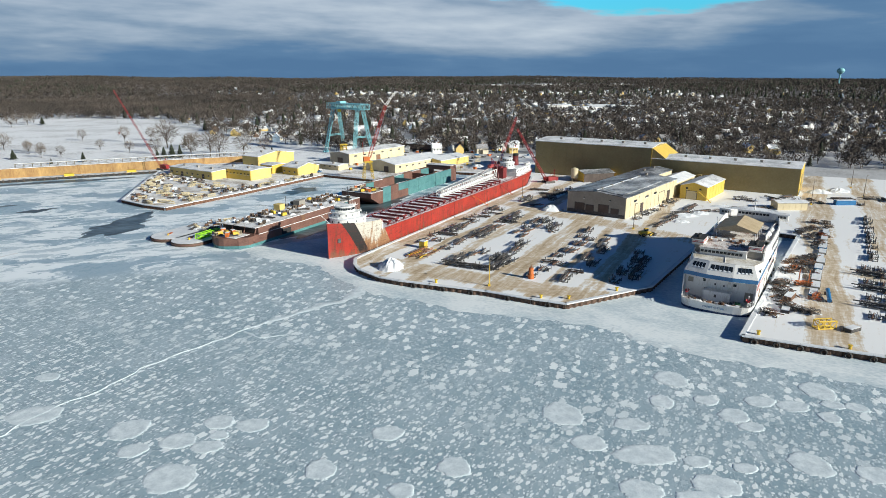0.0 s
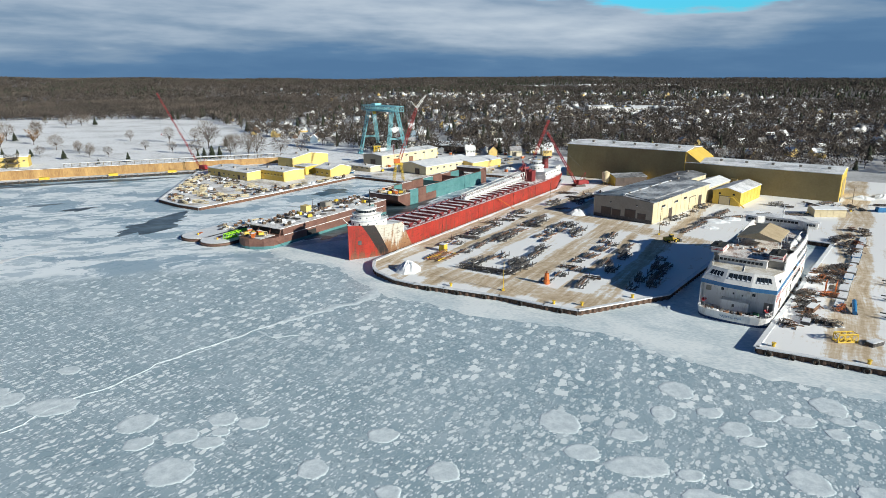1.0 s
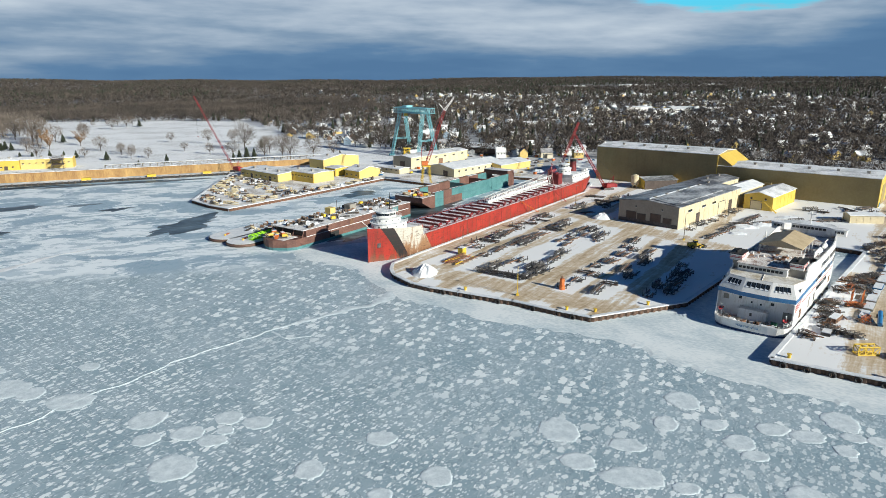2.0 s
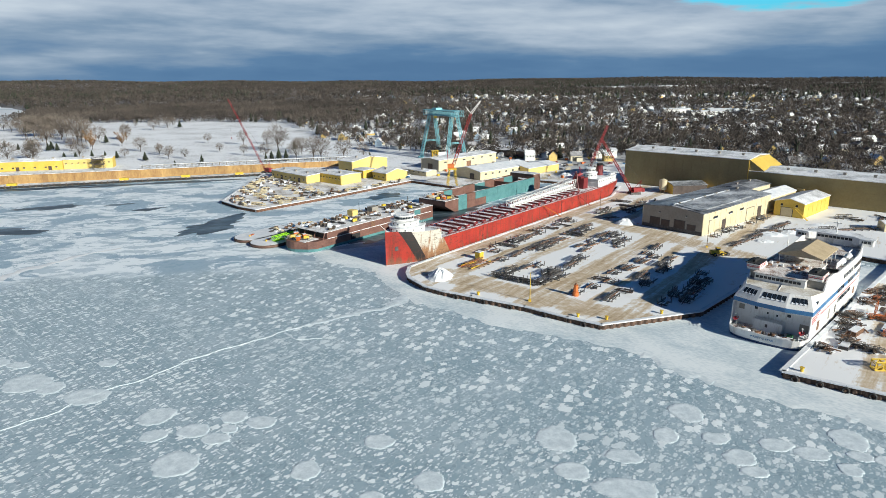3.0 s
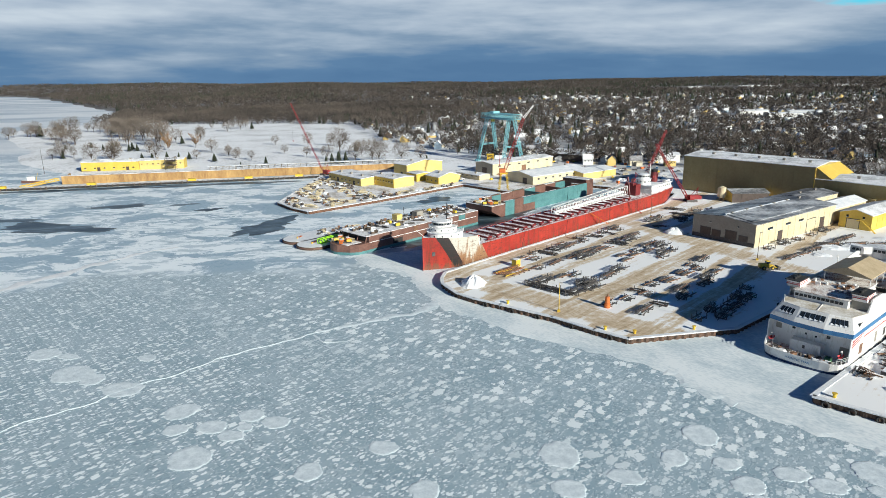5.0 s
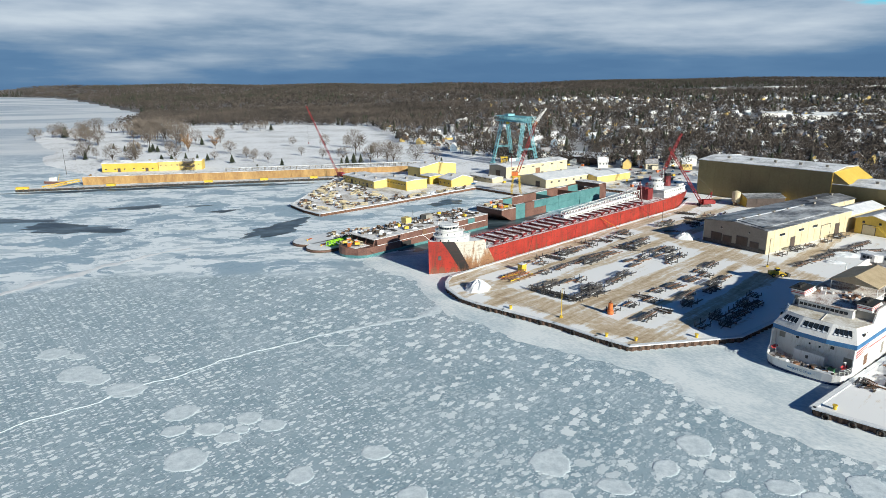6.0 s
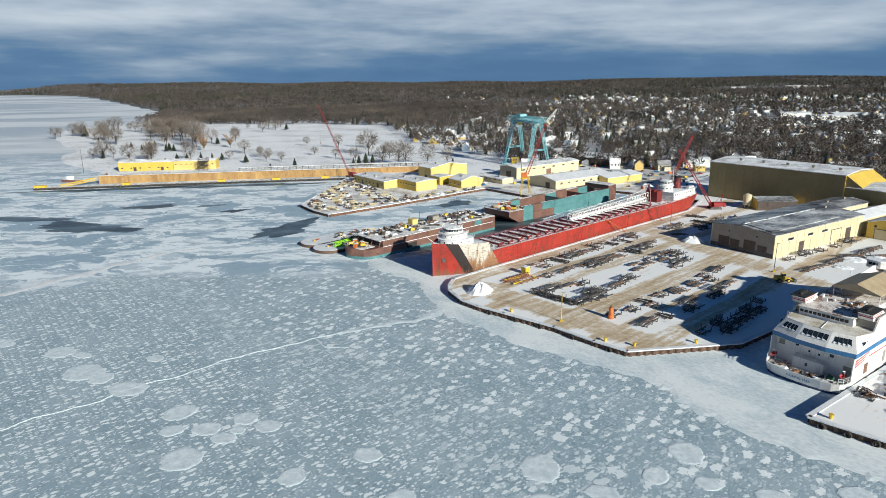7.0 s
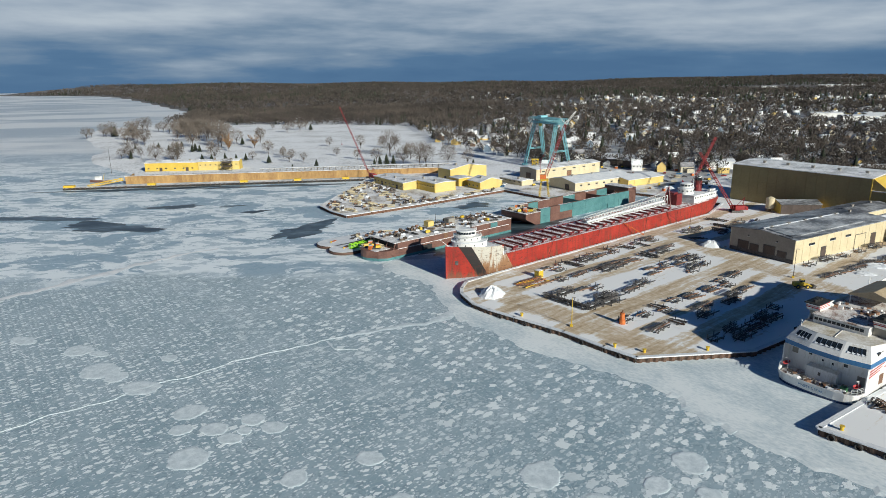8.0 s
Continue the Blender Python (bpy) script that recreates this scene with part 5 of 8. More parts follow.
def pontoon(x, y, r, length):
    p = thing("round_ended_pontoon", "low steel pontoon with rounded end under snow", "pontoon", (x, y, 0), 65, "pontoons beside the barge")
    poly = [(length, -r), (length, r)] + [(-r * math.cos(t), r * math.sin(t)) for t in [math.pi / 2 - math.pi * i / 16 for i in range(17)]]
    part("hull", Build().prism(poly, -1, 1.5), TIMBER, p)
    part("rubbing_band", Build().prism([(a * 1.03, c * 1.03) for a, c in poly], 0.7, 1.1), BROWN_HULL, p)
    part("deck", Build().prism([(a * 0.97, c * 0.96) for a, c in poly], 1.5, 1.62), SNOW, p)
    part("bitt", Build().drum((-1, 0, 1.6), 0.4, 0.9, 9), YELLOW, p)
    part("deck_plate", Build().box((2, 2, 1.7), (3.5, 1.2, 0.25), 30), ORANGE, p)
    return p


pontoon(-140.8, 291.5, 8.6, 26)
pontoon(-127.5, 284.0, 8.8, 30)
g = thing("crane_boom_section", "lime green lattice boom section lying on a pontoon", "boom section", (-121.5, 290, 1.6), 68)
part("chords", Build().truss((-7, 0, 1.3), (7, 0, 1.3), 2.2, 2.2, 7, 0.25), GREEN, g)
part("end_frame", Build().box((7.2, 0, 1.2), (0.6, 2.6, 2.4)), GREEN, g)


def teal_hull():
    h = thing("unfinished_hull", "unfinished ship hull of teal and brown primed steel panels", "ship hull", (-65.0, 375.0, 0), 64.3)
    w, length, top = 10.5, 112.0, 9.2
    r_ = random.Random(11)
    # raked underside forward
    part("forefoot", Build().add([(0, -w, 7.6), (0, w, 7.6), (0, w, 4.6), (0, -w, 4.6), (11, -w, -1), (11, w, -1), (13, -w, -1), (13, w, -1), (13, -w, 7.6), (13, w, 7.6)],
         [(0, 3, 2, 1), (3, 4, 5, 2), (4, 6, 7, 5), (0, 8, 6, 4, 3), (1, 2, 5, 7, 9), (8, 0, 1, 9)]), BROWN_HULL, h, "raked brown forefoot")
    part("fore_deck", Build().box((6.5, 0, 7.7), (13.2, 2 * w + 0.2, 0.2)), DIRTY_SNOW, h)
    part("bottom", Build().box((62, 0, -0.2), (98, 2 * w - 0.4, 1.2)), DARK_STEEL, h)
    part("inner_floor", Build().box((62, 0, 1.2), (97, 2 * w - 4, 0.3)), DIRTY_SNOW, h)
    # side panels, two strakes each
    xs = [13, 22, 31, 43, 56, 68, 80, 92, 104, 112]
    for side in (-1, 1):
        for i, (a, b) in enumerate(zip(xs, xs[1:])):
            for z0, z1 in ((-0.6, 4.6), (4.6, top)):
                teal = (i in (0, 3, 4, 5, 6, 7)) if side < 0 else (i in (1, 3, 6))
                if side < 0 and i == 0 and z1 > 5:
                    teal = True
                if side < 0 and i == 2 and z1 > 5:
                    teal = True
                part("side_panel", Build().box(((a + b) / 2, side * (w - 0.2 + r_.uniform(-0.03, 0.03)), (z0 + z1) / 2), (b - a - 0.12, 0.5, z1 - z0 - 0.08)), TEAL_HULL if teal else BROWN_HULL, h)
            part("inner_panel", Build().box(((a + b) / 2, side * (w - 2.2), 5.0), (b - a - 0.15, 0.3, 7.6)), TEAL_HULL if (i % 3 == 1) else BROWN_HULL, h)
            part("side_deck", Build().box(((a + b) / 2, side * (w - 1.2), top - 0.25), (b - a, 1.9, 0.2)), RUST_STEEL if i % 2 else DIRTY_SNOW, h)
    for x in (13, 56, 80):
        part("bulkhead", Build().box((x + 0.2, 0, 4.6), (0.4, 2 * w - 1, 8.6 if x == 13 else 7.0)), BROWN_HULL if x != 56 else TEAL_HULL, h)
    part("stern_block", Build().box((108, 0, 9.5), (9, 2 * w - 1, 3.2)), BROWN_HULL, h)
    part("stern_deck", Build().box((108, 0, 11.2), (9.4, 2 * w - 0.6, 0.25)), DIRTY_SNOW, h)
    rails = Build()
    for i in range(14):
        x = i
        rails.rod((x, -w, 7.8), (x, -w, 8.9), 0.06, 3).rod((x, w, 7.8), (x, w, 8.9), 0.06, 3)
    rails.rod((0, -w, 8.9), (13, -w, 8.9), 0.06, 3).rod((0, w, 8.9), (13, w, 8.9), 0.06, 3).rod((0, -w, 8.9), (0, w, 8.9), 0.06, 3)
    part("fore_rail", rails, DARK_STEEL, h)
    return h


HULL2 = teal_hull()

# ---------------------------------------------------------------- cranes


def crawler(name, label, at, tip, mats, gantry=True, w=2.0, yaw_body=None):
    """A crawler crane whose lattice boom reaches from its cab to the tip (relative to at)."""
    yaw = math.degrees(math.atan2(tip[1], tip[0]))
    c = thing(name, label, "crane", at, yaw)
    reach, up = math.hypot(tip[0], tip[1]), tip[2]
    for side in (-1, 1):
        part("crawler_track", Build().box((0, side * 2.6, 0.7), (7.5, 1.1, 1.4), 0, 0, 0, 0.9), DARK_STEEL, c)
    part("undercarriage", Build().box((0, 0, 1.2), (3, 4.4, 0.8)), mats[0], c)
    part("machinery_house", Build().box((-2.2, 0, 3.0), (6.5, 3.4, 2.6)), mats[0], c)
    part("counterweight", Build().box((-5.8, 0, 2.7), (1.4, 3.8, 2.2)), mats[0], c)
    cab = part("cab", Build().box((2.0, -1.8, 2.9), (2.0, 1.3, 2.2)), mats[0], c)
    part("window", Build().box((3.02, -1.8, 3.3), (0.06, 1.1, 1.0)), GLASS, cab)
    foot = Vector((2.0, 0, 2.2))
    tipl = Vector((reach, 0, up))
    part("boom", Build().truss(foot, tipl, w, w * 0.7, max(8, int((tipl - foot).length / 2.6)), 0.16 * w / 2), mats[1], c, "red lattice boom")
    mast = Vector((-4.5, 0, 9.5))
    part("gantry_mast", Build().rod((-3.5, -1.2, 4), mast, 0.16, 4).rod((-3.5, 1.2, 4), mast, 0.16, 4).rod((0, 0, 4), mast, 0.14, 4), mats[1], c)
    part("pendant_line", Build().rod(mast, tipl, 0.05, 3), DARK_STEEL, c)
    part("hoist_line", Build().rod(tipl, (tipl.x, 0, up * 0.45), 0.04, 3), DARK_STEEL, c)
    part("hook_block", Build().box((tipl.x, 0, up * 0.44), (0.6, 0.5, 1.2)), mats[0], c)
    return c


crawler("crawler_crane", "red crawler crane with a raised lattice boom by the basin", (58.7, 449.6, YARD), (-24, -9, 38), (RED, RED), w=1.5)
crawler("crawler_crane", "red crawler crane standing behind the freighter's stern", (24, 512, YARD), (16, 10, 40), (RED, RED), w=1.8)
crawler("crawler_crane", "red crawler crane with a long thin boom on the pier", (-238, 493, 2.0), (-43, 21, 60), (RED, RED), w=1.2)


def tower_crane():
    c = thing("portal_crane", "yellow and red portal crane standing at the wharf", "crane", (-71, 462, 1.9), 20)
    for sx in (-1, 1):
        for sy in (-1, 1):
            part("portal_leg", Build().truss((sx * 3.4, sy * 3.4, 0), (sx * 2, sy * 2, 12), 0.9, 0.7, 7, 0.07), YELLOW, c)
    part("portal_deck", Build().box((0, 0, 12.3), (6, 6, 0.8)), YELLOW, c)
    part("slew_house", Build().box((-1, 0, 14.3), (4.4, 3, 3.0)), ORANGE, c)
    part("boom", Build().truss((1, 0, 15), (14, 0, 52), 2.0, 1.4, 18, 0.12), RED, c)
    part("jib", Build().truss((14, 0, 52), (21, 0, 61), 1.4, 0.6, 5, 0.14), WHITE, c)
    part("jib_strut", Build().rod((14, 0, 52), (10, 0, 57), 0.2, 4), WHITE, c)
    part("back_stay", Build().rod((-3, 0, 17), (-3.5, 0, 26), 0.2, 4).rod((-3.5, 0, 26), (14, 0, 52), 0.06, 3), RED, c)
    return c


tower_crane()


def gantry_crane():
    g = thing("gantry_crane", "tall pale teal lattice gantry crane over the building dock", "crane", (-112, 612, 2.2), -38)
    span, top = 17.0, 46.0
    for sx in (-1, 1):
        for sy in (-1, 1):
            part("leg", Build().truss((sx * (span + 3), sy * 12, 0), (sx * span, sy * 3.2, top - 5), 2.2, 2.6, 14, 0.26), TEAL_CRANE, g)
            part("bogie", Build().box((sx * (span + 3), sy * 12, 0.8), (2.0, 6, 1.6)), TEAL_CRANE, g)
        part("leg_tie", Build().truss((sx * (span + 2), -8, 16), (sx * (span + 2), 8, 16), 1.2, 1.2, 6, 0.15), TEAL_CRANE, g)
    for sy in (-1, 1):
        part("girder", Build().truss((-span - 7, sy * 3.2, top - 2.5), (span + 7, sy * 3.2, top - 2.5), 4.6, 4.6, 14, 0.34), TEAL_CRANE, g)
        part("girder_web", Build().box((0, sy * 3.2, top - 0.1), (2 * span + 14, 1.8, 0.4)), TEAL_CRANE, g)
    part("trolley", Build().box((-9, 0, top + 0.9), (6, 7.5, 1.8)), TEAL_CRANE, g)
    part("operator_cab", Build().box((-12, 0, top - 7), (2.5, 2.5, 2.5)), YELLOW, g)
    part("hoist_rope", Build().rod((-9, 0, top), (-9, 0, 30), 0.12, 4), DARK_STEEL, g)
    return g


gantry_crane()
t_ = thing("access_tower", "yellow scaffold tower near the gantry crane", "scaffold", (-106, 553, 2.2), 20)
part("frame", Build().truss((0, 0, 0), (0, 0, 14), 5, 5, 6, 0.3, 0, (1, 0, 0)), YELLOW, t_)
part("platform", Build().box((0, 0, 14.2), (6.4, 6.4, 0.5)), YELLOW, t_)

# ---------------------------------------------------------------- buildings


def shed(name, label, at, yaw, length, width, eave, ridge, walls, roof_mat=ROOF_SNOW, doors=(), windows=(), ribs=6.0, along_x=True, vents=0, over=0.5, group=""):
    """A gabled hall. Its near corner is the origin, x runs along it and y across it (to the left). Ridge along x."""
    s = thing(name, label, "building", at, yaw, group)
    w, l = width, length
    side, end = walls
    h = eave
    part("side_wall", Build().box((l / 2, 0.15, h / 2), (l, 0.3, h)), side, s)
    part("side_wall", Build().box((l / 2, w - 0.15, h / 2), (l, 0.3, h)), side, s)
    for x in (0, l):
        k = 0.3 if x == 0 else -0.3
        a = [(x, 0.3, 0), (x, w - 0.3, 0), (x, w - 0.3, h), (x, w / 2, ridge), (x, 0.3, h)]
        c = [(x + k, p[1], p[2]) for p in a]
        f = [(4, 3, 2, 1, 0), (5, 6, 7, 8, 9)] + [(i, (i + 1) % 5, 5 + (i + 1) % 5, 5 + i) for i in range(5)]
        part("end_wall", Build().add(a + c, f if x == 0 else [q[::-1] for q in f]), end, s)
    o = over
    dz = (ridge - h) * o / (w / 2)
    for sgn in (0, 1):
        y0, y1 = (-o, w / 2) if sgn == 0 else (w + o, w / 2)
        z0 = h - dz
        pts = [(-o, y0, z0), (l + o, y0, z0), (l + o, y1, ridge), (-o, y1, ridge)]
        pts += [(p[0], p[1], p[2] + 0.35) for p in pts]
        f = [(4, 5, 6, 7), (3, 2, 1, 0), (0, 1, 5, 4), (1, 2, 6, 5), (2, 3, 7, 6), (3, 0, 4, 7)]
        part("roof", Build().add(pts, f if sgn == 0 else [q[::-1] for q in f]), roof_mat, s)
    # standing seams of the cladding
    if ribs:
        k = int(l / ribs)
        rib = Build().box((0, 0, 0), (0.12, 0.12, h - 0.4)).mesh("cladding_rib", [side])
        for i in range(1, k):
            r = part("cladding_rib", rib, side, s)
            r.location = (i * l / k, -0.03, h / 2)
    for wall, p, dw, dh, z, mat in doors:
        if wall == "side":
            d = part("door", Build().box((p, -0.05, z + dh / 2), (dw, 0.2, dh)), mat, s)
            part("door_frame", Build().box((p, -0.04, z + dh + 0.15), (dw + 0.6, 0.26, 0.3)).box((p - dw / 2 - 0.15, -0.04, z + dh / 2), (0.3, 0.26, dh)).box((p + dw / 2 + 0.15, -0.04, z + dh / 2), (0.3, 0.26, dh)), DARK_STEEL, d)
        elif wall == "far":
            d = part("door", Build().box((l + 0.05, p, z + dh / 2), (0.2, dw, dh)), mat, s)
        else:
            d = part("door", Build().box((-0.05, p, z + dh / 2), (0.2, dw, dh)), mat, s)
            part("door_frame", Build().box((-0.04, p, z + dh + 0.15), (0.26, dw + 0.6, 0.3)).box((-0.04, p - dw / 2 - 0.15, z + dh / 2), (0.26, 0.3, dh)).box((-0.04, p + dw / 2 + 0.15, z + dh / 2), (0.26, 0.3, dh)), DARK_STEEL, d)
    for wall, p, dw, dh, z in windows:
        b = Build().box((p, -0.04, z + dh / 2), (dw, 0.16, dh)) if wall == "side" else Build().box((-0.04, p, z + dh / 2), (0.16, dw, dh))
        win = part("window", b, GLASS, s)
        b = Build().box((p, -0.08, z - 0.1), (dw + 0.3, 0.3, 0.15)) if wall == "side" else Build().box((-0.08, p, z - 0.1), (0.3, dw + 0.3, 0.15))
        part("sill", b, WHITE, win)
    r_ = random.Random(int(l * 10 + w))
    for i in range(vents):
        x = l * (i + 0.5) / vents
        part("roof_vent", Build().box((x, w / 2, ridge + 0.7), (1.4, 1.0, 1.1)).box((x, w / 2, ridge + 1.3), (1.8, 1.4, 0.2)), GREY_CLAD, s)
    return s


DARK_DOOR = surf("dark_door", (0.05, 0.035, 0.03), (0.09, 0.065, 0.055), 0.4, 0.6)
PANEL_ROOF = surf("snow_streaked_roof", (0.085, 0.09, 0.10), (0.62, 0.64, 0.67), 0.10, 0.5, bump=0.1, fine=12, stretch=(1, 0.35, 1), turn=-58, lo=0.44, hi=0.66)
# fabrication hall with a dark roof; sides cream as sunlit, ends coloured grey for shade
gb = shed("fabrication_hall", "cream fabrication hall, end walls greyed for shade, dark snow-streaked roof", (85.2, 335.0, YARD), 54.5, 80, 34, 11.3, 12.9, (CREAM, GREY_CLAD), PANEL_ROOF,
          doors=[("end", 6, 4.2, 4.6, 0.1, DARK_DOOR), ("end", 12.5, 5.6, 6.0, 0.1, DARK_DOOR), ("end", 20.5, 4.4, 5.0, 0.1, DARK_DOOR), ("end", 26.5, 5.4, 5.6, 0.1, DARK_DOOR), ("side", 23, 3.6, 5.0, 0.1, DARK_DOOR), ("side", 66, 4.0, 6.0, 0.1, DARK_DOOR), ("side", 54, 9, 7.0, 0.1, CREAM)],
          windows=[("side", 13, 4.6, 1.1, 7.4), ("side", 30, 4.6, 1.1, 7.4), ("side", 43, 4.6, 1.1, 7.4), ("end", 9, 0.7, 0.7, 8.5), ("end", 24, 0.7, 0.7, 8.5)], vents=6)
part("raised_roof", Build().add([(2, 3, 11.8), (62, 3, 11.8), (62, 17, 13.2), (2, 17, 13.2), (2, 3, 12.3), (62, 3, 12.3), (62, 17, 13.8), (2, 17, 13.8)], [(4, 5, 6, 7), (0, 1, 5, 4), (1, 2, 6, 5), (2, 3, 7, 6), (3, 0, 4, 7)]), PANEL_ROOF, gb)
part("roof_snow_ridge", Build().box((32, 17.2, 13.75), (62, 1.0, 0.3)), SNOW, gb)
part("wall_base", Build().box((-0.1, 17, 1.0), (0.2, 33.5, 2.0)), DARK_STEEL, gb)
c_, s_ = math.cos(radians(54.5)), math.sin(radians(54.5))
hall_at = lambda x, y: (85.2 + c_ * x - s_ * y, 335.0 + s_ * x + c_ * y, YARD)
shed("fabrication_annex", "rear bay of the fabrication hall, end walls greyed for shade, dark roof", hall_at(80.8, 15.5), 54.5, 36, 18.5, 11.3, 12.7, (CREAM, GREY_CLAD), PANEL_ROOF, vents=2)
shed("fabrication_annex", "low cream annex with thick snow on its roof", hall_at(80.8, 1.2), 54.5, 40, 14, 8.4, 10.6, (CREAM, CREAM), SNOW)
# great assembly halls


def slab_hall(name, label, corner, yaw, length, depth, height, wall, end_mat, rise=1.6):
    """A hall seen along its front wall: the origin is the front right corner, x runs to the left along the front, y goes back."""
    s = thing(name, label, "building", corner, yaw)
    part("front_wall", Build().box((-length / 2, 0.2, height / 2), (length, 0.4, height)), wall, s)
    part("back_wall", Build().box((-length / 2, depth - 0.2, height / 2), (length, 0.4, height)), wall, s)
    for x in (0, -length):
        prof = [(0.4, 0), (depth - 0.4, 0), (depth - 0.4, height), (depth / 2, height + rise - 0.03), (0.4, height)]
        ends = [(x - 0.2, py, pz) for py, pz in prof] + [(x + 0.2, py, pz) for py, pz in prof]
        part("end_wall", Build().add(ends, [(4, 3, 2, 1, 0), (5, 6, 7, 8, 9)] + [(i, (i + 1) % 5, 5 + (i + 1) % 5, 5 + i) for i in range(5)]), end_mat, s)
    pts = [(-length - 0.5, -0.5, height), (0.5, -0.5, height), (0.5, depth / 2, height + rise), (-length - 0.5, depth / 2, height + rise), (-length - 0.5, depth + 0.5, height), (0.5, depth + 0.5, height)]
    pts += [(p[0], p[1], p[2] + 0.4) for p in pts]
    part("roof", Build().add(pts, [(6, 7, 8, 9), (9, 8, 11, 10), (0, 1, 7, 6), (1, 2, 8, 7), (2, 5, 11, 8), (5, 4, 10, 11), (4, 3, 9, 10), (3, 0, 6, 9)]), ROOF_SNOW, s, "snow-covered low pitched roof")
    rib = Build().box((0, 0, 0), (0.14, 0.14, height - 0.6)).mesh("cladding_rib", [wall])
    k = int(length / 6)
    for i in range(1, k):
        r = part("cladding_rib", rib, wall, s)
        r.location = (-i * length / k, -0.05, height / 2)
    part("wall_band", Build().box((-length / 2, -0.06, height * 0.58), (length - 0.4, 0.12, 0.35)), wall, s)
    for i in range(int(length / 16)):
        part("roof_vent", Build().box((-8 - i * 16, depth * 0.3, height + rise * 0.6 + 1.0), (1.6, 1.3, 1.3)).box((-8 - i * 16, depth * 0.3, height + rise * 0.6 + 1.7), (2.0, 1.7, 0.2)), GREY_CLAD, s)
    return s


tall = slab_hall("assembly_hall", "tall assembly hall in shaded ochre with snowy roof", (129.8, 453.5, YARD), -29.8, 87.5, 40, 24.2, SHADED_OCHRE, SHADED_OCHRE)
# raked shoulder between the halls, its sunlight put into a brighter yellow
part("raked_shoulder", Build().add([(0.3, 0.6, 24.3), (0.3, 39.5, 24.3), (9.5, 39.5, 17.9), (9.5, 0.6, 17.9)], [(1, 0, 3, 2)]), BRIGHT_YELLOW, tall, "raked shoulder in brighter yellow for sunlight")
part("shoulder_front", Build().add([(0.2, 0.5, 17.0), (9.6, 0.5, 17.0), (9.6, 0.5, 17.8), (0.2, 0.5, 24.2), (0.2, 1.0, 17.0), (9.6, 1.0, 17.0), (9.6, 1.0, 17.8), (0.2, 1.0, 24.2)], [(0, 1, 2, 3), (7, 6, 5, 4), (1, 5, 6, 2)]), SHADED_OCHRE, tall)
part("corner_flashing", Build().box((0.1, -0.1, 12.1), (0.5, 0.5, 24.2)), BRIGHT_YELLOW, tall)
# front in the shaded tone, end wall in the sunlit yellow
low = slab_hall("assembly_hall", "long assembly hall beside a taller one, shaded ochre front, sunlit yellow end, snowy roof", (210.5, 407.6, YARD), -29.8, 92.6, 38, 17.0, SHADED_OCHRE, BRIGHT_YELLOW)
part("end_door", Build().box((0.3, 19, 6), (0.2, 16, 12)), SHADED_OCHRE, low)
part("end_panel", Build().box((0.32, 19, 14), (0.2, 30, 0.5)), YELLOW, low)
part("blue_panel", Build().box((0.45, 6, 1.2), (0.2, 4, 2.2)), BLUE, low)
part("wall_cabin", Build().box((-60, -1.4, 5.5), (4, 2.6, 7)), SHADED_OCHRE, low)
part("side_door", Build().box((-68, -0.1, 1.2), (1.4, 0.3, 2.3)), DARK_DOOR, low)
shed("paint_shop", "bright yellow steel workshop with outside stair", (146.5, 388.0, YARD), 55, 40, 16, 8.2, 10.4, (BRIGHT_YELLOW, BRIGHT_YELLOW), ROOF_SNOW, doors=[("end", 9, 6, 5, 0.1, CREAM)], windows=[("end", 4, 1.2, 1.2, 6), ("end", 12, 1.2, 1.2, 6)])
st = thing("outside_stair", "yellow steel stair against the workshop", "stair", (143.5, 386, YARD), 145)
part("stringer", Build().rod((-5, -0.6, 0), (2, -0.6, 5.4), 0.15, 4).rod((-5, 0.6, 0), (2, 0.6, 5.4), 0.15, 4), YELLOW, st)
for i in range(14):
    part("tread", Build().box((-5 + i * 0.52, 0, 0.2 + i * 0.39), (0.4, 1.2, 0.06)), YELLOW, st)
part("landing", Build().box((3.2, 0, 5.4), (2.6, 1.6, 0.2)), YELLOW, st)
part("handrail", Build().rod((-5, -0.6, 1.1), (2, -0.6, 6.5), 0.06, 4).rod((2, -0.6, 6.5), (4.4, -0.6, 6.5), 0.06, 4), YELLOW, st)
shed("store_shed", "pale metal store shed with snowy roof", (177.7, 363.0, YARD), 3, 17, 8, 4.2, 5.0, (CREAM, CREAM), SNOW, ribs=3)
shed("open_shelter", "low dark roofed shelter with yellow end by a tank", (84, 452, YARD), 20, 24, 16, 6, 7.6, (DARK_DOOR, BRIGHT_YELLOW), PANEL_ROOF)
tk = thing("storage_tank", "cream cylindrical storage tank on legs", "tank", (77.9, 458, YARD), 0)
part("vessel", Build().drum((0, 0, 2.4), 2.6, 6.4, 18).drum((0, 0, 8.8), 2.6, 0.9, 18, 0, 0.6), CREAM, tk)
for i in range(4):
    part("leg", Build().rod((1.8 * math.cos(i * 1.57 + 0.8), 1.8 * math.sin(i * 1.57 + 0.8), 0), (1.8 * math.cos(i * 1.57 + 0.8), 1.8 * math.sin(i * 1.57 + 0.8), 2.5), 0.18, 6), CREAM, tk)
# the warehouse gable takes the grey too, shade put into its wall colour
shed("warehouse", "long cream warehouse with gable end greyed for shade", (-96, 524.6, 2.2), 59, 76, 21, 9.2, 10.6, (CREAM, GREY_CLAD), ROOF_SNOW, doors=[("end", 10, 5, 5.5, 0.1, DARK_DOOR), ("side", 38, 5, 5, 0.1, RUST_STEEL)], windows=[("side", 8 + i * 12, 3, 1, 6.5) for i in range(6)], vents=4)
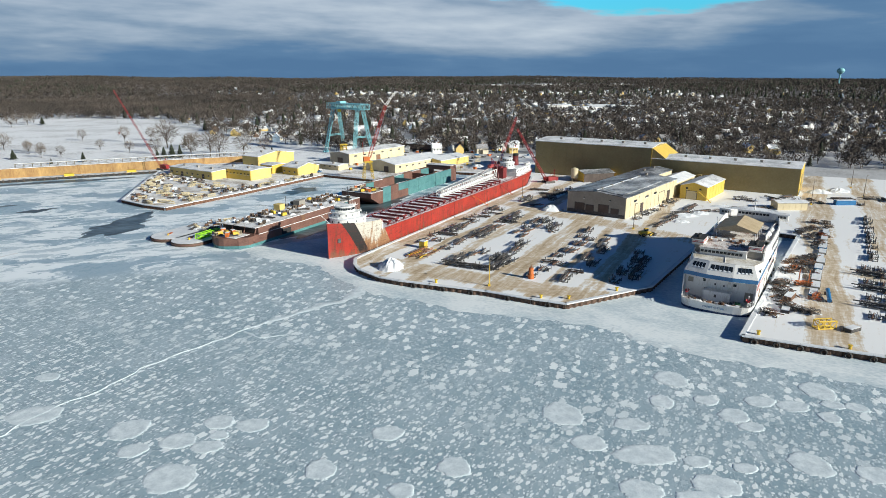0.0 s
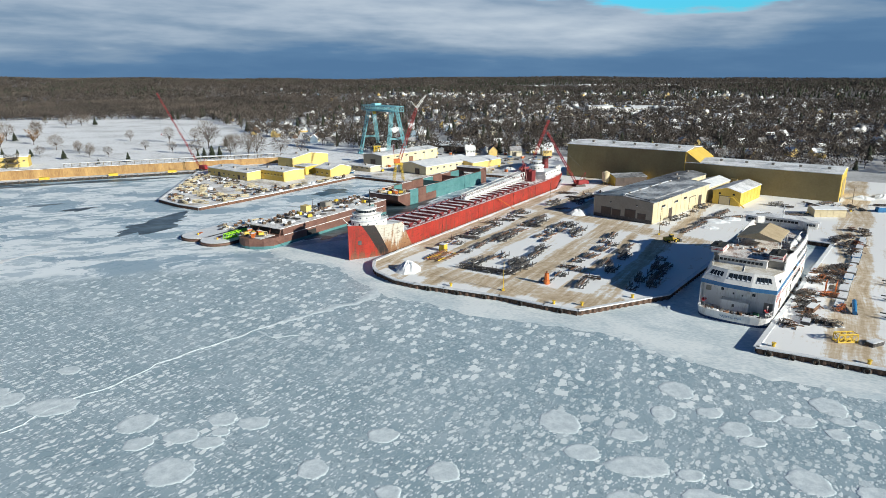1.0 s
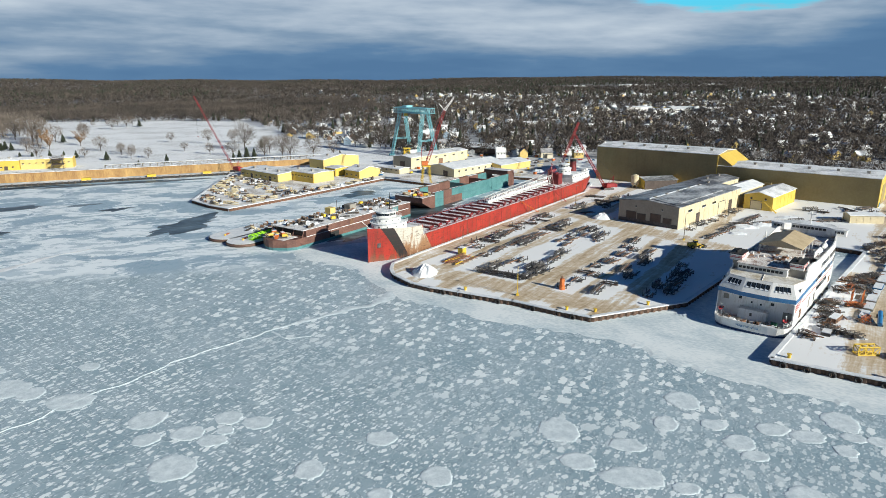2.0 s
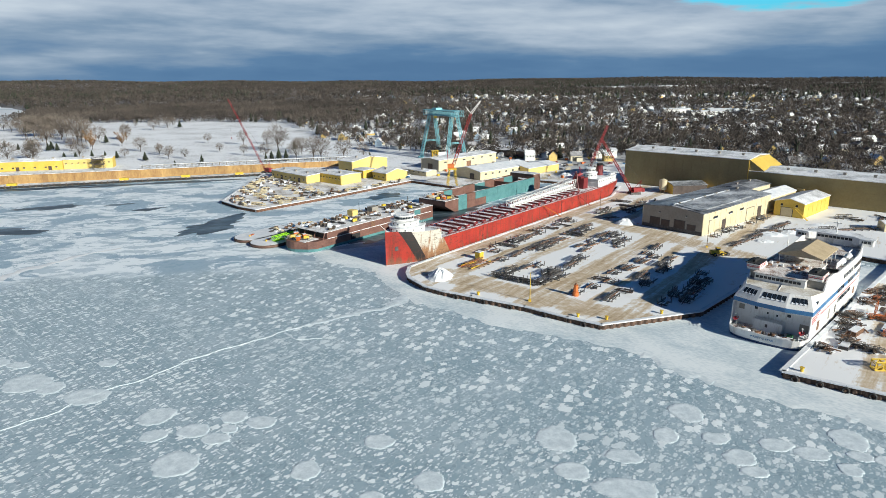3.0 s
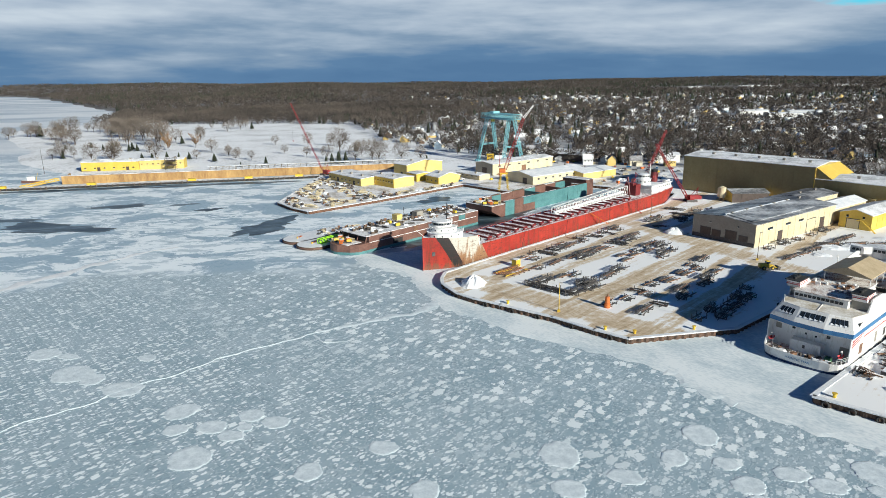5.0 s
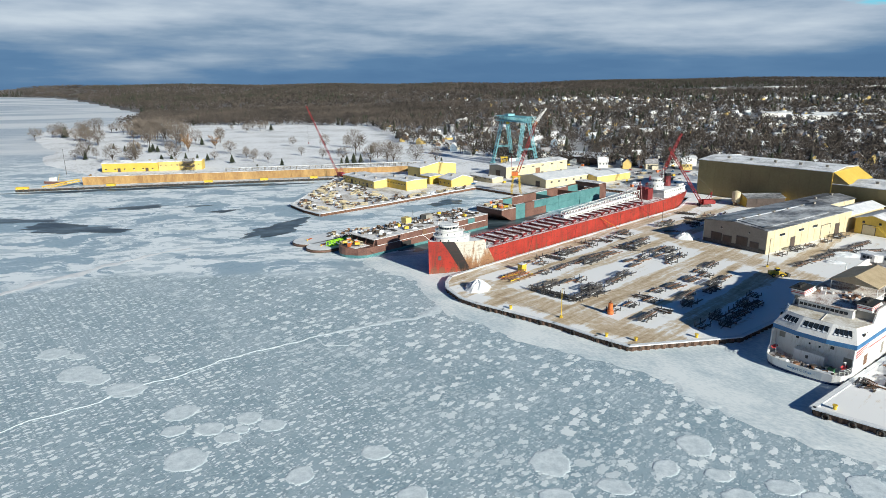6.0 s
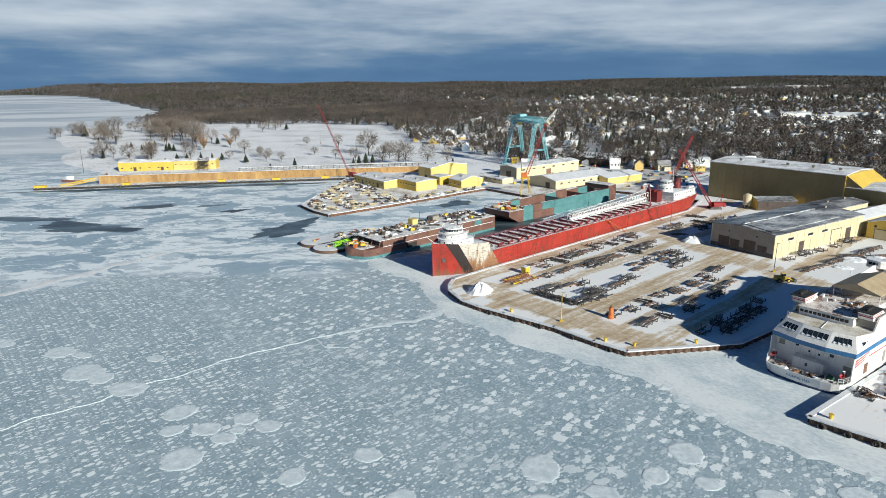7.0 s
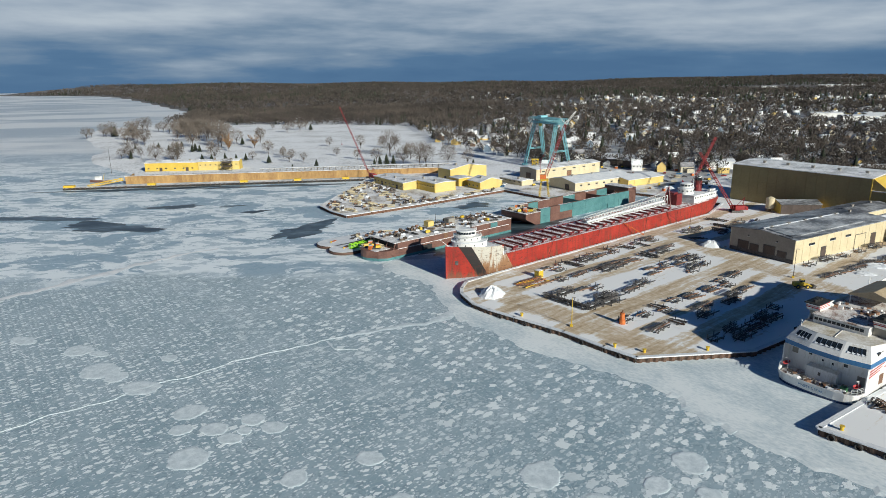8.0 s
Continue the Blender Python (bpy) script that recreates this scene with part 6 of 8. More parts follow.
shed("warehouse", "low cream workshop with snow-white roof", (-54, 487, 2.1), 56, 62, 30, 6.2, 8.8, (CREAM, CREAM), SNOW, doors=[("end", 9, 4, 4, 0.1, DARK_DOOR)], windows=[("side", 6 + i * 8, 2, 1.2, 3.4) for i in range(7)], vents=3)
shed("warehouse", "low cream lean-to with white roof", (-20, 520, 2.1), 56, 40, 24, 5.2, 7, (PALE_YELLOW, PALE_YELLOW), SNOW)


def front_shed(name, label, left, right, depth, eave, rise, wall, end_mat, roof=ROOF_SNOW, windows=0, doors=0, wz=2.6):
    """A long building whose front wall runs from left to right (as seen from the bay)."""
    d = Vector((right[0] - left[0], right[1] - left[1]))
    l = d.length
    yaw = math.degrees(math.atan2(d.y, d.x))
    s = slab_hall(name, label, (right[0], right[1], left[2]), yaw, l, depth, eave, wall, end_mat, rise)
    for i in range(windows):
        w = part("window", Build().box((-l * (i + 0.6) / windows, -0.04, wz), (1.6, 0.14, 1.1)), GLASS, s)
        part("sill", Build().box((-l * (i + 0.6) / windows, -0.1, wz - 0.65), (1.9, 0.25, 0.12)), WHITE, w)
    for i in range(doors):
        part("door", Build().box((-l * (i + 0.4) / doors, -0.04, 1.7), (2.8, 0.16, 3.4)), DARK_DOOR, s)
    return s


front_shed("pier_workshop", "long pale yellow pier workshop with flat snowy roof", (-223, 473, 2.0), (-181, 447.3), 22, 5.6, 0.7, PALE_YELLOW, PALE_YELLOW, windows=8, doors=2)
front_shed("pier_workshop", "yellow pier workshop with row of small windows", (-181, 462, 2.0), (-152.7, 446), 20, 6.8, 0.7, BRIGHT_YELLOW, PALE_YELLOW, windows=9, wz=4.2)
front_shed("pier_shed", "pale yellow boat shed with pitched snowy roof", (-180, 510, 2.0), (-164.7, 501.5), 40, 9.5, 3.0, PALE_YELLOW, PALE_YELLOW, doors=1)
front_shed("pier_shed", "small yellow shed with a snowy gable roof", (-139, 479, 2.0), (-125, 470), 22, 5.5, 3.0, BRIGHT_YELLOW, PALE_YELLOW, windows=3)
front_shed("pier_shed", "small yellow store beside the workshop", (-158, 486, 2.0), (-147, 479), 14, 6.0, 0.5, BRIGHT_YELLOW, BRIGHT_YELLOW, doors=1)
front_shed("pier_shed", "low long store with snowy roof", (-124, 512, 2.0), (-100, 498), 12, 3.6, 0.8, CREAM, CREAM, windows=5)
front_shed("quay_shed", "long yellow quay shed with brown roof", (-474, 455, 2.0), (-428, 478), 14, 8.0, 2.0, BRIGHT_YELLOW, BRIGHT_YELLOW, windows=6, doors=2)
front_shed("quay_shed", "pale yellow quay shed with dark windows", (-427.5, 478.5, 2.0), (-393, 498), 14, 8.4, 1.2, PALE_YELLOW, BRIGHT_YELLOW, windows=8, wz=5)
sc = thing("scaffold", "grey scaffold against the quay shed", "scaffold", (-400, 489, 2.0), 30)
part("frame", Build().truss((0, 0, 0), (0, 0, 11), 9, 9, 6, 0.16, 0, (1, 0, 0)), DARK_STEEL, sc)
part("boards", Build().box((0, 0, 4), (9, 9, 0.2)).box((0, 0, 8), (9, 9, 0.2)), TIMBER, sc)
front_shed("boat_canopy", "long dark roofed boat canopy", (-78, 638, 3.5), (-34, 622), 40, 5.5, 1.0, DARK_DOOR, DARK_DOOR, doors=4)

# graving dock wall and the low fender pier before it
p0, p1 = Vector((-437, 402, 0)), Vector((-158, 563, 0))
d = (p1 - p0).normalized()
wall_yaw = math.degrees(math.atan2(d.y, d.x))
mid = (p0 + p1) / 2
dw = tagged(new("dock_wall"), "rust-stained yellow steel dock wall", "dock wall", kind="structure")
n_ = 46
length = (p1 - p0).length
for i in range(n_):
    c = p0 + d * length * (i + 0.5) / n_
    part("wall_panel", Build().box((c.x, c.y, 3.2), (length / n_ - 0.06, 1.0 if i % 2 else 1.3, 7.6), wall_yaw), DOCK_WALL, dw)
part("wall_cap", Build().box((mid.x, mid.y, 7.1), (length + 1, 2.6, 0.3), wall_yaw), DIRTY_SNOW, dw)
backfill = Build().box((mid.x - d.y * 22, mid.y + d.x * 22, 1.6), (length, 42, 1.6), wall_yaw)
structure("dock_apron", backfill, DIRTY_SNOW, "snowy apron behind the dock wall", "ground")
part("dock_return", Build().box((-441, 412, 3.0), (20, 1.2, 7.0), wall_yaw + 100), DOCK_WALL, dw)
fp = thing("fender_pier", "low timber fender pier with snow and tyres", "pier", (-463, 362, 0), 30.5)
fl = math.hypot(221, 130)
part("deck", Build().box((fl / 2, 0, 1.45), (fl, 7, 0.5)), DIRTY_SNOW, fp)
part("fascia", Build().box((fl / 2, -3.6, 0.75), (fl, 0.3, 1.9)), BLACK, fp)
pile = Build().drum((0, 0, -1), 0.45, 3.1, 7).mesh("pile", [TIMBER])
for i in range(62):
    q = part("pile", pile, TIMBER, fp)
    q.location = (2 + i * (fl - 4) / 61, -3.9, 0)
for i, x in enumerate((4, 72, 150, 196, 238)):
    part("yellow_block", Build().box((x, 0, 2.6), (6.5 if i else 9, 3.2, 1.8)), YELLOW, fp)
br = thing("brow_bridge", "yellow steel brow from the pier to the dock wall", "bridge", (-447, 372, 1.0), 75)
part("truss", Build().truss((0, 0, 1), (30, 0, 3.5), 2.0, 2.0, 12, 0.2), YELLOW, br)
# white lattice crane rail standing on the wall
tr = thing("pipe_rack", "pale lattice crane rail along the dock wall", "pipe rack", (p0.x, p0.y, 7.2), wall_yaw)
for i in range(34):
    x = 118 + i * 5.6
    part("rack_frame", Build().rod((x, 4, -5), (x, 4, 2.4), 0.2, 4).rod((x, 9, -5), (x, 9, 2.4), 0.2, 4).rod((x, 4, 2.4), (x + 5.6, 4, 0.4), 0.15, 4).rod((x, 4, 2.4), (x + 5.6, 4, 2.4), 0.18, 4).rod((x, 9, 2.4), (x + 5.6, 9, 2.4), 0.18, 4), GREY_CLAD, tr)
part("beam", Build().box((212, 6.5, 2.7), (190, 5.5, 0.3)), SNOW, tr)
tb = thing("workboat", "small workboat moored at the end of the dock", "boat", (-470, 402, 0.2), 12)
part("hull", Build().prism([(-9, -3), (6, -3), (11, 0), (6, 3), (-9, 3)], -0.3, 2.0), BROWN_HULL, tb)
part("deck", Build().prism([(-8.6, -2.7), (6, -2.7), (10, 0), (6, 2.7), (-8.6, 2.7)], 2.0, 2.12), SNOW, tb)
part("wheelhouse", Build().box((-2, 0, 3.6), (5, 3.2, 3.0)), WHITE, tb)
part("crane_post", Build().rod((3, 0, 2), (5, 0, 8), 0.2, 5), YELLOW, tb)
mast_ = thing("flagpole", "thin dark mast on the point", "pole", (-498, 436, 1.5), 0)
part("pole", Build().rod((0, 0, 0), (0, 0, 24), 0.25, 6, 0, 0.12), DARK_STEEL, mast_)

# ---------------------------------------------------------------- yard stock


def rack(seed, length, width, mats, height=1.4, frames=True):
    """Steel sections of many lengths on cross bearers, some in upright post frames."""
    r_ = random.Random(seed)
    s = thing("steel_stack", "stack of dark steel sections on bearers, dusted with snow", "steel stack", (0, 0, 0), 0, "steel stock in the yard")
    k = max(2, int(length / 3.4))
    for i in range(k):
        x = -length / 2 + length * (i + 0.5) / k
        if frames:
            w, h = width / 2 + 0.2, height * r_.uniform(0.8, 1.15)
            u = [(-w, 0), (w, 0), (w, h), (w - 0.2, h), (w - 0.2, 0.22), (0.2 - w, 0.22), (0.2 - w, h), (-w, h)]
            b = Build().add([(x - 0.11, y, z) for y, z in u] + [(x + 0.11, y, z) for y, z in u], [(0, 1, 4, 5), (1, 2, 3, 4), (0, 5, 6, 7), (13, 12, 9, 8), (12, 11, 10, 9), (15, 14, 13, 8)] + [(8 + q, 8 + (q + 1) % 8, (q + 1) % 8, q) for q in range(8)])
            part("post_frame", b, mats[0], s)
        else:
            part("bearer", Build().box((x, 0, 0.12), (0.3, width + 0.4, 0.24)), DARK_STEEL, s)
    y = -width / 2 + 0.15
    while y < width / 2 - 0.1:
        w = r_.uniform(0.22, 0.5)
        l = length * r_.uniform(0.45, 1.15)
        part("steel_section", Build().box((r_.uniform(-0.2, 0.2) * length, y, 0.24 + w * 0.4 + r_.uniform(0, 0.5)), (l, w * 0.7, w * 0.8), r_.uniform(-4, 4), 0, r_.uniform(-1.5, 1.5)), r_.choice(mats), s)
        y += w + r_.uniform(0.05, 0.35)
    if seed % 2:
        part("lattice_frame", Build().truss((-length * 0.48, width * 0.3, height * 0.75), (length * 0.45, width * 0.26, height * 0.7), 0.9, 0.9, max(4, int(length / 1.4)), 0.11), mats[0], s)
    part("snow_cap", Build().box((r_.uniform(-0.15, 0.15) * length, r_.uniform(-0.3, 0.3) * width, 0.72), (length * r_.uniform(0.3, 0.55), width * 0.16, 0.12), r_.uniform(-3, 3)), SNOW, s)
    return s


mix = [DARK_STEEL, DARK_STEEL, DARK_STEEL, RUST_STEEL]
KINDS = [rack(1, 11, 3.0, mix), rack(2, 8, 3.4, mix, 1.8), rack(3, 13, 2.4, mix, 1.1, False), rack(4, 7, 4.2, mix, 1.6), rack(5, 10, 3.6, [DARK_STEEL], 2.2), rack(6, 9, 2.6, mix, 0.8, False)]
USED = set()


def put_stack(i, a, b, turn=0.0):
    x, y, z = yard(a, b)
    m = pose(x, y, z + 0.004, 0, 0, SHIP_YAW + turn)
    if i in USED:
        return copy_thing(KINDS[i], m)
    USED.add(i)
    KINDS[i].matrix_basis = m
    return KINDS[i]


r_ = random.Random(21)
for b0, a0, a1, skip in ((24.5, 40, 132, 0.0), (28.5, 44, 128, 0.15), (40, 34, 116, 0.05), (44, 48, 112, 0.25), (87, 14, 96, 0.05), (91, 22, 92, 0.3), (99, 16, 86, 0.1), (103, 30, 80, 0.3), (56, 66, 112, 0.1), (61, 70, 116, 0.2), (67.5, 30, 62, 0.15), (117, 22, 74, 0.15), (121.5, 30, 78, 0.2)):
    a = a0
    while a < a1:
        if r_.random() > skip:
            put_stack(r_.randrange(6), a + r_.uniform(-0.8, 0.8), b0 + r_.uniform(-1.2, 1.2), r_.uniform(-5, 5) + (90 if r_.random() < 0.07 else 0))
        a += r_.uniform(9.5, 13)
for a, b, t in ((12, 53.5, 90), (12, 60, 90), (12.5, 66.5, 90), (17, 70.5, 0), (25, 72, 0), (21, 53, 0), (31, 54, 0), (28, 66, 0), (35, 57, 4), (92, 68, 0), (100, 69, 10), (86, 71, -8)):
    put_stack(4 if b > 52 and a < 30 else r_.randrange(6), a, b, t)
# orange and yellow stack by the bow
ys = rack(9, 14, 9, [RUST_STEEL, ORANGE, YELLOW, RUST_STEEL], 1.2, False)
tagged(ys, "wide stack of rusty orange and yellow steel frames", "steel stack")
ys.matrix_basis = pose(*yard(22, 34.5), 0, 0, SHIP_YAW)
cn = thing("yellow_bin", "yellow steel bin standing on the stack of frames", "bin", yard(29, 30, YARD + 0.0), SHIP_YAW)
part("body", Build().box((0, 0, 1.6), (3.0, 2.6, 3.2)), YELLOW, cn)
part("lid", Build().box((0, 0, 3.3), (3.1, 2.7, 0.15)), SNOW, cn)


def mound(name, label, at, rx, ry, h, seed, mat=SNOW):
    rnd = random.Random(seed)
    b, k, rows = Build(), 26, []
    for j, (s, z) in enumerate(((1.0, 0), (0.86, 0.3), (0.62, 0.62), (0.34, 0.9), (0.12, 1.0))):
        rows.append([(at[0] + rx * s * math.cos(2 * math.pi * i / k) * rnd.uniform(0.86, 1.1), at[1] + ry * s * math.sin(2 * math.pi * i / k) * rnd.uniform(0.86, 1.1), at[2] + h * z * rnd.uniform(0.8, 1.15)) for i in range(k)])
    b.add([p for r in rows for p in r], [(j * k + i, j * k + (i + 1) % k, (j + 1) * k + (i + 1) % k, (j + 1) * k + i) for j in range(4) for i in range(k)] + [tuple(4 * k + i for i in range(k))])
    return tagged(new(name, b.mesh(name, [mat])), label, "snow pile")


mound("snow_pile", "white ploughed snow pile on the quay", yard(-2.5, 33, YARD - 0.1), 5.5, 6.5, 3.6, 1)
mound("snow_pile", "ploughed snow pile by the hall corner", (49, 356, YARD - 0.1), 6, 4, 3.0, 2)
for i, (x, y, a, b, h) in enumerate(((120, 345, 8, 4, 3), (130, 352, 6, 4, 2.5), (150, 372, 7, 3, 2), (230, 420, 9, 5, 4), (245, 425, 8, 5, 4.5), (190, 400, 6, 3, 2), (113, 330, 5, 3, 2), (-120, 560, 9, 5, 4), (-128, 545, 7, 4, 3), (10, 520, 8, 5, 5), (20, 512, 6, 4, 4))):
    mound("snow_pile", "ploughed snow pile beside the yard road", (x, y, land_at(x, y) if y > 500 else YARD - 0.1), a, b, h * 0.55, 10 + i)

# orange channel buoy
bu = thing("channel_buoy", "faded orange channel buoy standing on the yard", "buoy", (25.6, 231.2, YARD), 0)
part("float", Build().drum((0, 0, 0), 1.15, 1.5, 14).drum((0, 0, 1.5), 1.15, 0.4, 14, 0, 0.7), ORANGE, bu)
part("tower", Build().drum((0, 0, 1.8), 0.95, 2.4, 10, 0, 0.85), ORANGE, bu)
part("lantern_cage", Build().drum((0, 0, 4.2), 0.35, 0.8, 8).rod((0, 0, 5), (0, 0, 5.4), 0.08, 5), RUST_STEEL, bu)


def lamp_post(at, h=11):
    l = thing("lamp_post", "slim yellow lamp post on the quay", "lamp post", at, 0, "yard poles")
    part("pole", Build().rod((0, 0, 0), (0, 0, h), 0.18, 6, 0, 0.1), YELLOW if h < 12 else TIMBER, l)
    part("base", Build().box((0, 0, 0.4), (0.9, 0.9, 0.8)), YELLOW, l)
    part("lamp_head", Build().box((0.5, 0, h), (1.2, 0.4, 0.2)), GREY_CLAD, l)


lamp_post(yard(-5, 77))
lamp_post((84.2, 313, YARD), 13)
lamp_post(yard(160, 26), 12)
for x, y in ((250, 405), (262, 440), (280, 395), (205, 380)):
    lamp_post((x, y, YARD), 14)


def loader(at, yaw, seed=0):
    l = thing("wheel_loader", "yellow wheel loader parked on packed snow", "loader", at, yaw)
    part("body", Build().box((-1.6, 0, 1.9), (3.6, 2.2, 1.5)).box((1.4, 0, 1.5), (2.2, 1.8, 0.9)), YELLOW, l)
    c = part("cab", Build().box((0, 0, 3.0), (1.6, 1.6, 1.7)), YELLOW, l)
    part("window", Build().box((0.02, 0, 3.2), (1.65, 1.65, 0.9)), GLASS, c)
    part("bucket", Build().box((4.6, 0, 0.8), (1.2, 2.8, 1.3), 0, 0, 15), DARK_STEEL, l)
    part("lift_arm", Build().rod((1, -0.8, 2.0), (4.2, -0.8, 0.8), 0.2, 5).rod((1, 0.8, 2.0), (4.2, 0.8, 0.8), 0.2, 5), YELLOW, l)
    for x in (-1.9, 1.9):
        for s in (-1, 1):
            w = part("wheel", Build().rod((x, s * 1.0, 0.85), (x, s * 1.6, 0.85), 0.85, 14), BLACK, l)
            part("rim", Build().rod((x, s * 1.58, 0.85), (x, s * 1.63, 0.85), 0.42, 10), YELLOW, w)


loader((86.5, 299, YARD), 20)


def container(name, label, at, yaw, size, mat, snow=True):
    c = thing(name, label, "container", at, yaw)
    part("body", Build().box((0, 0, size[2] / 2), size), mat, c)
    rib = Build().box((0, 0, 0), (0.12, size[1] + 0.12, size[2] - 0.3)).mesh("rib", [mat])
    for i in range(int(size[0] / 1.2)):
        r = part("rib", rib, mat, c)
        r.location = (-size[0] / 2 + 0.6 + i * 1.2, 0, size[2] / 2)
    if snow:
        part("snow_cap", Build().box((0, 0, size[2] + 0.08), (size[0] * 0.94, size[1] * 0.9, 0.16)), SNOW, c)
    return c


# east pier stock
container("skip", "rusty red open steel skip with snow", (112.9, 212.9, YARD), 52, (7, 2.6, 1.5), RUST_STEEL)
container("skip", "low rusty steel skip with snow", (105.8, 200.4, YARD), 60, (4.5, 2.6, 1.0), DARK_STEEL)
container("skip", "dark steel skip full of snow on the pier", (118.2, 184.6, YARD), 30, (5, 2.6, 1.1), DARK_STEEL)
container("site_container", "blue steel container at the yard road", (225, 381, YARD), 5, (12, 3, 2.8), BLUE)
for i in range(13):
    k = i / 12
    container("plate_pallet", "low pallet of snow-covered steel plate", (124.5 + 53.5 * k + 0.4 * (i % 2), 219.5 + 93 * k, YARD), 60, (8.2, 2.6 + 0.4 * (i % 3), 0.5 + 0.25 * (i % 3)), GREY_CLAD if i % 4 else BLUE)


def scrap_pile(seed, at, n_, spread_, mats):
    """A loose heap of short steel and timber pieces."""
    r_ = random.Random(seed)
    s = thing("scrap_pile", "loose heap of rusty steel and timber offcuts in snow", "scrap pile", at, r_.uniform(0, 180), "scrap on the pier")
    for i in range(n_):
        l = r_.uniform(1.2, 4.2)
        part("offcut", Build().box((r_.gauss(0, spread_), r_.gauss(0, spread_ * 0.6), r_.uniform(0.12, 0.9)), (l, r_.uniform(0.12, 0.5), r_.uniform(0.1, 0.35)), r_.choice((0, 90, 20)) + r_.uniform(-15, 15), 0, r_.uniform(-14, 14)), r_.choice(mats), s)
    for i in range(2):
        part("cross_frame", Build().truss((r_.uniform(-2, 0), r_.uniform(-1, 1), 1.0), (r_.uniform(1, 3), r_.uniform(-1, 1), 1.2), 1.3, 1.2, 3, 0.09), r_.choice(mats), s)
    part("snow_patch", sheet(blob(0, 0, spread_ * 1.6, spread_, 0, 24, 0.15, seed), 0.01, 0.22), SNOW, s)
    return s


SCRAP = [scrap_pile(i, (x, y, YARD), 12, 1.7, m_) for i, (x, y, m_) in enumerate(((99.5, 197.2, (RUST_STEEL, TIMBER, DARK_STEEL)), (107.5, 203.8, (DARK_STEEL, RUST_STEEL)), (113.4, 198.6, (TIMBER, DARK_STEEL, GREY_CLAD)), (122.6, 213.5, (RUST_STEEL, ORANGE, TIMBER))))]
for i in range(34):
    k = r_.random()
    o = r_.uniform(2.0, 13.0) if k > 0.2 else r_.uniform(4, 16)
    x, y = 96 + 84 * k + 0.86 * o, 200 + 140 * k - 0.51 * o
    copy_thing(SCRAP[r_.randrange(4)], pose(x, y, YARD + 0.004, 0, 0, r_.uniform(0, 360)))
sc = thing("scaffold", "orange tubular scaffold standing on the pier", "scaffold", (127.2, 231.7, YARD), 60)
for x in (-2.5, 0, 2.5):
    for y in (-1.6, 1.6):
        part("upright", Build().rod((x, y, 0), (x, y, 4.4), 0.13, 5), ORANGE, sc)
for z in (2.2, 4.3):
    for y in (-1.6, 1.6):
        part("ledger", Build().rod((-2.6, y, z), (2.6, y, z), 0.11, 5), ORANGE, sc)
    part("deck_board", Build().box((0, 0, z + 0.05), (5.2, 1.4, 0.1)), TIMBER, sc)
for i in range(7):
    k = i / 6
    x, y = 132.5 + 29 * k, 196 + 54 * k
    m = pose(x, y, YARD + 0.004, 0, 0, 58 + (90 if i % 2 else 0))
    copy_thing(KINDS[4 if i % 2 else 3], m)
    copy_thing(KINDS[3], pose(x + 4.5, y - 2.6, YARD + 0.004, 0, 0, 58))
for i in range(9):
    k = i / 8
    copy_thing(KINDS[(0, 1, 3, 4)[i % 4]], pose(172 + 42 * k, 264 + 76 * k, YARD + 0.004, 0, 0, 58))
for i in range(8):
    copy_thing(KINDS[i % 6], pose(118 + i * 8 + r_.uniform(-2, 2), 350 + i * 2.5, YARD + 0.004, 0, 0, 20 + r_.uniform(-10, 10)))
for i in range(7):
    copy_thing(KINDS[(2, 5, 0)[i % 3]], pose(100 + i * 5.5, 322 + i * 8, YARD + 0.004, 0, 0, 55))
for i in range(5):
    copy_thing(KINDS[(1, 4, 3)[i % 3]], pose(92 + i * 8.0, 336 + i * 11.5, YARD + 0.004, 0, 0, 54))
for i in range(16):
    copy_thing(KINDS[i % 6], pose(r_.uniform(165, 260), r_.uniform(378, 402), YARD + 0.004, 0, 0, r_.uniform(0, 180)))
for i in range(15):
    copy_thing(KINDS[i % 6], pose(*yard(r_.uniform(140, 205), r_.uniform(24, 46), YARD + 0.004), 0, 0, r_.uniform(0, 180)))
fr = thing("work_trestle", "yellow tubular work trestle on the pier", "trestle", (111.0, 186.5, YARD), 10)
part("frame", Build().truss((-3, 0, 1.3), (3, 0, 1.3), 2.4, 2.4, 3, 0.25), YELLOW, fr)
bl = thing("bollard", "yellow steel mooring bollard on quay", "bollard", (88.5, 180.4, YARD), 0)
part("post", Build().drum((0, 0, 0), 0.45, 1.0, 10).drum((0, 0, 1.0), 0.65, 0.25, 10), YELLOW, bl)
for x, y in ((36.5, 209), (55, 218.5), (110, 171), (27, 209.5), (-10, 224.5)):
    copy_thing(bl, pose(x, y, YARD + 0.01))
pt = thing("blue_pipe", "blue steel pipe leaning on timber", "pipe", (126.5, 213.5, YARD), 66)
part("tube", Build().rod((-5, 0, 0.8), (5, 0, 1.8), 0.7, 12), BLUE, pt)
part("cradle", Build().box((-4, 0, 0.2), (0.6, 2, 0.4)).box((4, 0, 0.6), (0.6, 2, 1.2)), TIMBER, pt)

# ---------------------------------------------------------------- small gear on barges and pier


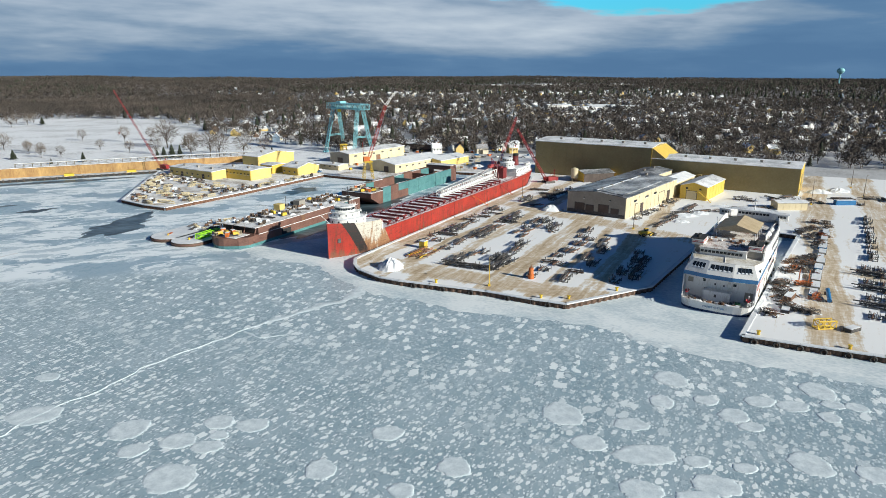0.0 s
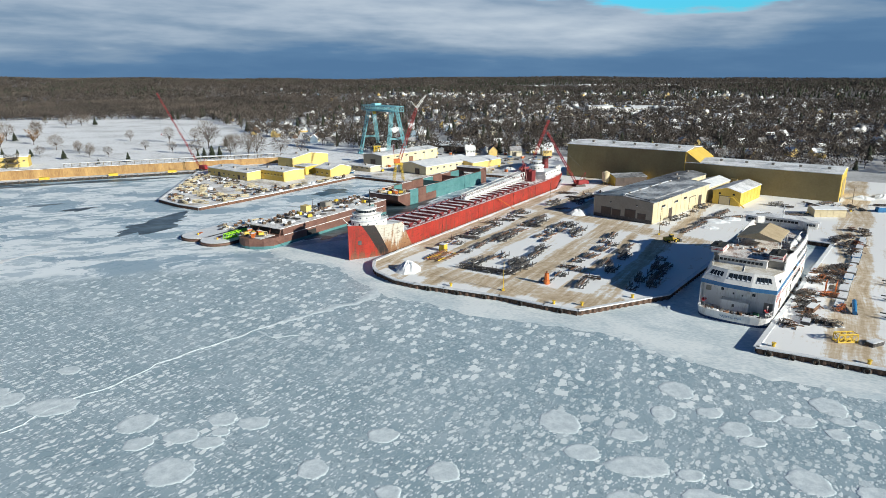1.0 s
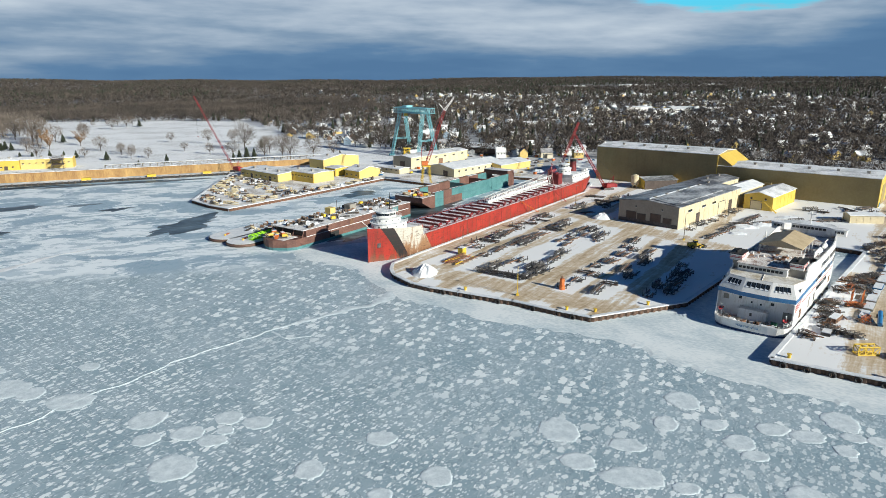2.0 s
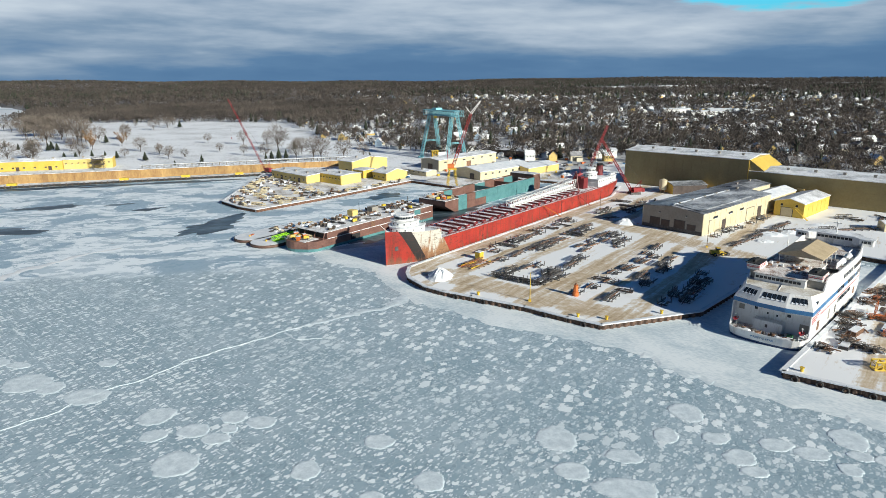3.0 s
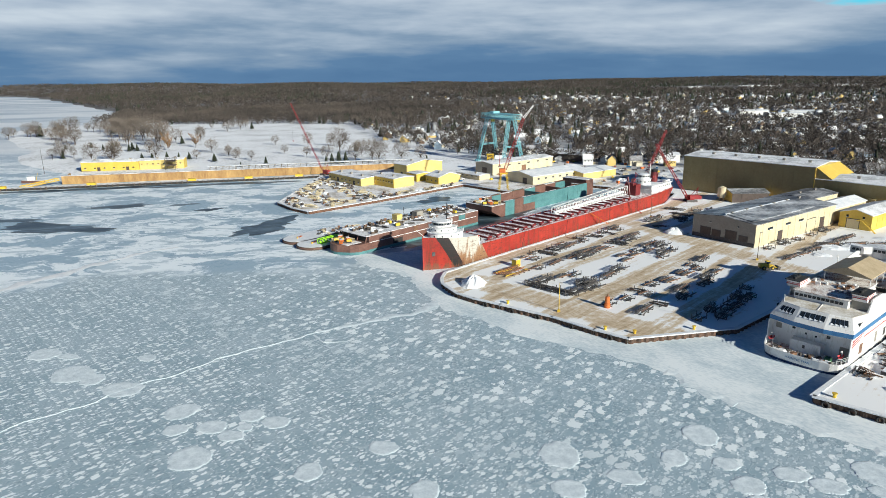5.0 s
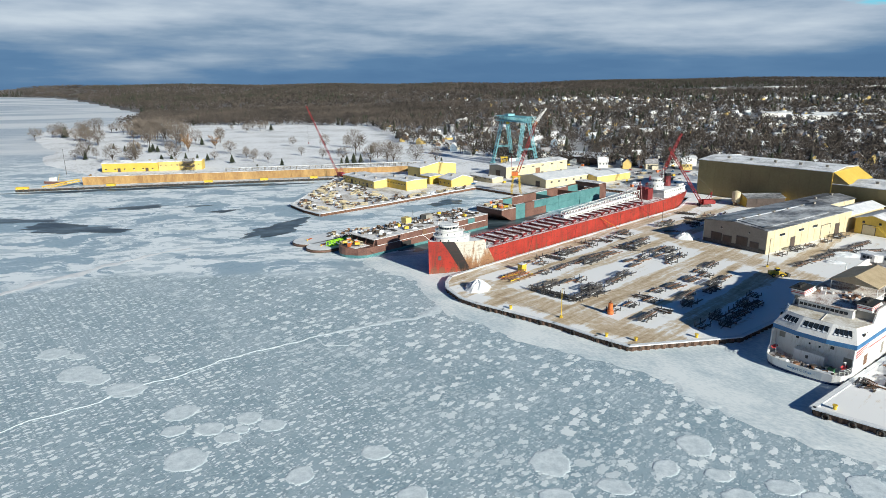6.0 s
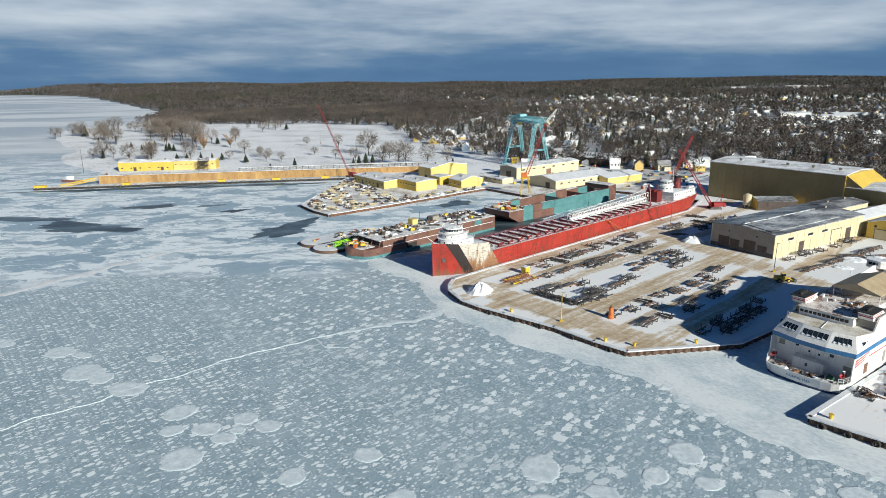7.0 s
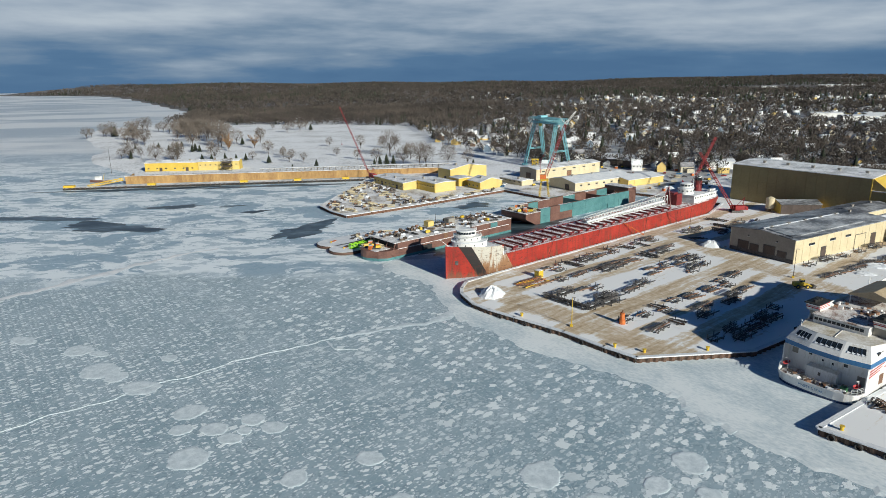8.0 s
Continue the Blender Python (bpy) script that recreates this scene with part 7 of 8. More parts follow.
def gear_kinds():
    out = []
    c = thing("crate", "snow-topped timber crate among deck gear", "crate", group="deck gear")
    part("box", Build().box((0, 0, 0.6), (1.8, 1.4, 1.2)), TIMBER, c)
    part("snow_cap", Build().box((0, 0, 1.25), (1.7, 1.3, 0.2)), SNOW, c)
    out.append(c)
    c = thing("cable_drum", "wooden cable drum with dark wire", "cable drum", group="deck gear")
    part("drum", Build().rod((0, -0.6, 0.9), (0, 0.6, 0.9), 0.5, 10), DARK_STEEL, c)
    part("flange", Build().rod((0, -0.7, 0.9), (0, -0.6, 0.9), 0.9, 12), TIMBER, c)
    part("flange", Build().rod((0, 0.6, 0.9), (0, 0.7, 0.9), 0.9, 12), TIMBER, c)
    out.append(c)
    c = thing("compressor", "yellow portable compressor on skids", "compressor", group="deck gear")
    part("housing", Build().box((0, 0, 1.1), (2.6, 1.4, 1.4), 0, 0, 0, 0.9), YELLOW, c)
    part("frame", Build().box((0, 0, 0.3), (2.9, 1.5, 0.3)), DARK_STEEL, c)
    out.append(c)
    c = thing("pipe_bundle", "bundle of dark steel pipes", "pipe bundle", group="deck gear")
    for i in range(5):
        part("pipe", Build().rod((-2.5, -0.8 + i * 0.4, 0.3 + 0.3 * (i % 2)), (2.5, -0.8 + i * 0.4, 0.3 + 0.3 * (i % 2)), 0.17, 6), DARK_STEEL, c)
    out.append(c)
    c = thing("snow_heap", "small heap of cleared snow", "snow heap", group="deck gear")
    part("heap", Build().box((0, 0, 0.35), (3.2, 2.2, 0.7), 15, 0, 0, 0.55), SNOW, c)
    out.append(c)
    c = thing("winch", "rusty steel deck winch on bed", "winch", group="deck gear")
    part("drum", Build().rod((0, -0.8, 0.8), (0, 0.8, 0.8), 0.55, 10), RUST_STEEL, c)
    part("bed", Build().box((0, 0, 0.2), (1.8, 2.2, 0.4)), DARK_STEEL, c)
    out.append(c)
    c = thing("tool_locker", "orange steel tool locker with snow", "locker", group="deck gear")
    part("body", Build().box((0, 0, 1.0), (2.2, 1.6, 2.0)), ORANGE, c)
    part("lid", Build().box((0, 0, 2.05), (2.3, 1.7, 0.12)), SNOW, c)
    out.append(c)
    c = thing("trestle", "cream lattice steel trestle on snow", "trestle", group="deck gear")
    part("lattice", Build().truss((-2.4, 0, 0.8), (2.4, 0, 0.8), 1.4, 1.4, 4, 0.14), CREAM, c)
    out.append(c)
    return out


GEAR = gear_kinds()
FRESH = set(range(len(GEAR)))


def drop_gear(x, y, z, only=None):
    i = r_.randrange(len(GEAR)) if only is None else only
    m = pose(x, y, z + 0.003, 0, 0, r_.uniform(0, 360))
    if i in FRESH:
        FRESH.discard(i)
        GEAR[i].matrix_basis = m
    else:
        copy_thing(GEAR[i], m)


def local(ob, x, y, z):
    return ob.matrix_basis @ Vector((x, y, z))


for i in range(150):
    x, y = r_.uniform(13, 92), r_.choice((r_.uniform(-9.5, 9.8), r_.uniform(0, 9.8)))
    if abs(x - 46) < 5 and abs(y - 6) < 4 or abs(x - 60) < 4 and abs(y - 4.5) < 3.5:
        continue
    drop_gear(*local(BARGE, x, y, 8.33), only=r_.choice((0, 1, 0, 3, 4, 4, 4, 5, 3, 3, 5, 4, 0, 1, 5, 2)))
for i in range(14):
    drop_gear(*local(BARGE, r_.uniform(1, 8), r_.uniform(-6, 6), 5.01))
for i in range(18):
    drop_gear(*local(HULL2, r_.uniform(1, 12), r_.uniform(-9, 9), 7.8))
for i in range(26):
    drop_gear(-132 + r_.uniform(-1, 12) * 0.42 + r_.uniform(-8, 8), 303 + r_.uniform(-6, 22) * 0.9, 1.62, only=r_.choice((0, 3, 4, 5, 7)))
pier_line = [(-205, 376), (-187, 363), (-173, 356), (-150, 398), (-125, 446), (-110, 474)]
k = 0
while k < 260:
    x, y = r_.uniform(-230, -108), r_.uniform(353, 478)
    inside = float(inside_depth(np.array([x]), np.array([y]))[0])
    if inside < 2.5:
        continue
    s = (y - 447.3) - (-26 / 42) * (x + 181)
    if s > -3 or (x > -156 and y > 440 and inside > 14):
        continue
    if 12 < inside and (x + y) % 37 < 14:
        continue
    drop_gear(x, y, 1.9, only=r_.choice((0, 1, 3, 4, 4, 4, 5, 0, 7, 7, 3, 5, 3, 4, 1, 0, 7, 7, 3, 4, 7)))
    k += 1
for i in range(60):
    k = r_.random()
    drop_gear(-150 + 40 * k + r_.uniform(-5, 2), 398 + 76 * k + r_.uniform(0, 8), 1.9, only=r_.choice((0, 1, 3, 4, 4, 5, 7)))
for i in range(90):
    k = r_.random()
    c = p0 + d * length * k
    o = r_.uniform(4, 24)
    drop_gear(c.x - d.y * o, c.y + d.x * o, 2.4)
for i in range(90):
    x, y = r_.uniform(-100, 40), r_.uniform(500, 640)
    if inside_depth(np.array([x]), np.array([y]))[0] > 6:
        drop_gear(x, y, max(1.95, land_at(x, y)))


def car(seed, mat):
    c = thing("parked_car", "snow-dusted car parked on packed snow", "car", group="parked cars")
    part("body", Build().box((0, 0, 0.75), (4.4, 1.8, 0.7)), mat, c)
    cab = part("cabin", Build().box((-0.2, 0, 1.35), (2.4, 1.6, 0.6), 0, 0, 0, 0.85), GLASS, c)
    part("roof", Build().box((-0.2, 0, 1.68), (2.0, 1.4, 0.08)), SNOW, cab)
    for x in (-1.4, 1.4):
        for s in (-1, 1):
            part("wheel", Build().rod((x, s * 0.7, 0.33), (x, s * 0.95, 0.33), 0.33, 10), BLACK, c)
    return c


CARS = [car(1, DARK_STEEL), car(2, RED), car(3, WHITE), car(4, BLUE)]
for i in range(46):
    if i < 14:
        x, y = r_.uniform(-150, -112), r_.uniform(488, 500)
    elif i < 30:
        x, y = -20 + (i - 14) * 6.0, 585 + (i % 2) * 16
    else:
        x, y = r_.uniform(-60, 80), r_.uniform(545, 580)
    m = pose(x, y, max(1.92, land_at(x, y)), 0, 0, r_.choice((0, 90, 60)))
    if i < 4:
        CARS[i].matrix_basis = m
    else:
        copy_thing(CARS[i % 4], m)

# ---------------------------------------------------------------- trees and town


def tri_mesh(name, verts, faces, mat_index, mats):
    me = bpy.data.meshes.new(name)
    me.vertices.add(len(verts))
    me.vertices.foreach_set("co", np.asarray(verts, np.float32).ravel())
    me.loops.add(len(faces) * 3)
    me.loops.foreach_set("vertex_index", np.asarray(faces, np.int32).ravel())
    me.polygons.add(len(faces))
    me.polygons.foreach_set("loop_start", np.arange(0, len(faces) * 3, 3, dtype=np.int32))
    me.polygons.foreach_set("material_index", np.asarray(mat_index, np.int32))
    for m in mats:
        me.materials.append(m)
    me.update()
    me.validate()
    return me


def triangulated(b):
    f, m = [], []
    for q, mi in zip(b.f, b.m):
        for i in range(1, len(q) - 1):
            f.append((q[0], q[i], q[i + 1]))
            m.append(mi)
    return np.array(b.v, np.float32), np.array(f, np.int32), np.array(m, np.int32)


def bare_tree(seed, limbs, twigs, twig_w, spread=0.42):
    """A leafless tree one unit high: tapered trunk, forking limbs, fans of fine twigs. Material 0 bark, 1 twigs."""
    rnd = random.Random(seed)
    b = Build()
    lean = Vector((rnd.uniform(-0.04, 0.04), rnd.uniform(-0.04, 0.04), 0))
    fork = Vector((0, 0, rnd.uniform(0.1, 0.22))) + lean
    b.rod((0, 0, -0.02), fork, 0.022, 4, 0, 0.016)
    tips = []
    for i in range(limbs):
        t = 2 * math.pi * (i + rnd.uniform(-0.3, 0.3)) / limbs
        r = spread * rnd.uniform(0.35, 0.9)
        tip = Vector((r * math.cos(t), r * math.sin(t), rnd.uniform(0.36, 0.95)))
        mid = fork.lerp(tip, 0.5) + Vector((rnd.uniform(-0.03, 0.03), rnd.uniform(-0.03, 0.03), 0.04))
        b.rod(fork, mid, 0.012, 3, 0, 0.008)
        b.rod(mid, tip, 0.008, 3, 0, 0.003)
        tips += [(fork, mid), (mid, tip)]
    b.rod(fork, (lean.x * 3, lean.y * 3, 0.95), 0.012, 3, 0, 0.003)
    tips.append((fork, Vector((lean.x * 3, lean.y * 3, 0.95))))
    for i in range(twigs):
        p, q = rnd.choice(tips)
        o = p.lerp(q, rnd.uniform(0.35, 1.0))
        out = Vector((o.x, o.y, 0))
        dirn = (out * 1.2 + Vector((rnd.gauss(0, 0.25), rnd.gauss(0, 0.25), rnd.uniform(0.1, 0.8)))).normalized()
        l = rnd.uniform(0.10, 0.24)
        side = dirn.cross(Vector((rnd.gauss(0, 1), rnd.gauss(0, 1), rnd.gauss(0, 1)))).normalized() * twig_w
        e = o + dirn * l
        if e.z > 1.02:
            e.z = 1.02 - rnd.uniform(0, 0.05)
        b.add([o, e + side, e - side * rnd.uniform(0.3, 1.0) - dirn * l * rnd.uniform(0, 0.4)], [(0, 1, 2)], 1)
    return triangulated(b)


def dome_tree(seed, limbs, twigs, size, w):
    """A leafless tree one unit high whose twigs make a rounded crown with gaps. Material 0 bark, 1 twigs."""
    rnd = random.Random(seed)
    b = Build()
    b.rod((0, 0, -0.02), (0, 0, 0.5), 0.022, 3, 0, 0.012)
    wide, tall = rnd.uniform(0.30, 0.42), rnd.uniform(0.34, 0.40)
    for i in range(limbs):
        t = 2 * math.pi * (i + rnd.uniform(-0.3, 0.3)) / limbs
        b.rod((0, 0, rnd.uniform(0.2, 0.4)), (wide * 0.7 * math.cos(t), wide * 0.7 * math.sin(t), rnd.uniform(0.6, 0.85)), 0.011, 3, 0, 0.003)
    for i in range(twigs):
        u = Vector((rnd.gauss(0, 1), rnd.gauss(0, 1), rnd.gauss(0.15, 0.9))).normalized()
        r = rnd.uniform(0.25, 1.0) ** 0.5 * rnd.uniform(0.85, 1.08)
        o = Vector((u.x * wide * r, u.y * wide * r, 0.60 + u.z * tall * r))
        d = (u + Vector((rnd.gauss(0, 0.5), rnd.gauss(0, 0.5), rnd.uniform(0, 0.9)))).normalized()
        side = d.cross(Vector((rnd.gauss(0, 1), rnd.gauss(0, 1), rnd.gauss(0, 1)))).normalized() * w * rnd.uniform(0.6, 1.3)
        e = o + d * size * rnd.uniform(0.6, 1.3)
        b.add([o - d * size * 0.4, e + side, e - side - d * size * rnd.uniform(0, 0.5)], [(0, 1, 2)], 1)
    return triangulated(b)


def conifer(seed, layers, k, slim=0.2):
    """A spruce one unit high: a trunk and ragged drooping whorls. Material 0 bark, 1 needles."""
    rnd = random.Random(seed)
    b = Build()
    b.rod((0, 0, -0.02), (0, 0, 0.5), 0.018, 3, 0, 0.008)
    for j in range(layers):
        z = 0.10 + 0.86 * j / layers
        r = slim * (1 - j / layers) ** 0.8 + 0.015
        top = (0, 0, min(1.0, z + 1.7 / layers))
        ring = []
        for i in range(2 * k):
            t = math.pi * (i + rnd.uniform(-0.3, 0.3)) / k
            rr = r * (rnd.uniform(0.85, 1.2) if i % 2 else rnd.uniform(0.4, 0.65))
            ring.append((rr * math.cos(t), rr * math.sin(t), z - (0.03 if i % 2 else -0.02) + rnd.uniform(-0.012, 0.012)))
        n = len(ring)
        b.add(ring + [top], [(i, (i + 1) % n, n) for i in range(n)], 1)
    return triangulated(b)


def forest(name, label, category, templates, places, mats):
    """Many plants joined in one mesh. places: rows of template, x, y, z, height, turn, girth."""
    V, F, M, o = [], [], [], 0
    for i, x, y, z, h, t, g in places:
        v, f, m = templates[int(i)]
        c, s = math.cos(t), math.sin(t)
        w = v * np.array([h * g, h * g, h], np.float32)
        V.append(np.stack([w[:, 0] * c - w[:, 1] * s + x, w[:, 0] * s + w[:, 1] * c + y, w[:, 2] + z], 1))
        F.append(f + o)
        M.append(m)
        o += len(v)
    return tagged(new(name, tri_mesh(name, np.concatenate(V), np.concatenate(F), np.concatenate(M), mats)), label, category, kind="stuff")


rng = np.random.default_rng(5)
NEAR_BARE = [dome_tree(i, 4, 110, 0.13, 0.028) for i in range(6)]
MID_BARE = [dome_tree(20 + i, 1, 48, 0.15, 0.05) for i in range(6)]
FAR_BARE = [dome_tree(40 + i, 0, 20, 0.19, 0.095) for i in range(6)]
NEAR_FIR = [conifer(i, 9, 8, 0.2) for i in range(4)]
FAR_FIR = [conifer(10 + i, 4, 4, 0.24) for i in range(4)]

PARK = [(-120, 600), (-150, 645), (-236, 705), (-320, 790), (-390, 890), (-460, 1000), (-600, 1010), (-800, 965), (-1000, 962), (-1090, 900), (-1060, 770), (-900, 640), (-700, 540), (-560, 440), (-440, 390), (-300, 470), (-160, 555)]


def in_poly(x, y, poly):
    odd = np.zeros(x.shape, bool)
    for (x0, y0), (x1, y1) in zip(poly, poly[1:] + poly[:1]):
        odd ^= ((y0 > y) != (y1 > y)) & (x < x0 + (y - y0) * (x1 - x0) / ((y1 - y0) or 1e-9))
    return odd


def clear_land(x, y):
    """Open ground: the yard, the park, far fields."""
    c = in_poly(x, y, PARK)
    c |= (x > -260) & (y < 612) & (x < 70)
    c |= (x >= 70) & (x < 260) & (y < 548 - 0.3 * (x - 70))
    c |= (x >= 260) & (x < 700) & (y < 528 - (x - 260) * 0.1)
    for fx, fy, rx, ry in ((40, 2950, 330, 170), (500, 3300, 300, 150), (900, 3000, 420, 110), (1350, 3300, 300, 150), (200, 1250, 120, 60), (-900, 3300, 200, 60), (330, 2500, 160, 50), (620, 2700, 200, 60)):
        c |= ((x - fx) / rx) ** 2 + ((y - fy) / ry) ** 2 < 1
    return c


# town: houses on a street grid
hx, hy = [], []
for gx in np.arange(-420, 2300, 25.0):
    for gy in np.arange(560, 2500, 27.0):
        hx.append(gx + rng.uniform(-6, 6))
        hy.append(gy + rng.uniform(-7, 7))
hx, hy = np.array(hx), np.array(hy)
a_ = radians(14)
hx, hy = hx * math.cos(a_) - (hy - 560) * math.sin(a_), hx * math.sin(a_) + (hy - 560) * math.cos(a_) + 560
street = (np.mod(hx * math.cos(a_) + hy * math.sin(a_), 105) > 14)
density = 0.78 * smooth(hx, -420, -250) * (1 - smooth(hy, 1500, 2450)) + 0.05
keep = street & (rng.random(len(hx)) < density) & ~clear_land(hx, hy) & (inside_depth(hx, hy) > 25) & (np.hypot(hx, hy) < 2700) & (hy > 420)
# the wooded hill under the water tower
keep &= ~((((hx - 1150) / 560) ** 2 + ((hy - 2000) / 800) ** 2 < 1.0) & (rng.random(len(hx)) < 0.93))
hx, hy = hx[keep], hy[keep]
order = np.argsort(np.hypot(hx, hy))
hx, hy = hx[order], hy[order]
hz = land(hx, hy)

HOUSE_WALLS = [surf("house_wall_" + n, d_, l_, 0.3, 0.7, bump=0.05) for n, d_, l_ in (("white", (0.6, 0.6, 0.58), (0.8, 0.8, 0.78)), ("cream", (0.5, 0.45, 0.34), (0.66, 0.6, 0.46)), ("grey", (0.28, 0.29, 0.3), (0.42, 0.43, 0.44)), ("blue", (0.18, 0.25, 0.33), (0.28, 0.36, 0.44)), ("brown", (0.14, 0.09, 0.06), (0.24, 0.16, 0.11)), ("yellow", (0.55, 0.4, 0.12), (0.7, 0.52, 0.2)))]
HOUSE_ROOFS = [surf("house_roof_snow", (0.30, 0.30, 0.31), (0.82, 0.84, 0.86), 0.12, 0.7, bump=0.1, lo=0.34, hi=0.52), surf("house_roof_dark", (0.06, 0.055, 0.055), (0.40, 0.40, 0.42), 0.14, 0.8, bump=0.1, lo=0.42, hi=0.66)]


def house_builder(l, w, h, r, wing):
    walls = Build().add([(-l / 2, -w / 2, -1), (l / 2, -w / 2, -1), (l / 2, w / 2, -1), (-l / 2, w / 2, -1), (-l / 2, -w / 2, h), (l / 2, -w / 2, h), (l / 2, w / 2, h), (-l / 2, w / 2, h), (-l / 2, 0, h + r), (l / 2, 0, h + r)],
                        [(0, 1, 5, 4), (1, 2, 6, 9, 5), (2, 3, 7, 6), (3, 0, 4, 8, 7)])
    o = 0.5
    k = r / (w / 2)
    pts = [(-l / 2 - o, -w / 2 - o, h - o * k), (l / 2 + o, -w / 2 - o, h - o * k), (l / 2 + o, 0, h + r + 0.05), (-l / 2 - o, 0, h + r + 0.05), (-l / 2 - o, w / 2 + o, h - o * k), (l / 2 + o, w / 2 + o, h - o * k)]
    pts += [(p[0], p[1], p[2] + 0.25) for p in pts]
    roof = Build().add(pts, [(6, 7, 8, 9), (9, 8, 11, 10), (0, 1, 7, 6), (5, 4, 10, 11), (1, 2, 8, 7), (2, 5, 11, 8), (4, 3, 9, 10), (3, 0, 6, 9)])
    if wing:
        walls.box((l * 0.2, -w / 2 - 1.6, h * 0.35), (l * 0.5, 3.4, h * 0.75))
        roof.box((l * 0.2, -w / 2 - 1.7, h * 0.74), (l * 0.56, 3.9, 0.3))
    return walls, roof


FORMS = [house_builder(11, 8, 5.2, 3.4, True), house_builder(9, 7.5, 5.6, 3.8, False), house_builder(14, 8.5, 3.2, 2.4, True), house_builder(7, 6, 2.8, 2.0, False)]
NEAR_HOUSES = 170
for i in range(NEAR_HOUSES):
    form, wm, rm = int(rng.integers(0, 4)), int(rng.choice((0, 0, 0, 1, 1, 2, 3, 4, 5))), int(rng.random() < 0.4)
    tone = ("white", "cream", "grey", "blue", "brown", "yellow")[wm]
    h = thing("house", f"{tone} clapboard house with {'bare dark' if rm else 'snow-covered'} gable roof", "house", (hx[i], hy[i], hz[i]), float(rng.choice((14, 104))) + rng.uniform(-4, 4), "town houses")
    walls, roof = FORMS[form]
    key = f"house_wall_{form}_{wm}"
    me = bpy.data.meshes.get(key) or walls.mesh(key, [HOUSE_WALLS[wm]])
    part("wall", me, HOUSE_WALLS[wm], h)
    key = f"house_roof_{form}_{rm}"
    me = bpy.data.meshes.get(key) or roof.mesh(key, [HOUSE_ROOFS[rm]])
    rf = part("roof", me, HOUSE_ROOFS[rm], h)
    l, w, hh, rr = ((11, 8, 5.2, 3.4), (9, 7.5, 5.6, 3.8), (14, 8.5, 3.2, 2.4), (7, 6, 2.8, 2.0))[form]
    key = f"house_window_{form}"
    me = bpy.data.meshes.get(key) or Build().box((0, 0, 0), (1.1, 0.12, 1.3)).mesh(key, [GLASS])
    for sx in (-0.3, 0.05, 0.34):
        for sy in (-1, 1):
            win = part("window", me, GLASS, h)
            win.location = (sx * l, sy * (w / 2 + 0.03), hh * 0.66)
    win = part("window", me, GLASS, h)
    win.matrix_basis = pose(l / 2 + 0.03, 0.6, hh * 0.75, 0, 0, 90)
    key = f"house_chimney_{form}"
    me = bpy.data.meshes.get(key) or Build().box((l * 0.2, 0.8, hh + rr), (0.8, 0.8, 2.0)).mesh(key, [RUST_STEEL])
    part("chimney", me, RUST_STEEL, rf)
hv, hf, hm, o = [], [], [], 0
TRI = []
for walls, roof in FORMS:
    v1, f1, _ = triangulated(walls)
    v2, f2, _ = triangulated(roof)
    TRI.append((v1, f1, v2, f2))
for i in range(NEAR_HOUSES, len(hx)):
    v1, f1, v2, f2 = TRI[int(rng.integers(0, 4))]
    t = radians(float(rng.choice((14, 104)))) + rng.uniform(-0.08, 0.08)
    c, s = math.cos(t), math.sin(t)
    for v, f, mi in ((v1, f1, int(rng.choice((0, 0, 0, 1, 2, 3, 4, 5)))), (v2, f2, 6 + int(rng.random() < 0.5))):
        hv.append(np.stack([v[:, 0] * c - v[:, 1] * s + hx[i], v[:, 0] * s + v[:, 1] * c + hy[i], v[:, 2] + hz[i]], 1))
        hf.append(f + o)
        hm.append(np.full(len(f), mi))
        o += len(v)
tagged(new("far_houses", tri_mesh("far_houses", np.concatenate(hv), np.concatenate(hf), np.concatenate(hm), HOUSE_WALLS + HOUSE_ROOFS)), "far town houses with snowy gable roofs among trees", "houses", kind="stuff")


def scatter(count, x0, x1, y0, y1, r0, r1, density, hgt, templates):
    x, y = rng.uniform(x0, x1, count), rng.uniform(y0, y1, count)
    d = inside_depth(x, y)
    r = np.hypot(x, y)
    az = np.degrees(np.arctan2(x, y))
    ok = (d > 14) & (r >= r0) & (r < r1) & ~clear_land(x, y) & (rng.random(count) < density(x, y)) & (az > -66) & (az < 40) & (y > 420)
    x, y = x[ok], y[ok]
    z = land(x, y) - 0.2
    k = len(x)
    h = rng.uniform(hgt[0], hgt[1], k)
    return np.stack([rng.integers(0, templates, k), x, y, z, h, rng.uniform(0, 6.28, k), rng.uniform(0.85, 1.3, k)], 1)


def clumps(x, y, s=180.0, seed=0.0):
    return 0.5 + 0.25 * np.sin(x / s + seed + 1.3 * np.sin(y / (s * 1.3))) + 0.25 * np.sin(y / (s * 0.8) + 2 * seed + 1.1 * np.sin(x / (s * 0.7)))


woods = lambda x, y: 1 - smooth(x + 0.12 * y, -480, -180) * (1 - smooth(y, 1700, 2700))
hill = lambda x, y: np.exp(-((((x - 1150) / 560) ** 2 + ((y - 2000) / 800) ** 2) ** 2))
leafless = lambda x, y: np.clip(0.22 + 0.8 * woods(x, y) + 0.35 * clumps(x, y) + 0.4 * hill(x, y), 0, 1)
firs = lambda x, y: np.clip(0.08 + 0.9 * smooth(clumps(x, y, 260, 2.0), 0.52, 0.72) * (0.35 + woods(x, y)) + 0.8 * hill(x, y), 0, 1)
forest("near_trees", "leafless grey-brown town trees", "trees", NEAR_BARE, scatter(22000, -900, 800, 430, 1050, 500, 900, lambda x, y: 0.8 * leafless(x, y), (9, 15), 6), [BARK, TWIG])
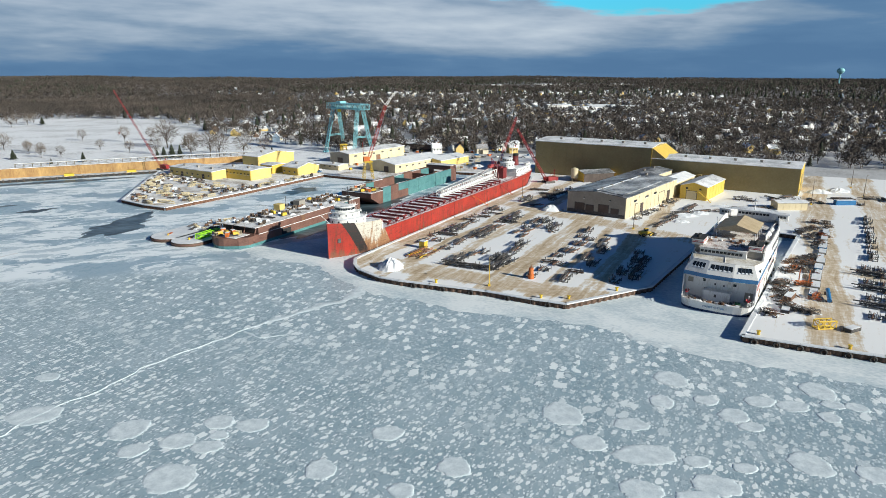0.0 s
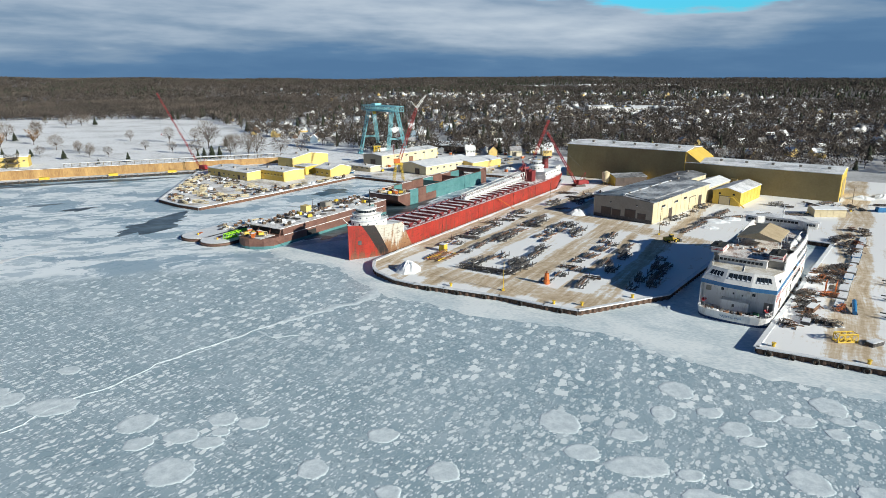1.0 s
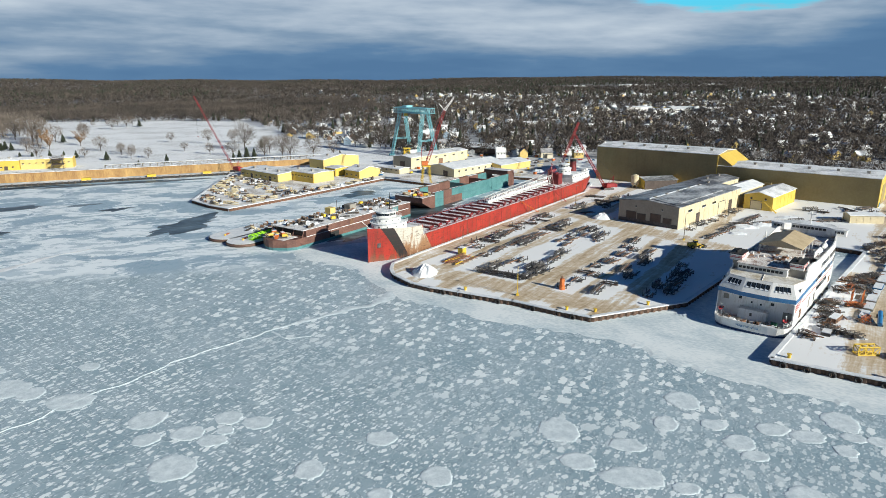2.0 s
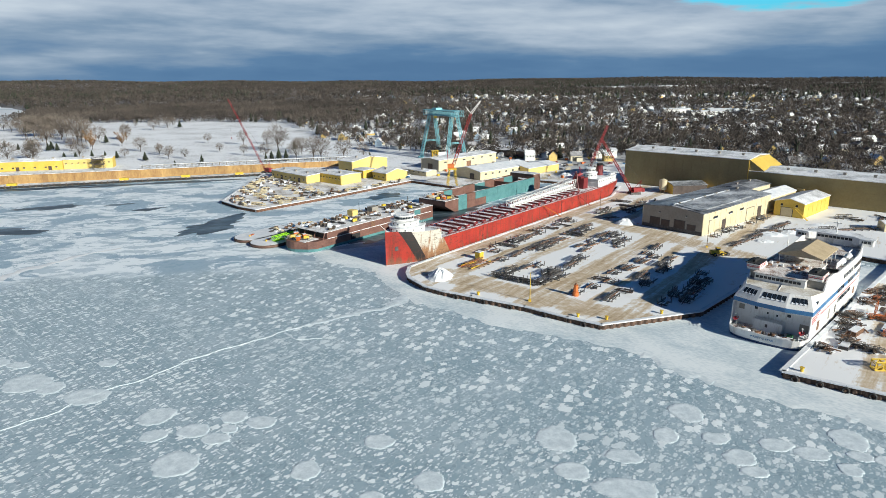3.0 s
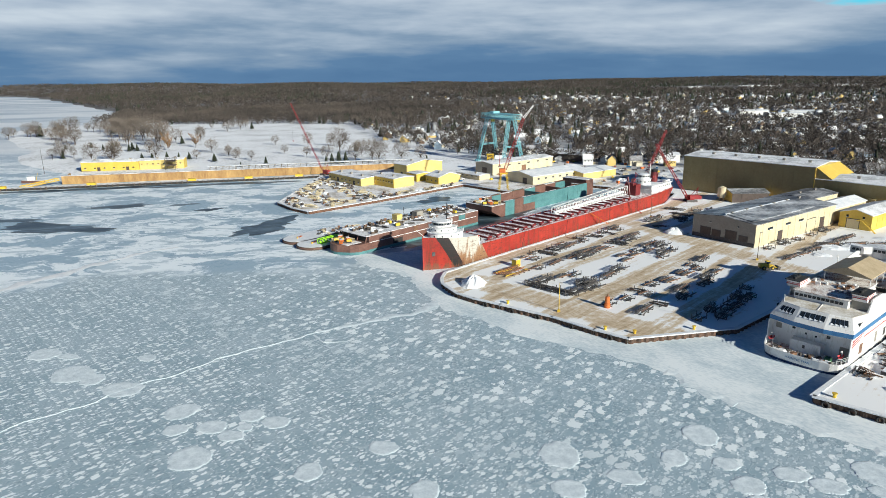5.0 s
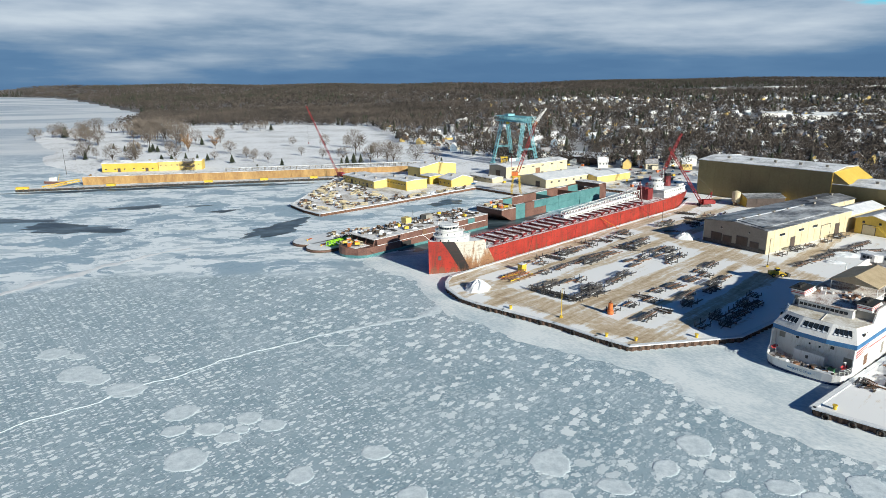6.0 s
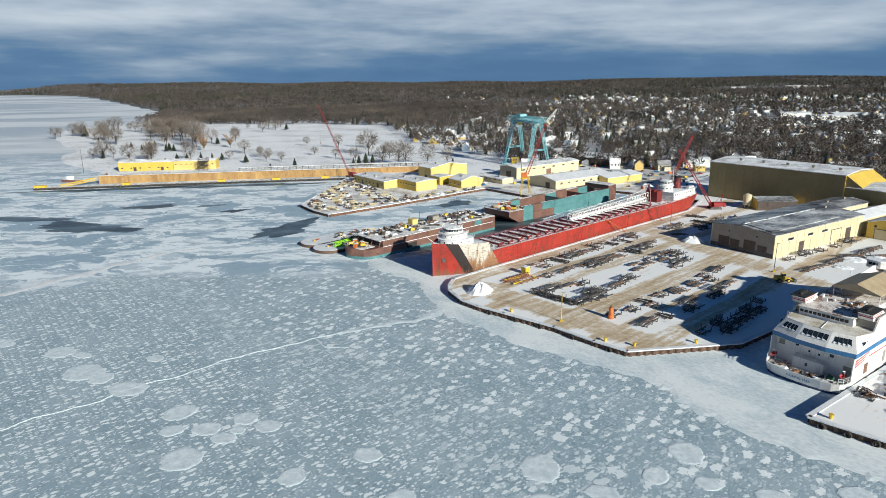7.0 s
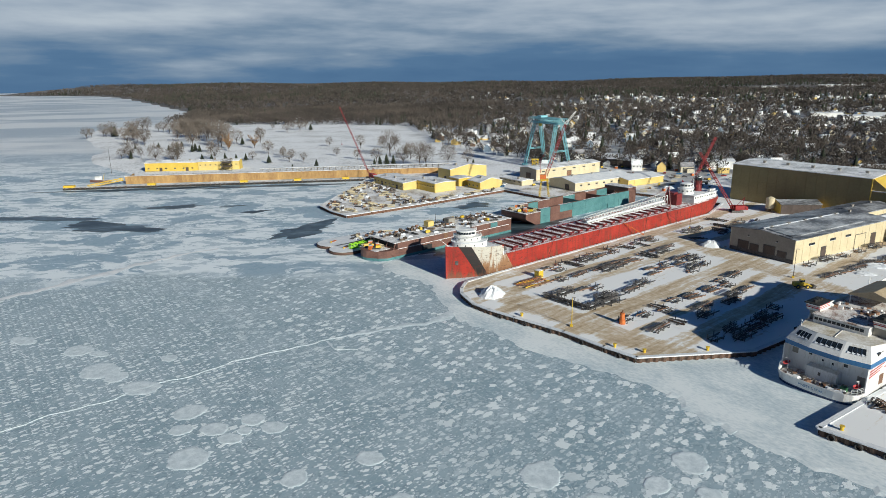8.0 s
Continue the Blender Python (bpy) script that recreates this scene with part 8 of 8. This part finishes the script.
forest("middle_trees", "leafless trees between the town houses", "trees", MID_BARE, scatter(40000, -1500, 1300, 430, 1900, 900, 1700, leafless, (9, 16), 6), [BARK, TWIG])
forest("far_woods", "leafless woods on the far land", "woods", FAR_BARE, scatter(62000, -4500, 3200, 900, 4900, 1700, 4880, leafless, (10, 18), 6), [BARK, TWIG])
forest("near_conifers", "dark green spruces among the houses", "conifers", NEAR_FIR, scatter(5200, -900, 900, 430, 1300, 520, 1200, lambda x, y: 0.5 * firs(x, y), (9, 18), 4), [BARK, NEEDLE])
forest("far_conifers", "dark conifer woods on the far land", "conifers", FAR_FIR, scatter(44000, -4500, 3200, 700, 4900, 1200, 4880, firs, (10, 19), 4), [BARK, NEEDLE])

# park trees, each one a thing
PARK_MESH = []
for k, (tpl, mats, nm) in enumerate([(dome_tree(70 + i, 10, 520, 0.15, 0.0055), (BARK, PARK_TWIG), "bare") for i in range(4)] + [(conifer(30 + i, 11, 9, 0.33), (BARK, NEEDLE), "fir") for i in range(3)] + [(bare_tree(90, 9, 460, 0.010, 0.5), (BARK, OLIVE_LEAF), "willow")]):
    v, f, m = tpl
    out = []
    for mi in (0, 1):
        out.append(tri_mesh(("tree_trunk", "tree_crown")[mi], v, f[m == mi], np.zeros((m == mi).sum()), [mats[mi]]))
    PARK_MESH.append((nm, out))


def park_tree(kind, x, y, h, girth=1.0):
    nm, (trunk, crown) = PARK_MESH[kind]
    label = {"bare": "leafless grey-brown park tree on snow", "fir": "dark green spruce on snow", "willow": "leafless golden willow on snow"}[nm]
    t = thing("tree", label, "tree", (x, y, land_at(x, y) - 0.1), r_.uniform(0, 360), "park trees")
    t.scale = (h * girth, h * girth, h)
    part("trunk", trunk, BARK, t)
    part("crown", crown, TWIG, t)


r_ = random.Random(77)
PLACES = [(4, -326, 534, 9), (4, -268, 560, 11), (5, -262, 563, 13), (6, -256, 566, 12), (5, -272, 556, 9), (0, -250, 575, 15), (1, -235, 582, 18), (2, -222, 570, 19), (3, -205, 585, 18), (0, -290, 590, 12), (1, -302, 640, 22), (2, -330, 700, 13), (3, -350, 705, 12), (0, -372, 690, 14), (1, -400, 590, 8), (2, -408, 585, 9), (3, -420, 600, 9), (0, -380, 560, 9), (1, -365, 565, 8), (0, -430, 560, 8), (5, -180, 590, 8), (1, -190, 600, 12), (4, -345, 520, 5)]
for gx, gy, k_, w_, h_ in ((-868, 712, 9, 20, 15), (-896, 812, 7, 22, 16), (-820, 826, 9, 26, 15), (-694, 745, 12, 22, 20), (-760, 800, 8, 28, 18), (-578, 526, 5, 12, 14), (-640, 900, 6, 40, 12), (-560, 700, 5, 30, 14)):
    PLACES += [(r_.choice((0, 1, 2, 3, 0, 1, 2, 3, 6)), gx + r_.gauss(0, w_ * 0.6), gy + r_.gauss(0, w_ * 0.5), h_ * r_.uniform(0.7, 1.2)) for _ in range(k_)]
PLACES += [(1, -500, 520, 16), (2, -508, 528, 18), (3, -515, 505, 17), (0, -495, 510, 14), (4, -470, 540, 8), (4, -458, 548, 9), (4, -446, 552, 8), (4, -436, 556, 8), (5, -480, 536, 8), (1, -470, 545, 15), (6, -640, 620, 8), (6, -600, 600, 8), (7, -540, 640, 16), (7, -520, 620, 13), (0, -560, 650, 24), (1, -575, 660, 26), (2, -590, 690, 24), (3, -610, 700, 26), (0, -640, 705, 22), (1, -655, 690, 20), (2, -600, 640, 22), (3, -680, 690, 18), (0, -690, 640, 18), (1, -700, 650, 19), (2, -710, 630, 17), (6, -560, 600, 9), (6, -565, 610, 10), (6, -552, 604, 9), (6, -620, 640, 8), (5, -585, 600, 12), (5, -660, 600, 7), (0, -780, 700, 15), (1, -770, 690, 16), (2, -760, 680, 18), (3, -790, 690, 15), (0, -745, 675, 14), (7, -510, 655, 14), (2, -530, 600, 12), (3, -450, 610, 13), (0, -425, 700, 10), (2, -320, 600, 9), (4, -395, 545, 9), (1, -360, 620, 8), (3, -280, 640, 12), (6, -290, 655, 11), (2, -265, 620, 14)]
for kind, x, y, h in PLACES:
    if float(inside_depth(np.array([float(x)]), np.array([float(y)]))[0]) > 3:
        park_tree(kind, x, y, h * (1.0 if kind in (4, 5, 6) else 1.25), r_.uniform(0.85, 1.2))

# water tower on the far hill
wt = thing("water_tower", "pale teal spheroid water tower on the wooded hill", "water tower", (1178, 2142, land_at(1178, 2142)), 0)
rows = [[(r * math.cos(2 * math.pi * i / 20), r * math.sin(2 * math.pi * i / 20), z) for i in range(21)] for r, z in ((2.6, 0), (2.2, 8), (2.2, 36), (3.2, 41), (9, 45), (11.5, 49), (11.5, 52), (9.5, 56), (5, 59), (0.01, 60))]
b = grid_mesh(rows)
b.f = [q[::-1] for q in b.f]
part("pedestal", Build().drum((0, 0, 0), 2.7, 10, 16, 0, 2.2), TEAL_CRANE, wt)
part("tank", b, TEAL_CRANE, wt)
# far long roofs
for x, y, l, w, yaw in ((200, 1235, 70, 26, 14), (240, 1290, 60, 30, 14), (160, 1300, 50, 22, 14), (300, 1270, 40, 30, 14), (420, 1290, 30, 20, 14), (-20, 930, 40, 20, 14), (520, 1100, 34, 18, 14), (620, 2950, 120, 40, 10), (300, 2960, 160, 30, 5), (100, 2960, 60, 30, 5), (1100, 3050, 120, 40, 0), (30, 640, 24, 14, 14), (150, 640, 22, 12, 14)):
    shed("far_hall", "long pale hall with snowy roof in the town", (x, y, land_at(x, y)), yaw, l, w, 7, 8.5, (WHITE, GREY_CLAD), SNOW, ribs=0, group="far halls")
